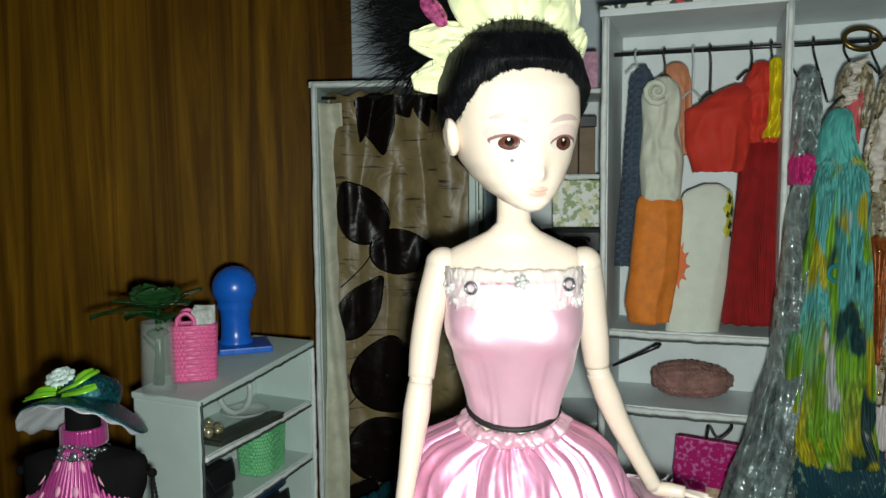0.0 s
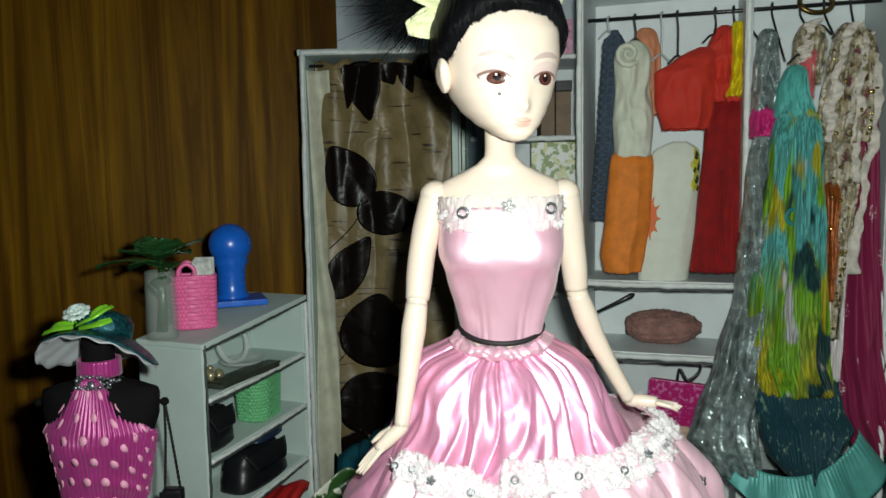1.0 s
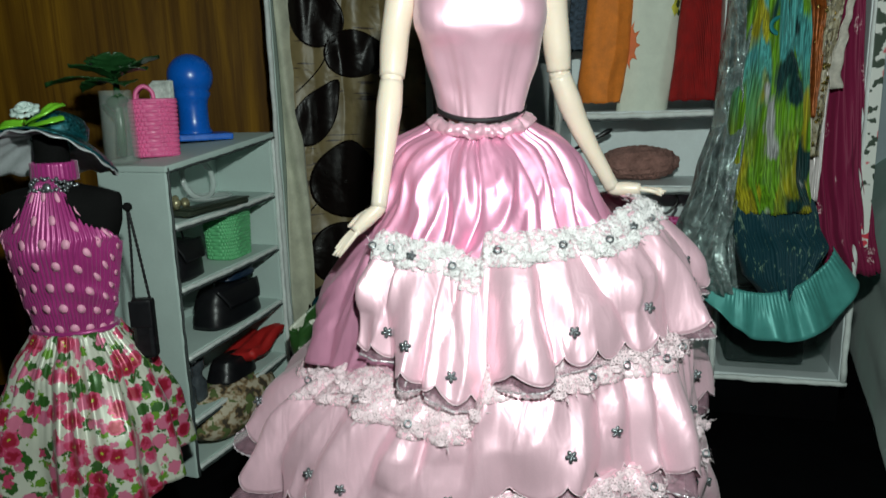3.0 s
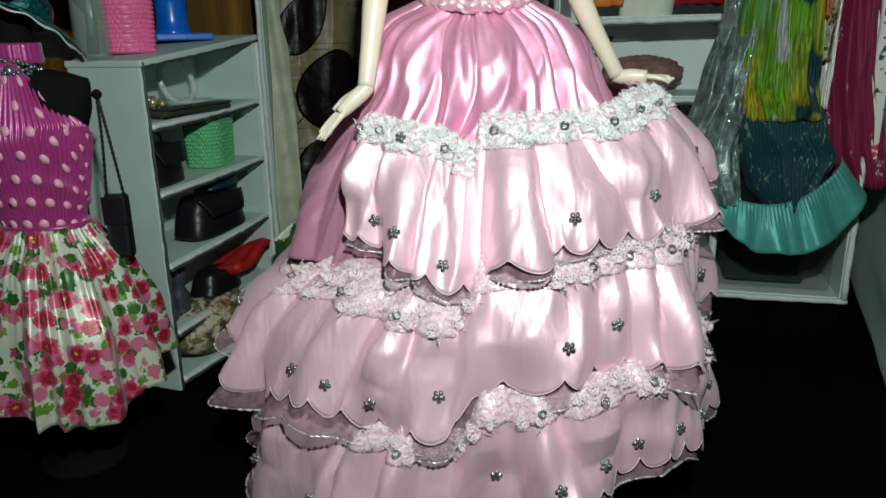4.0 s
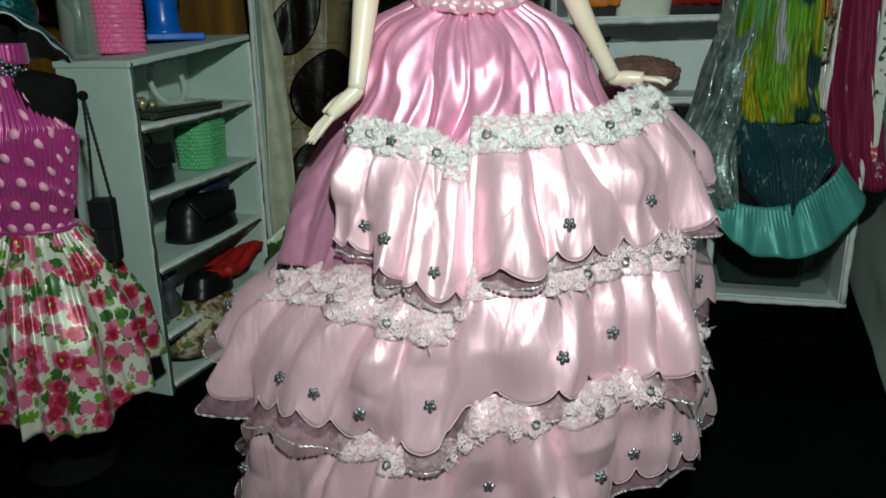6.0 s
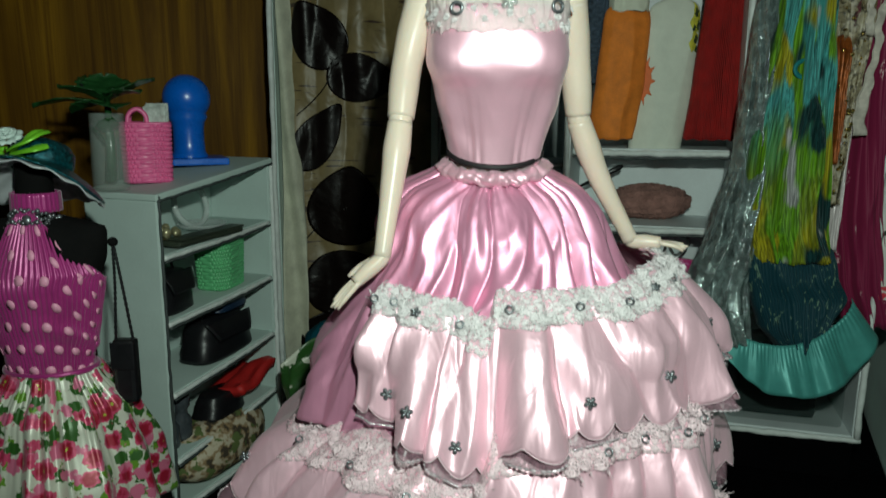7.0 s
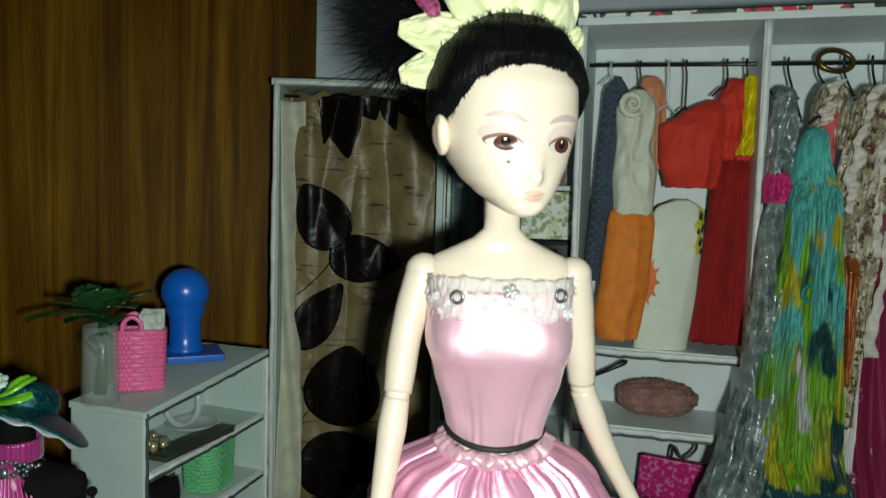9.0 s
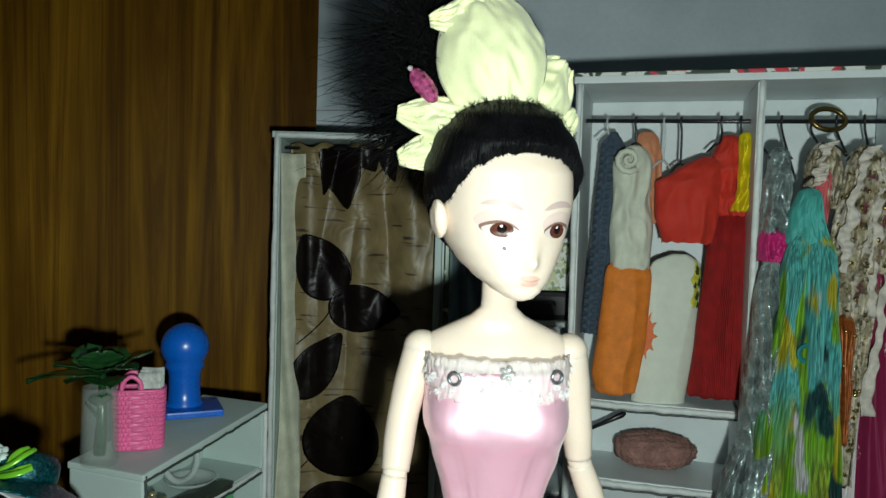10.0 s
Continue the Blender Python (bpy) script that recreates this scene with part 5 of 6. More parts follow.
def halter_pt(u, v, g=0.0, rib=1.0):
    t = u * math.tau
    z = 0.0965 + (halter_top(t) - 0.0965) * v
    crease = 0.0016 * wave_noise(u * 4, v * 9, 7) * max(0, 1 - abs(v - 0.25) * 3)
    if z > 0.134:
        k = min(1, (z - 0.134) / 0.0215)
        hw, hd = 0.0212 + (0.0070 - 0.0212) * k ** 1.15, 0.0138 + (0.0066 - 0.0138) * k
        p = Vector((MX + (hw + 0.0013 + g) * math.cos(t), MY + (hd + 0.0013 + g) * math.sin(t), z))
        return p + Vector((math.cos(t), math.sin(t), 0)) * 0.00025 * rib * math.sin(t * 70)
    return man_pt(t, z, 0.0013 + g + rib * 0.00035 * math.sin(t * 70 + 2 * wave_noise(u * 6, v * 4, 2)) + crease)


ht = root("halter_top", pose(0, 0, 0), "magenta pleated satin halter top with pink polka dots", "top")
halter_cloth = part("cloth", grid(halter_pt, 420, 40), MAGENTA, ht, thick=0.0004)
part("collar", grid(lambda u, v: man_pt(u * math.tau, 0.1555 + 0.0068 * v, 0.0016 + 0.0003 * math.sin(u * 180)), 90, 6), MAGENTA, ht, thick=0.0004)
dots = []
for r in range(7):
    for k in range(9):
        u = 0.75 + (k - 4 + 0.5 * (r % 2)) * 0.058
        dots.append((u, 0.07 + r * 0.14))
for u, v in dots:
    if abs(u - 0.75) > 0.26:
        continue
    bm = bmesh.new()
    vs = [bm.verts.new(halter_pt(u % 1, v, 0.0007, 0.2))]
    for k in range(14):
        a = k / 14 * math.tau
        hw = max(0.006, lerp(MAN, 0.0965 + (halter_top(u * math.tau) - 0.0965) * v)[0])
        vs.append(bm.verts.new(halter_pt((u + 0.00145 * math.cos(a) / (hw * math.tau)) % 1, v + 0.00145 * math.sin(a) / 0.048, 0.0007, 0.2)))
    for k in range(14):
        bm.faces.new((vs[0], vs[1 + k], vs[1 + (k + 1) % 14])).smooth = True
    part("dot", bm, DOT, halter_cloth, thick=0.0002)

FLORAL = material("floral_satin", (0.75, 0.72, 0.62), 0.38, vary=0.05, sheen=0.1, metal=0.15)
nt = FLORAL.node_tree


def blotches(scale, turn, lo, hi):
    vor = nt.nodes.new("ShaderNodeTexVoronoi")
    vor.inputs["Scale"].default_value = scale
    vor.inputs["Randomness"].default_value = 0.9
    nz = nt.nodes.new("ShaderNodeTexNoise")
    nz.inputs["Scale"].default_value = scale * 4
    vc = coords(nt, (1, 1, 1), turn)
    nt.links.new(mixed(nt, 0.0035, vc, nz.outputs["Color"], "ADD"), vor.inputs["Vector"])
    nt.links.new(vc, nz.inputs["Vector"])
    return ramp(nt, vor.outputs["Distance"], [(lo, (1, 1, 1)), (hi, (0, 0, 0))])


fc = mixed(nt, blotches(175, (0.3, 0.5, 0.1), 0.33, 0.37), (0.56, 0.57, 0.48), (0.12, 0.26, 0.02))
fc = mixed(nt, blotches(150, (0.9, 0.2, 0.6), 0.36, 0.40), fc, (0.03, 0.10, 0.015))
fc = mixed(nt, blotches(140, (0.4, 1.1, 0.2), 0.36, 0.40), fc, (0.55, 0.14, 0.24))
fc = mixed(nt, blotches(128, (0, 0, 0), 0.42, 0.45), fc, (0.50, 0.05, 0.13))
fc = mixed(nt, blotches(128, (0, 0, 0), 0.28, 0.36), fc, (0.30, 0.008, 0.03))
fc = mixed(nt, blotches(128, (0, 0, 0), 0.07, 0.10), fc, (0.35, 0.42, 0.04))
recolour(FLORAL, fc)
fs = root("floral_skirt", pose(MX, MY, 0), "gathered satin skirt printed with red and pink flowers", "skirt")


def fskirt(u, v):
    t = u * math.tau
    r = lerp([(0, 0.0155), (0.25, 0.0258), (0.6, 0.0338), (1, 0.0366)], v)[0]
    n = circle_noise(t, 3.6, 21, v * 0.4)
    g = circle_noise(t, 14, 22, v * 0.3) * max(0, 1 - 1.6 * v)
    k = 1 + (0.10 + 0.22 * v) * (0.5 - 1.7 * abs(n)) + 0.10 * g
    z = 0.0985 + (0.0350 - 0.0985) * v + 0.004 * v * math.sin(t * 2 + 0.6) + 0.0015 * v * circle_noise(t, 6, 25)
    return Vector((r * k * math.cos(t), r * k * 0.88 * math.sin(t), z))


part("cloth", grid(fskirt, 320, 44), FLORAL, fs, thick=0.0005)
part("waistband", tube([Vector((0.0158 * math.cos(k / 40 * math.tau), 0.0118 * math.sin(k / 40 * math.tau), 0.0985)) for k in range(41)], 0.0011, 8, caps=False), MAGENTA, fs)

# necklace
nk = root("necklace", pose(MX, MY, 0.1535, -14), "silver and pink beaded chain necklace", "necklace")
bm = bmesh.new()
for drop, wide in ((0.0022, 0.0080), (0.0, 0.0084), (0.0042, 0.0090)):
    for k in range(40):
        a = k / 40 * math.tau
        front = max(0, -math.sin(a))
        ball((wide * math.cos(a), (wide - 0.0002) * math.sin(a), -0.001 * math.cos(a * 2) + 0.0006 * (k % 2) - drop * (0.4 + 0.6 * front)), 0.0007 if k % 3 else 0.0010, 6, bm)
part("chain", bm, SEQUIN, nk)
part("pendant", ball((0.001, -0.0088, -0.0022), (0.0017, 0.001, 0.0019), 10), SEQUIN, nk)

# hat
SILK = material("silver_silk", (0.55, 0.58, 0.6), 0.3, vary=0.15, size=0.006, metal=0.2, sheen=0.2)
TEAL_GLIT = material("teal_glitter", (0.01, 0.11, 0.13), 0.25, vary=0.8, size=0.0016, metal=0.5, bump=0.9, depth=0.0006, grain=0.0009)
LIME = material("lime_ribbon", (0.2, 0.55, 0.03), 0.25, vary=0.15, metal=0.15)
WHITE_FLOWER = material("iridescent_white_ribbon", (0.62, 0.75, 0.7), 0.3, vary=0.2, size=0.003)
hat = root("hat", pose(MX - 0.0005, MY + 0.003, 0.1660, -24, 1, 0), "wide dark teal hat with silver lining, ribbon and flower", "hat")


def brim(u, v, dz):
    t = u * math.tau
    r = 0.0085 + 0.0138 * v
    side = abs(math.cos(t))
    return Vector((r * math.cos(t), r * math.sin(t) * 1.02, 0.004 - v ** 1.5 * (0.0034 + 0.0080 * side ** 2) + 0.0012 * wave_noise(u * 6, v * 2, 3) * v + dz))


part("brim", grid(lambda u, v: brim(u, v, 0.0006), 80, 10), TEAL_GLIT, hat, thick=0.0006)
part("lining", grid(lambda u, v: brim(u, v, -0.0006) + Vector((0, 0, 0.0006 * math.sin(u * 90) * v)), 160, 10), SILK, hat, "silver silk lining", thick=0.0004)
part("crown", lathe([(0.0105, 0.0035), (0.0110, 0.006), (0.0108, 0.010), (0.0090, 0.0128), (0.005, 0.0142), (0.0, 0.0145)], 36, wob=lambda t, z: 1 + 0.03 * math.sin(5 * t)), TEAL_GLIT, hat)
def ribbon(points, width, seed):
    """A flat folded ribbon through points, as wide as given."""
    pts = smooth_path(points, 24)

    def fn(u, v):
        p = pts[round(v * 24)]
        d = (pts[min(24, round(v * 24) + 1)] - pts[max(0, round(v * 24) - 1)]).normalized()
        side = d.cross(Vector((0, -0.5, 0.85))).normalized()
        return p + side * width * (u - 0.5) * (0.7 + 0.5 * math.sin(v * 3)) + Vector((0, -0.0005, 0.0004)) * math.sin(u * 9 + seed)
    part("ribbon_loop", grid(fn, 8, 24, False), LIME, hat, "lime green satin ribbon", thick=0.0004)


ribbon([(-0.004, -0.0120, 0.0062), (0.001, -0.0138, 0.0085), (0.0045, -0.0125, 0.0125), (0.0060, -0.0095, 0.0145)], 0.0052, 1)
ribbon([(-0.003, -0.0122, 0.0050), (0.004, -0.0140, 0.0062), (0.0085, -0.0118, 0.0085)], 0.0042, 2)
ribbon([(-0.006, -0.0118, 0.0055), (-0.0115, -0.0135, 0.0045), (-0.0165, -0.0125, 0.0028)], 0.0048, 3)
ribbon([(-0.006, -0.0112, 0.0075), (-0.0125, -0.0110, 0.0070), (-0.0170, -0.0085, 0.0040)], 0.0040, 4)
for ring_k, (count, reach, lift) in enumerate(((8, 0.0052, 0.0), (6, 0.0034, 0.0012), (4, 0.0016, 0.0022))):
    for k in range(count):
        a = (k + 0.5 * ring_k) / count * math.tau

        def fn(u, v, a=a, reach=reach, lift=lift):
            q, rr = (u - 0.5) * 2, reach * (0.25 + 0.75 * v)
            w = 0.0024 * math.sin(math.pi * min(1, 0.2 + 0.72 * v)) * q
            x, y = rr * math.cos(a) - w * math.sin(a), rr * math.sin(a) + w * math.cos(a)
            up = 0.0014 + lift + 0.0016 * math.sin(v * 2.2) - 0.0007 * q * q
            return Vector((-0.0058 + x, -0.0100 + 0.6 * y - 0.75 * up, 0.0098 + 0.8 * y + 0.65 * up))
        part("flower_petal", grid(fn, 8, 8, False), WHITE_FLOWER, hat, thick=0.0003)
part("flower_centre", ball((-0.0058, -0.0126, 0.0122), (0.0012, 0.0010, 0.0010), 10), WHITE_FLOWER, hat)

# small black bag hanging from the form
sb = root("shoulder_bag", pose(MX + 0.0245, MY + 0.001, 0.1445), "small black doll bag hanging on a thin chain", "bag")
part("body", box(-0.002, 0.0062, -0.0028, 0.0028, -0.060, -0.036, 0.0016), BLACK_BAG, sb)
part("flap", box(-0.0022, 0.0064, -0.0036, -0.0029, -0.047, -0.0365, 0.0004), BLACK_BAG, sb)
for dx in (-0.0012, 0.0052):
    pts = smooth_path([(0.0004, 0, 0.0012), (0.0006 + dx * 0.4, 0, -0.016), (dx, 0, -0.037)], 40)
    part("chain", tube(pts, [0.0004 + 0.00025 * (k % 2) for k in range(41)], 6), BLACK_ROD, sb)

# ---- clothes in the open wardrobe ----
HOOK = material("black_wire", (0.012, 0.012, 0.012), 0.35)
CLEAR_HOOK = material("clear_hook", (0.6, 0.66, 0.66), 0.2, alpha=0.6)


def rail_at(x):
    """The hanging rail's place in the world for a given x."""
    d = Vector((math.cos(radians(-16)), math.sin(radians(-16)), 0))
    o = WR @ Vector((0, ROD_Y, ROD_Z))
    return o + d * ((x - o.x) / d.x)


def hung_form(rows, depth, folds, amp, seed, y0, lean=0.0, knit=0.0, zf=1.3, pleat=0):
    """A flattened sleeve of cloth between the left and right edges in rows of (height, left, right)."""
    zs = [r[0] for r in rows]
    z0, z1 = min(zs), max(zs)

    def fn(u, v):
        t, z = u * math.tau, z0 + (z1 - z0) * v
        a, b = lerp(rows, z)
        c, s = math.cos(t), math.sin(t)
        n = noise.noise(Vector((c * folds, s * folds + seed * 3.3, v * zf + seed)))
        n2 = noise.noise(Vector((c * folds * 2.7, s * folds * 2.7 + seed, v * 5 + seed)))
        hx = (b - a) / 2 * (1 - 0.55 * (1 - min(1, (1 - v) / 0.07)) ** 2)
        dd = depth * (0.8 + 0.4 * (1 - v)) * math.sin(min(1, (1 - v) * 5 + 0.15) * math.pi / 2) * (1 + amp * 3.0 * (0.5 - 1.7 * abs(n)) + amp * 0.7 * n2)
        dd += 0.036 / pleat * math.sin(t * pleat + 5 * n) if pleat else 0
        k = knit * math.sin(v * 150) * (0.4 + 0.6 * math.sin(t * 6)) if knit else 0
        edge = 0.0012 * n2 * (1 if v == 0 else 0)
        return Vector(((a + b) / 2 + hx * (1 + 0.25 * amp * n) * c + k, y0 + lean * (1 - v) + dd * s + k, z + edge))
    return fn


def cloth_part(name, parent, rows, depth, mat, y0, folds=3.0, amp=0.25, seed=1.0, nu=120, nv=50, lean=0.0, knit=0.0, zf=1.3, label="", pleat=0):
    inv = parent.matrix_world.inverted()
    fn = hung_form(rows, depth, folds, amp, seed, y0, lean, knit, zf, pleat)
    return part(name, grid(lambda u, v: inv @ fn(u, v), nu, nv, True, False, True), mat, parent, label, 0.0004)


def garment(name, label, category, x, y, z):
    return root(name, Matrix.Translation((x, y, z)), label, category, "clothes on the rail")


def hook(parent, x, y, ztop, mat=HOOK):
    inv = parent.matrix_world.inverted()
    p = rail_at(x)
    pts = smooth_path([(x + 0.0002, (p.y + y) / 2, ztop - 0.002), (x, p.y - 0.0012, p.z - 0.006), (x - 0.0012, p.y - 0.0022, p.z), (x, p.y, p.z + 0.0026), (x + 0.0008, p.y + 0.0022, p.z)], 22)
    part("hanger", tube([inv @ q for q in pts], 0.0006, 7), mat, parent, "thin wire hook")
    pts = smooth_path([(x - 0.0055, y, ztop - 0.006), (x, y, ztop - 0.0015), (x + 0.0055, y, ztop - 0.006)], 14)
    part("hanger", tube([inv @ q for q in pts], 0.0006, 7), mat, parent)


def cloth(name, colour, rough=0.7, **k):
    return material(name, colour, rough, **{**dict(vary=0.18, size=0.006, grain=0.0008, sheen=0.04, bump=0.25, spec=0.25), **k})


NAVY_KNIT = cloth("navy_knit", (0.06, 0.085, 0.12), 0.85, bump=0.8, depth=0.001, grain=0.0015)
CREAM = cloth("cream_cotton", (0.64, 0.66, 0.54), vary=0.08)
ORANGE = cloth("orange_cotton", (0.75, 0.22, 0.03))
PEACH = cloth("peach_satin", (0.62, 0.25, 0.13), 0.5)
WHITE_COTTON = cloth("white_cotton", (0.68, 0.72, 0.62), vary=0.06)
RED_COTTON = cloth("red_cotton", (0.55, 0.035, 0.02), vary=0.1)
RED_MESH = cloth("dark_red_mesh", (0.30, 0.008, 0.008), vary=0.25, bump=0.6)
YELLOW_SATIN = cloth("yellow_satin", (0.75, 0.62, 0.01), 0.35, metal=0.2)
g = garment("knit_dress", "navy blue knitted doll dress on a clear hook", "dress", 0.0755, 0.411, 0.31)
cloth_part("cloth", g, [(0.3135, 0.0775, 0.0835), (0.306, 0.0735, 0.0860), (0.26, 0.0705, 0.0825), (0.205, 0.0665, 0.0780)], 0.006, NAVY_KNIT, 0.411, 2, 0.1, 3, 90, 160, knit=0.0011)
hook(g, 0.0765, 0.411, 0.315, CLEAR_HOOK)
g = garment("two_piece_dress", "cream wrap top over an orange skirt, doll size", "dress", 0.085, 0.402, 0.31)
cloth_part("top", g, [(0.3055, 0.083, 0.0955), (0.296, 0.0780, 0.0985), (0.278, 0.0790, 0.0975), (0.262, 0.0775, 0.1000), (0.241, 0.0785, 0.0985)], 0.0075, CREAM, 0.401, 1.2, 0.16, 5, zf=4.5)
cloth_part("skirt", g, [(0.246, 0.0775, 0.0985), (0.236, 0.0755, 0.1000), (0.205, 0.0730, 0.0985), (0.185, 0.0705, 0.0955), (0.1755, 0.0725, 0.0935)], 0.0078, ORANGE, 0.3995, 1.0, 0.07, 6, label="orange cotton skirt")
cloth_part("shoulder", g, [(0.314, 0.092, 0.103), (0.30, 0.091, 0.106), (0.278, 0.096, 0.1065), (0.265, 0.099, 0.105)], 0.004, PEACH, 0.409, 1.2, 0.2, 7, zf=2.5, label="peach satin shoulder piece")
inv = g.matrix_world.inverted()
rose = [inv @ Vector((0.0838 + (0.0004 + 0.00033 * k) * math.cos(k * 0.62), 0.392 - 0.0012 * math.sin(k * 0.3), 0.2975 + (0.0004 + 0.00033 * k) * math.sin(k * 0.62))) for k in range(20)]
part("rosette", tube(rose, [0.0008 + 0.00005 * k for k in range(20)], 8), CREAM, g, "rolled cloth rosette")
hook(g, 0.0905, 0.405, 0.309)
g = garment("white_skirt", "white doll skirt with an orange sun print", "skirt", 0.11, 0.402, 0.25)
WROWS = [(0.2490, 0.1060, 0.1240), (0.245, 0.1010, 0.1260), (0.236, 0.0975, 0.1265), (0.20, 0.0940, 0.1245), (0.169, 0.0925, 0.1205)]
cloth_part("cloth", g, WROWS, 0.0055, WHITE_COTTON, 0.401, 0.9, 0.07, 8)
SUN = material("orange_sun_print", (0.72, 0.17, 0.05), 0.7)
YG = material("yellow_green_print", (0.62, 0.6, 0.06), 0.7, vary=0.3, size=0.003)
DARK_PRINT = material("dark_green_print", (0.03, 0.05, 0.015), 0.7)
wf = hung_form(WROWS, 0.0055, 0.9, 0.07, 8, 0.401)


def skirt_print(name, shape, mat, lift):
    """A print on the white skirt's front; shape gives (turn, height) in the skirt's own measure."""
    n = 44
    pts = [shape(k / n) for k in range(n)]
    cu, cv = sum(p[0] for p in pts) / n, sum(p[1] for p in pts) / n

    def fn(u, v):
        a, b = pts[round(u * n) % n]
        return inv @ (wf(cu + (a - cu) * v, cv + (b - cv) * v) + Vector((0, -lift, 0)))
    part(name, grid(fn, n, 5), mat, g, thick=0.0002)


inv = g.matrix_world.inverted()
skirt_print("sun_print", lambda k: (0.585 + (0.072 if int(k * 44) % 4 else 0.098) * math.cos(k * math.tau) * (1 if math.cos(k * math.tau) > 0 else 0.4), 0.46 + (0.125 if int(k * 44) % 4 else 0.175) * math.sin(k * math.tau)), SUN, 0.0007)
for a, b, w, h, m in ((0.905, 0.86, 0.05, 0.09, YG), (0.90, 0.72, 0.04, 0.07, YG), (0.90, 0.90, 0.022, 0.03, DARK_PRINT), (0.925, 0.82, 0.02, 0.03, DARK_PRINT), (0.91, 0.73, 0.02, 0.028, DARK_PRINT), (0.88, 0.80, 0.014, 0.02, DARK_PRINT), (0.93, 0.67, 0.016, 0.02, DARK_PRINT)):
    skirt_print("leaf_print", lambda k, a=a, b=b, w=w, h=h: (a + w * math.cos(k * math.tau) * (1 + 0.3 * math.sin(k * 25)), b + h * math.sin(k * math.tau) * (1 + 0.2 * math.sin(k * 31))), m, 0.0007 if m is YG else 0.0012)
hook(g, 0.1045, 0.404, 0.30, CLEAR_HOOK)
g = garment("red_blouse", "red one-shoulder doll top on a wire hook", "blouse", 0.115, 0.396, 0.30)
cloth_part("cloth", g, [(0.3000, 0.1200, 0.1310), (0.2920, 0.1080, 0.1325), (0.2865, 0.0985, 0.1325), (0.270, 0.0995, 0.1315), (0.2555, 0.1035, 0.1290)], 0.0080, RED_COTTON, 0.394, 1.1, 0.13, 9, zf=2.2)
hook(g, 0.1125, 0.398, 0.298)
g = garment("red_gown", "long dark red mesh doll gown with a yellow sash", "dress", 0.14, 0.398, 0.31)
cloth_part("bodice", g, [(0.3120, 0.1330, 0.1430), (0.296, 0.1270, 0.1475), (0.270, 0.1285, 0.1480)], 0.006, RED_COTTON, 0.397, 1.6, 0.3, 10, zf=3.0)
cloth_part("skirt", g, [(0.2745, 0.1290, 0.1490), (0.25, 0.1275, 0.1505), (0.205, 0.1235, 0.1520), (0.1755, 0.1205, 0.1535)], 0.0075, RED_MESH, 0.396, 1.6, 0.18, 11, 480, 50, pleat=110)
cloth_part("sash", g, [(0.3125, 0.1390, 0.1455), (0.300, 0.1395, 0.1475), (0.284, 0.1395, 0.1470), (0.2725, 0.1365, 0.1465)], 0.0035, YELLOW_SATIN, 0.3885, 1.6, 0.5, 12, zf=4.0, label="crumpled yellow satin sash")
hook(g, 0.1315, 0.398, 0.309)
hook(g, 0.1405, 0.396, 0.312)

FOIL = material("silver_foil_cloth", (0.42, 0.52, 0.51), 0.15, metal=0.45, vary=0.5, size=0.006, grain=0.006, bump=1.0, depth=0.003, alpha=0.7, spec=1.0)
MAG_SHIR = cloth("magenta_satin", (0.5, 0.02, 0.16), 0.35)
g = garment("silver_dress", "crinkled silver foil doll gown with a magenta band", "dress", 0.146, 0.356, 0.30)
cloth_part("bodice", g, [(0.3023, 0.1420, 0.1500), (0.2837, 0.1395, 0.1515), (0.2613, 0.1388, 0.1510)], 0.0055, FOIL, 0.358, 1.8, 0.35, 13, zf=3.0)
cloth_part("band", g, [(0.2642, 0.1395, 0.1500), (0.2574, 0.1382, 0.1506), (0.2487, 0.1388, 0.1498)], 0.0068, MAG_SHIR, 0.357, 5, 0.35, 14, label="shirred magenta band")
cloth_part("skirt", g, [(0.2516, 0.1372, 0.1492), (0.2253, 0.1350, 0.1470), (0.1716, 0.1295, 0.1440), (0.1375, 0.1199, 0.1404), (0.1082, 0.1089, 0.1395), (0.0956, 0.1051, 0.1395), (0.0819, 0.1103, 0.1409)], 0.0085, FOIL, 0.354, 1.8, 0.42, 15, 160, 80, lean=-0.012, zf=4.5)
hook(g, 0.1465, 0.358, 0.303)

# the long sea-green dress: bands of print down its length
SEA = cloth("sea_green_print", (0.05, 0.35, 0.36), 0.55)
nt = SEA.node_tree
geo_c = coords(nt, (1, 1, 1))
sep = nt.nodes.new("ShaderNodeSeparateXYZ")
nt.links.new(geo_c, sep.inputs[0])
up = nt.nodes.new("ShaderNodeMapRange")
up.inputs["From Min"].default_value, up.inputs["From Max"].default_value = -0.215, 0.0
jitter = noise_tex(nt, coords(nt, (140, 140, 40)), 1.0, 3)
addn = nt.nodes.new("ShaderNodeMath")
addn.operation = "MULTIPLY_ADD"
addn.inputs[1].default_value = 0.03
nt.links.new(jitter, addn.inputs[0])
nt.links.new(sep.outputs[2], addn.inputs[2])
nt.links.new(addn.outputs[0], up.inputs[0])
band = ramp(nt, up.outputs[0], [(0.0, (0.006, 0.04, 0.055)), (0.27, (0.01, 0.05, 0.055)), (0.30, (0.24, 0.29, 0.02)), (0.45, (0.17, 0.27, 0.02)), (0.55, (0.10, 0.28, 0.10)), (0.63, (0.09, 0.38, 0.37)), (1.0, (0.10, 0.42, 0.38))])
lines = ramp(nt, noise_tex(nt, coords(nt, (900, 900, 8)), 1.0, 1.5), [(0.40, (0.45, 0.45, 0.45)), (0.6, (1, 1, 1))])
sea = mixed(nt, 1.0, band, lines, "MULTIPLY")
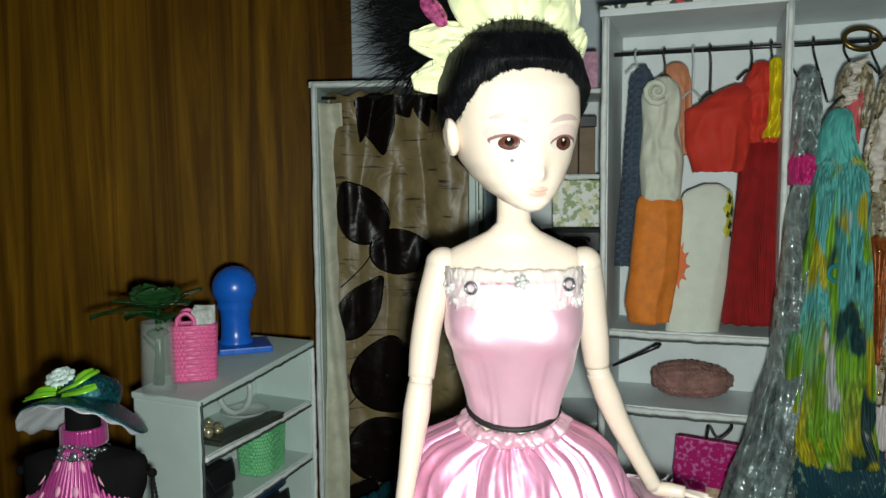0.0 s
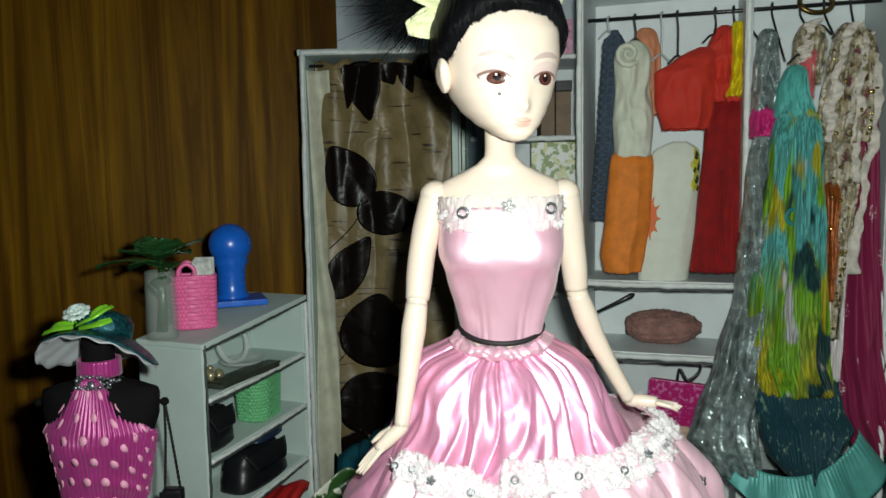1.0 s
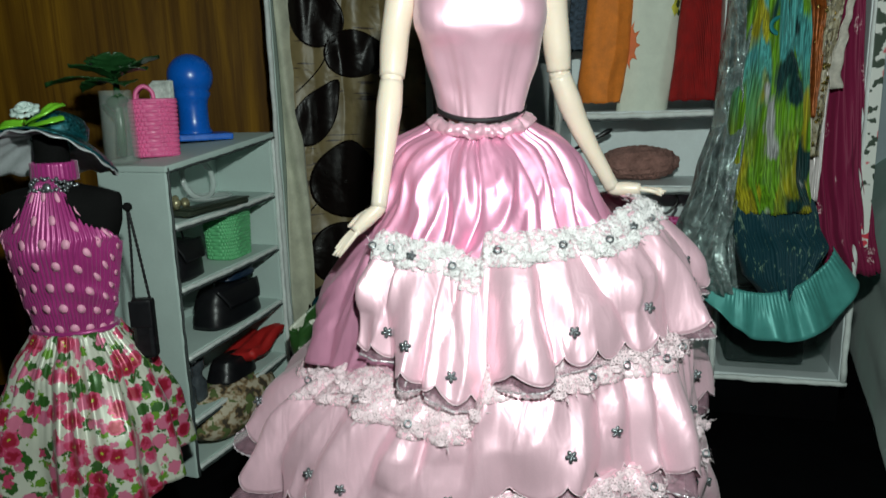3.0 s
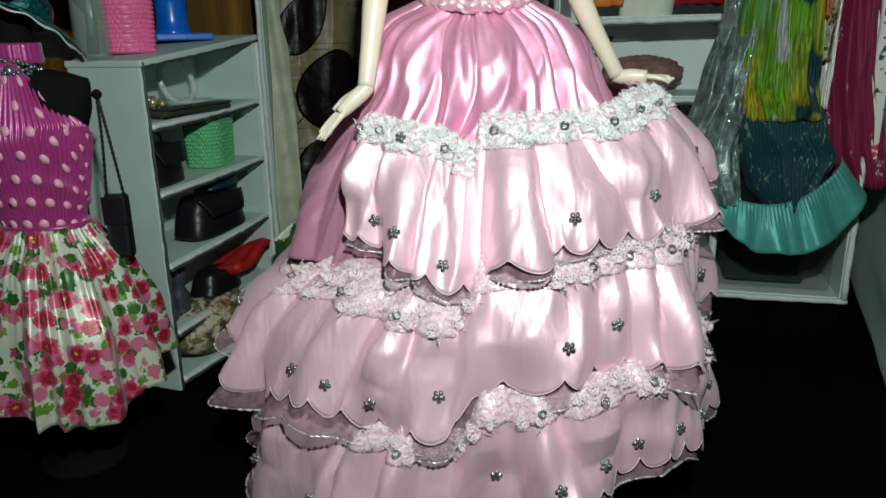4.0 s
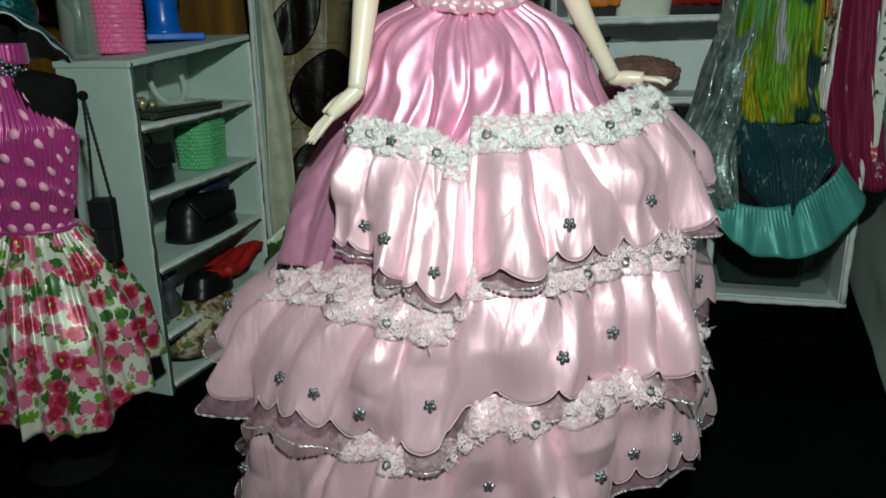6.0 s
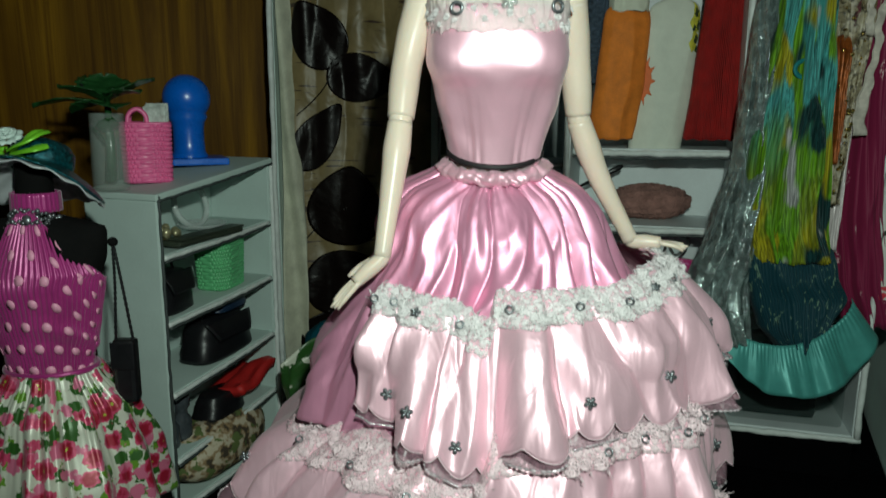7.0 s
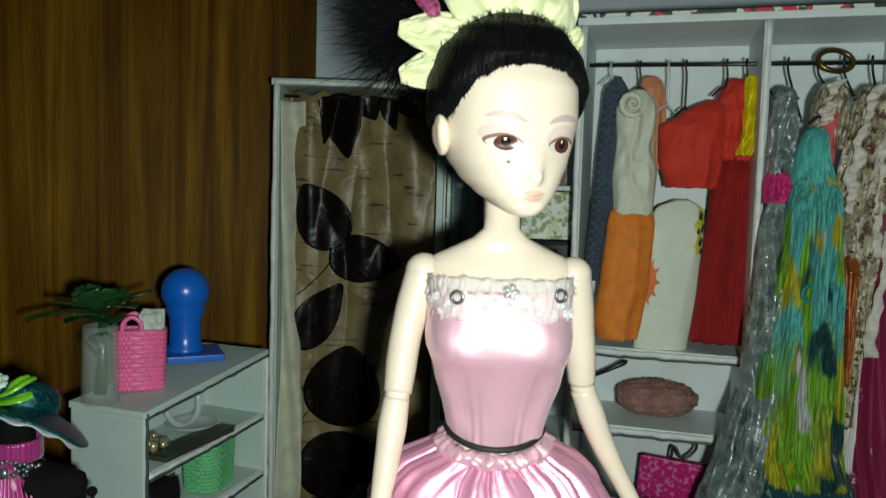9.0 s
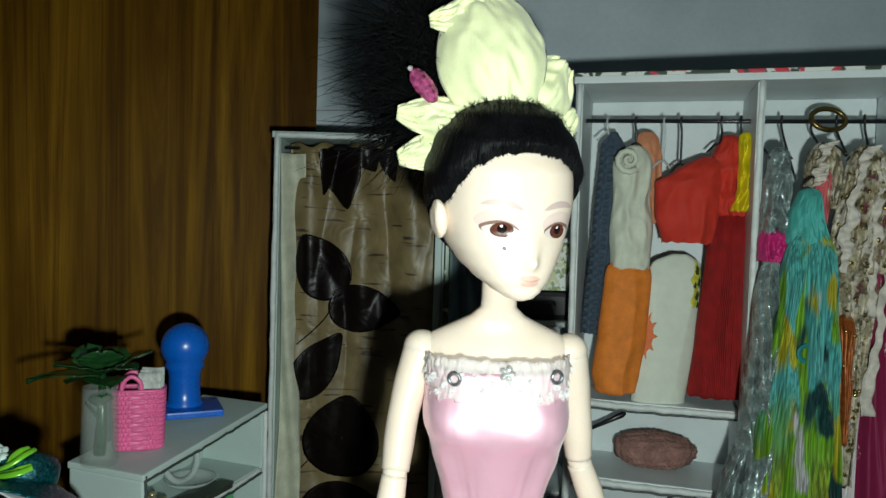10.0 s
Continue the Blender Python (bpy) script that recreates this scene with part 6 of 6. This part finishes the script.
for size, turn, lo, tint in (((52, 52, 26), 0.45, 0.54, (0.40, 0.36, 0.015)), ((90, 90, 12), -0.22, 0.51, (0.16, 0.36, 0.015)), ((60, 60, 30), 0.8, 0.56, (0.010, 0.05, 0.05)), ((75, 75, 34), 1.4, 0.62, (0.42, 0.42, 0.42))):
    blot = ramp(nt, noise_tex(nt, coords(nt, size, (0, turn, 0)), 1.0, 1.5), [(lo, (0, 0, 0)), (lo + 0.05, (1, 1, 1))])
    sea = mixed(nt, blot, sea, mixed(nt, 1.0, tint, lines, "MULTIPLY"))
recolour(SEA, sea)
TEAL_SATIN = cloth("teal_satin", (0.09, 0.34, 0.31), 0.42, metal=0.15, vary=0.1, bump=0.1)
DARK_SEA = cloth("dark_sea_print", (0.008, 0.045, 0.06), 0.6)
nt = DARK_SEA.node_tree
orn_p = ramp(nt, noise_tex(nt, coords(nt, (200, 200, 110)), 1.0, 3, 0.6, 2.0), [(0.60, (0, 0, 0)), (0.67, (1, 1, 1))])
recolour(DARK_SEA, mixed(nt, orn_p, (0.006, 0.04, 0.055), (0.15, 0.24, 0.17)))
CORAL = cloth("coral_satin", (0.5, 0.09, 0.1), 0.5)
g = garment("sea_green_dress", "long pleated sea-green and lime printed doll dress with teal ruffle", "dress", 0.165, 0.346, 0.29)
cloth_part("strap", g, [(0.2906, 0.1609, 0.1672), (0.2789, 0.1576, 0.1662), (0.2672, 0.1566, 0.1652)], 0.003, CORAL, 0.350, 2, 0.2, 16, label="coral satin strap")
cloth_part("shoulder", g, [(0.2828, 0.1519, 0.1600), (0.2711, 0.1476, 0.1619), (0.2574, 0.1461, 0.1657)], 0.006, cloth("sea_green_cotton", (0.08, 0.38, 0.34), 0.5), 0.348, 2.2, 0.3, 17)
cloth_part("skirt", g, [(0.2633, 0.1461, 0.1662), (0.2399, 0.1428, 0.1672), (0.2009, 0.1378, 0.1700), (0.1668, 0.1340, 0.1720), (0.1375, 0.1325, 0.1738), (0.1215, 0.1375, 0.1765)], 0.011, SEA, 0.344, 2.0, 0.28, 18, 420, 90, zf=3.2, pleat=76)
cloth_part("lower_skirt", g, [(0.1290, 0.1350, 0.1770), (0.1130, 0.1370, 0.1805), (0.1020, 0.1405, 0.1860), (0.0890, 0.1450, 0.1790), (0.0790, 0.1530, 0.1690)], 0.0125, DARK_SEA, 0.342, 2.0, 0.12, 19, 420, 40, pleat=76, label="dark blue-green printed lower skirt")
part("rosette", tube([g.matrix_world.inverted() @ Vector((0.1515 + 0.0042 * math.cos(k / 20 * math.tau), 0.3335, 0.2095 + 0.0036 * math.sin(k / 20 * math.tau))) for k in range(21)], 0.0013, 8, caps=False, flat=0.6), cloth("deep_teal_cotton", (0.02, 0.19, 0.2), 0.5), g, "teal cloth ring")


def ruffle(u, v):
    p = 2 * u - 1
    bow = math.sqrt(max(0, 1 - p * p))
    n = noise.noise(Vector((u * 7, v * 0.5, 4.4))) + 0.5 * noise.noise(Vector((u * 15, v * 0.4, 9.4)))
    fine = 0.0004 * math.sin(u * 230) * max(0, 1 - 1.6 * v)
    a = Vector((0.126 + 0.062 * u, 0.340 - 0.013 * bow, 0.0835 + 0.0065 * p + 0.0125 * p * p))
    b = Vector((0.1205 + 0.0795 * u, 0.338 - 0.018 * bow, 0.0590 + 0.0025 * p + 0.0235 * p * p))
    return g.matrix_world.inverted() @ (a + (b - a) * v + Vector((0, -0.005 * n * (0.1 + 0.9 * v) + fine, 0.003 * n * v)))


part("ruffle", grid(ruffle, 140, 14, False), TEAL_SATIN, g, "wide teal satin ruffle", 0.0005)
hook(g, 0.159, 0.352, 0.290)

GOLD_LACE = material("gold_lace", (0.6, 0.54, 0.42), 0.5, metal=0.1, vary=0.45, size=0.006, grain=0.002, bump=0.8, depth=0.001)
nt = GOLD_LACE.node_tree
holes = ramp(nt, noise_tex(nt, coords(nt), 230, 3, 0.6), [(0.42, (0.05, 0.05, 0.05)), (0.54, (0.9, 0.9, 0.9))])
nt.links.new(holes, node_of(GOLD_LACE).inputs["Alpha"])
recolour(GOLD_LACE, ramp(nt, noise_tex(nt, coords(nt), 120, 4, 0.65), [(0.36, (0.20, 0.15, 0.07)), (0.5, (0.46, 0.40, 0.27)), (0.66, (0.72, 0.66, 0.56))]))
RUST = cloth("rust_sequin_cloth", (0.3, 0.08, 0.015), 0.35, metal=0.3, vary=0.5, size=0.003)
WHITE_SATIN = cloth("white_satin", (0.68, 0.62, 0.62), 0.3, metal=0.2, vary=0.1)
MAROON = cloth("maroon_print", (0.2, 0.012, 0.055), 0.6)
nt = MAROON.node_tree
vor = nt.nodes.new("ShaderNodeTexVoronoi")
vor.inputs["Scale"].default_value = 55
nt.links.new(coords(nt, (1, 1, 0.8)), vor.inputs["Vector"])
spr = ramp(nt, vor.outputs["Distance"], [(0.2, (1, 1, 1)), (0.24, (0, 0, 0))])
fine = ramp(nt, noise_tex(nt, coords(nt), 700, 2), [(0.5, (0, 0, 0)), (0.55, (1, 1, 1))])
msk = mixed(nt, 1.0, spr, fine, "MULTIPLY")
recolour(MAROON, mixed(nt, msk, (0.2, 0.012, 0.055), (0.6, 0.4, 0.42)))
g = garment("gold_lace_dress", "cream and gold lace doll dress with satin lining", "dress", 0.185, 0.358, 0.30)
cloth_part("sleeve", g, [(0.3050, 0.1625, 0.1700), (0.2960, 0.1590, 0.1735), (0.2840, 0.1585, 0.1725), (0.2740, 0.1620, 0.1690)], 0.0065, GOLD_LACE, 0.357, 3, 0.5, 26, 120, 40)
cloth_part("bodice", g, [(0.3042, 0.1800, 0.1920), (0.2886, 0.1770, 0.1990), (0.2613, 0.1720, 0.2000), (0.2447, 0.1705, 0.1963)], 0.0075, GOLD_LACE, 0.357, 4, 0.5, 20, 160, 50)
cloth_part("skirt", g, [(0.2477, 0.1705, 0.1953), (0.2204, 0.1714, 0.1896), (0.1814, 0.1705, 0.1839), (0.1472, 0.1714, 0.1800)], 0.007, GOLD_LACE, 0.354, 4, 0.5, 21, 160, 50)
cloth_part("panel", g, [(0.2253, 0.1710, 0.1791), (0.1911, 0.1705, 0.1781), (0.1668, 0.1705, 0.1762)], 0.0045, RUST, 0.3475, 3, 0.3, 22, label="rust brown sequin panel")
cloth_part("lining", g, [(0.2223, 0.1777, 0.1858), (0.1716, 0.1767, 0.1858), (0.1248, 0.1753, 0.1834)], 0.005, WHITE_SATIN, 0.3535, 3, 0.4, 23, label="white satin lining")
CREAM_LACE = material("cream_lace", (0.72, 0.66, 0.58), 0.6, vary=0.25, size=0.004, grain=0.0016, bump=0.6, depth=0.0008, alpha=0.8)
inv = g.matrix_world.inverted()


def frill(path, width, seed):
    """A gathered lace strip that runs down through points of the dress."""
    pts = smooth_path(path, 60)

    def fn(u, v):
        p = pts[round(v * 60)]
        a = v * 60 * 0.55 + seed
        w = width * (0.8 + 0.3 * math.sin(v * 9 + seed)) * (u - 0.5) * 2
        return inv @ (p + Vector((w + 0.0010 * math.sin(a * 0.7), -0.0012 - 0.0022 * abs(u - 0.3) * (1 + math.sin(a)) + 0.0008 * math.sin(a * 2.3), 0.0012 * math.sin(a) * (u - 0.5))))
    part("frill", grid(fn, 8, 60, False), CREAM_LACE, g, "gathered cream lace frill", thick=0.0003)


frill([(0.1640, 0.3505, 0.3045), (0.1605, 0.3490, 0.2950), (0.1590, 0.3490, 0.2840)], 0.0024, 1)
frill([(0.1830, 0.3500, 0.3030), (0.1770, 0.3485, 0.2850), (0.1725, 0.3475, 0.2620), (0.1712, 0.3455, 0.2450)], 0.0026, 2)
frill([(0.1905, 0.3500, 0.2980), (0.1860, 0.3480, 0.2760), (0.1835, 0.3470, 0.2520), (0.1850, 0.3450, 0.2250)], 0.0030, 3)
frill([(0.1950, 0.3500, 0.2880), (0.1940, 0.3480, 0.2650), (0.1915, 0.3470, 0.2400), (0.1870, 0.3450, 0.2120), (0.1835, 0.3450, 0.1800)], 0.0028, 5)
GOLD_BEAD = material("gold_sequin", (0.7, 0.5, 0.15), 0.2, metal=1.0, vary=0.3)
inv = g.matrix_world.inverted()
rng = random.Random(23)
for rows, yy, seed_n, count in (([(0.304, 0.1800, 0.1930), (0.27, 0.1740, 0.1990), (0.245, 0.1700, 0.1950)], 0.357, 20, 110), ([(0.245, 0.1690, 0.1900), (0.20, 0.1700, 0.1830), (0.15, 0.1700, 0.1780)], 0.354, 21, 120)):
    bm = bmesh.new()
    f = hung_form(rows, 0.0085, 4, 0.45, seed_n, yy)
    for k in range(count):
        p = f(0.5 + 0.5 * rng.random(), rng.random() * 0.95)
        ball(inv @ (p + Vector((0, -0.0006, 0))), (rng.uniform(0.0004, 0.0013), 0.0005, rng.uniform(0.0004, 0.0013)), 6, bm)
    part("sequin_trim", bm, GOLD_BEAD, g, "scattered gold sequins")
hook(g, 0.172, 0.358, 0.305)
hook(g, 0.183, 0.358, 0.303)
BRONZE = material("bronze_ring", (0.22, 0.15, 0.05), 0.3, metal=0.9, vary=0.3)
rp = rail_at(0.1785)
rg = thing("bronze_ring", tube([(0.0085 * math.cos(k / 36 * math.tau), 0.0022 * math.sin(k / 36 * math.tau), 0.0055 * math.sin(k / 36 * math.tau)) for k in range(37)], 0.0013, 10, caps=False), BRONZE, "bronze ring hanging on a black rail", "ring")
rg.matrix_world = Matrix.Translation(rp + Vector((0, -0.002, 0.0005)))
g = garment("maroon_dress", "maroon doll dress with small white floral motifs", "dress", 0.206, 0.36, 0.28)
cloth_part("cloth", g, [(0.2984, 0.1896, 0.1963), (0.2711, 0.1867, 0.1991), (0.2009, 0.1863, 0.2030), (0.1424, 0.1850, 0.2095), (0.1082, 0.1890, 0.2165), (0.0850, 0.1960, 0.2220)], 0.0075, MAROON, 0.358, 3.5, 0.4, 24, 180, 60)
hook(g, 0.195, 0.36, 0.299)

# ---- things on the wardrobe's shelves ----
KNIT_BROWN = cloth("brown_knit", (0.38, 0.2, 0.17), 0.9, vary=0.35, bump=1.0, depth=0.002, grain=0.0013)
bm = bmesh.new()
ball((0, 0, 0), 1, 72, bm)
for vtx in bm.verts:
    q = vtx.co
    k = 1 + 0.03 * math.sin(q.x * 40) + 0.035 * math.sin(math.atan2(q.z, q.y) * 16 + 3 * q.x) + 0.05 * wave_noise(q.x * 3, q.z * 3, 3)
    vtx.co = Vector((0.0220 * q.x * k, 0.013 * q.y * k, 0.0100 + 0.0100 * k * math.copysign(abs(q.z) ** 0.8, q.z)))
kb = thing("beanie", bm, KNIT_BROWN, "rolled brown knitted doll beanie on a shelf", "beanie")
kb.matrix_world = WR @ pose(0.046, 0.038, 0.1295, 0, 0, 4)
pen = thing("peg", tube([(-0.012, 0, -0.0060), (0.006, 0, 0.0032), (0.0125, 0, 0.0068), (0.0145, 0, 0.0078)], [0.0008, 0.0013, 0.0017, 0.0006], 12), BLACK_ROD, "small black tapered peg stuck in the wardrobe side", "peg")
pen.matrix_world = WR @ pose(0.016, 0.030, 0.1520, 0, 0, 6)
PINK_BAG = cloth("pink_vinyl_print", (0.5, 0.015, 0.14), 0.35, sheen=0)
nt = PINK_BAG.node_tree
pb = ramp(nt, noise_tex(nt, coords(nt), 420, 2), [(0.55, (0, 0, 0)), (0.6, (1, 1, 1))])
recolour(PINK_BAG, mixed(nt, pb, (0.42, 0.012, 0.14), (0.55, 0.14, 0.34)))
bag = root("pink_bag", WR @ pose(0.062, 0.022, 0.1215, 0, 4, 0), "flat magenta vinyl pouch hanging from a hook", "bag")
part("pouch", box(-0.021, 0.021, -0.003, 0.003, -0.064, -0.011, 0.002), PINK_BAG, bag)
part("flap", box(-0.0215, 0.0215, -0.0042, -0.0032, -0.032, -0.0105, 0.0004), PINK_BAG, bag)
part("label", box(-0.004, 0.005, -0.0050, -0.0044, -0.048, -0.036, 0.0002), material("cream_label", (0.6, 0.4, 0.3), 0.6, vary=0.4, size=0.002), bag, "small printed label")
part("hook", tube(smooth_path([(-0.006, 0, -0.011), (-0.005, 0, -0.004), (0, -0.001, -0.0095), (0.006, 0, -0.003), (0.004, 0, 0.0035)], 30), 0.0008, 8), HOOK, bag, "twisted black wire hook")
ctn = root("clear_box", WR @ pose(0.1125, 0.031, 0.0262), "clear plastic box with dark contents", "box")
part("box", box(-0.020, 0.038, -0.024, 0.024, 0.0002, 0.036, 0.003), material("smoky_clear_plastic", (0.10, 0.17, 0.15), 0.15, vary=0.2, alpha=0.16), ctn)
part("contents", box(-0.016, 0.026, -0.0190, 0.020, 0.002, 0.027, 0.004), BLACK_BAG, ctn)
part("lid_rim", tube([(-0.021, -0.025, 0.036), (0.039, -0.025, 0.036), (0.039, 0.025, 0.036), (-0.021, 0.025, 0.036), (-0.021, -0.025, 0.036)], 0.0014, 8), CLEAR, ctn)

# ---- things in the middle shelves ----
GREY_CLOTH = cloth("blue_grey_cloth", (0.2, 0.27, 0.3))
g = tagged(new("grey_cloth"), "blue-grey cloth strip hanging before middle shelves", "cloth")
part("cloth", grid(lambda u, v: Vector((-0.0062 + 0.018 * u, 0.4265 - 0.002 * math.sin(u * 11 + v * 3), 0.17 + 0.128 * v)), 30, 40, False), GREY_CLOTH, g, thick=0.0005)
part("border", grid(lambda u, v: Vector((-0.0095 + 0.0032 * u, 0.4262, 0.12 + 0.178 * v)), 4, 40, False), FLOWER_BAG, g, "leaf-printed border", thick=0.0005)
BROWN_CARD = material("brown_card", (0.2, 0.14, 0.09), 0.7, vary=0.25)
bx = root("brown_box", pose(0.046, 0.447, 0.2555), "two brown card boxes side by side on a shelf", "box")
part("box", box(-0.006, 0.0025, -0.012, 0.014, 0, 0.033, 0.0006), BROWN_CARD, bx)
part("box", box(0.0032, 0.0125, -0.012, 0.014, 0, 0.027, 0.0006), BROWN_CARD, bx)
part("lid", box(0.003, 0.013, -0.013, 0.015, 0.0272, 0.0335, 0.0005), BLACK_BAG, bx)
hatb = thing("felt_hat", lathe([(0.0, 0.0), (0.014, 0.0), (0.0145, 0.0015), (0.009, 0.004), (0.0085, 0.011), (0.005, 0.014), (0.0, 0.0145)], 28), BLACK_BAG, "small dark felt hat on a shelf", "hat")
hatb.matrix_world = pose(0.020, 0.446, 0.2555)
ball_ob = thing("yarn_ball", ball((0, 0, 0.0075), 0.0078, 18), cloth("ochre_wool", (0.3, 0.24, 0.1), 0.9), "ochre wool ball on a shelf", "ball")
ball_ob.matrix_world = pose(0.0025, 0.443, 0.2555)
db = root("black_case", pose(0.047, 0.450, 0.2075), "low black doll suitcase on a shelf", "case")
part("body", box(-0.020, 0.019, -0.016, 0.018, 0.0002, 0.0168, 0.003), BLACK_BAG, db)
part("handle", tube(smooth_path([(-0.008, -0.0165, 0.009), (-0.006, -0.0195, 0.011), (0.006, -0.0195, 0.011), (0.008, -0.0165, 0.009)], 14), 0.0009, 8), HOOK, db)
FLOWER_PRINT = material("flower_picture", (0.72, 0.74, 0.68), 0.4, vary=0.06)
nt = FLOWER_PRINT.node_tree
leaf_mask = ramp(nt, noise_tex(nt, coords(nt), 230, 3), [(0.50, (0, 0, 0)), (0.56, (1, 1, 1))])
bloom_mask = ramp(nt, noise_tex(nt, coords(nt, (1, 1, 1), (0.4, 0.9, 0.1)), 160, 2), [(0.56, (0, 0, 0)), (0.62, (1, 1, 1))])
recolour(FLOWER_PRINT, mixed(nt, bloom_mask, mixed(nt, leaf_mask, (0.72, 0.74, 0.70), (0.22, 0.30, 0.10)), (0.62, 0.62, 0.34)))
cd = root("picture_card", pose(0.050, 0.436, 0.2244, -4), "white card printed with green flowers, on a black case", "card")
part("card", box(-0.016, 0.0155, -0.0012, 0, 0.0002, 0.0275, 0.0004), FLOWER_PRINT, cd)
pk = root("pink_box", pose(0.052, 0.445, 0.304), "small pink and white printed box on top of a shelf", "box")
part("box", box(-0.006, 0.008, -0.008, 0.010, 0.0002, 0.022, 0.0006), material("pink_print_card", (0.6, 0.3, 0.42), 0.5, vary=0.4, size=0.004), pk)
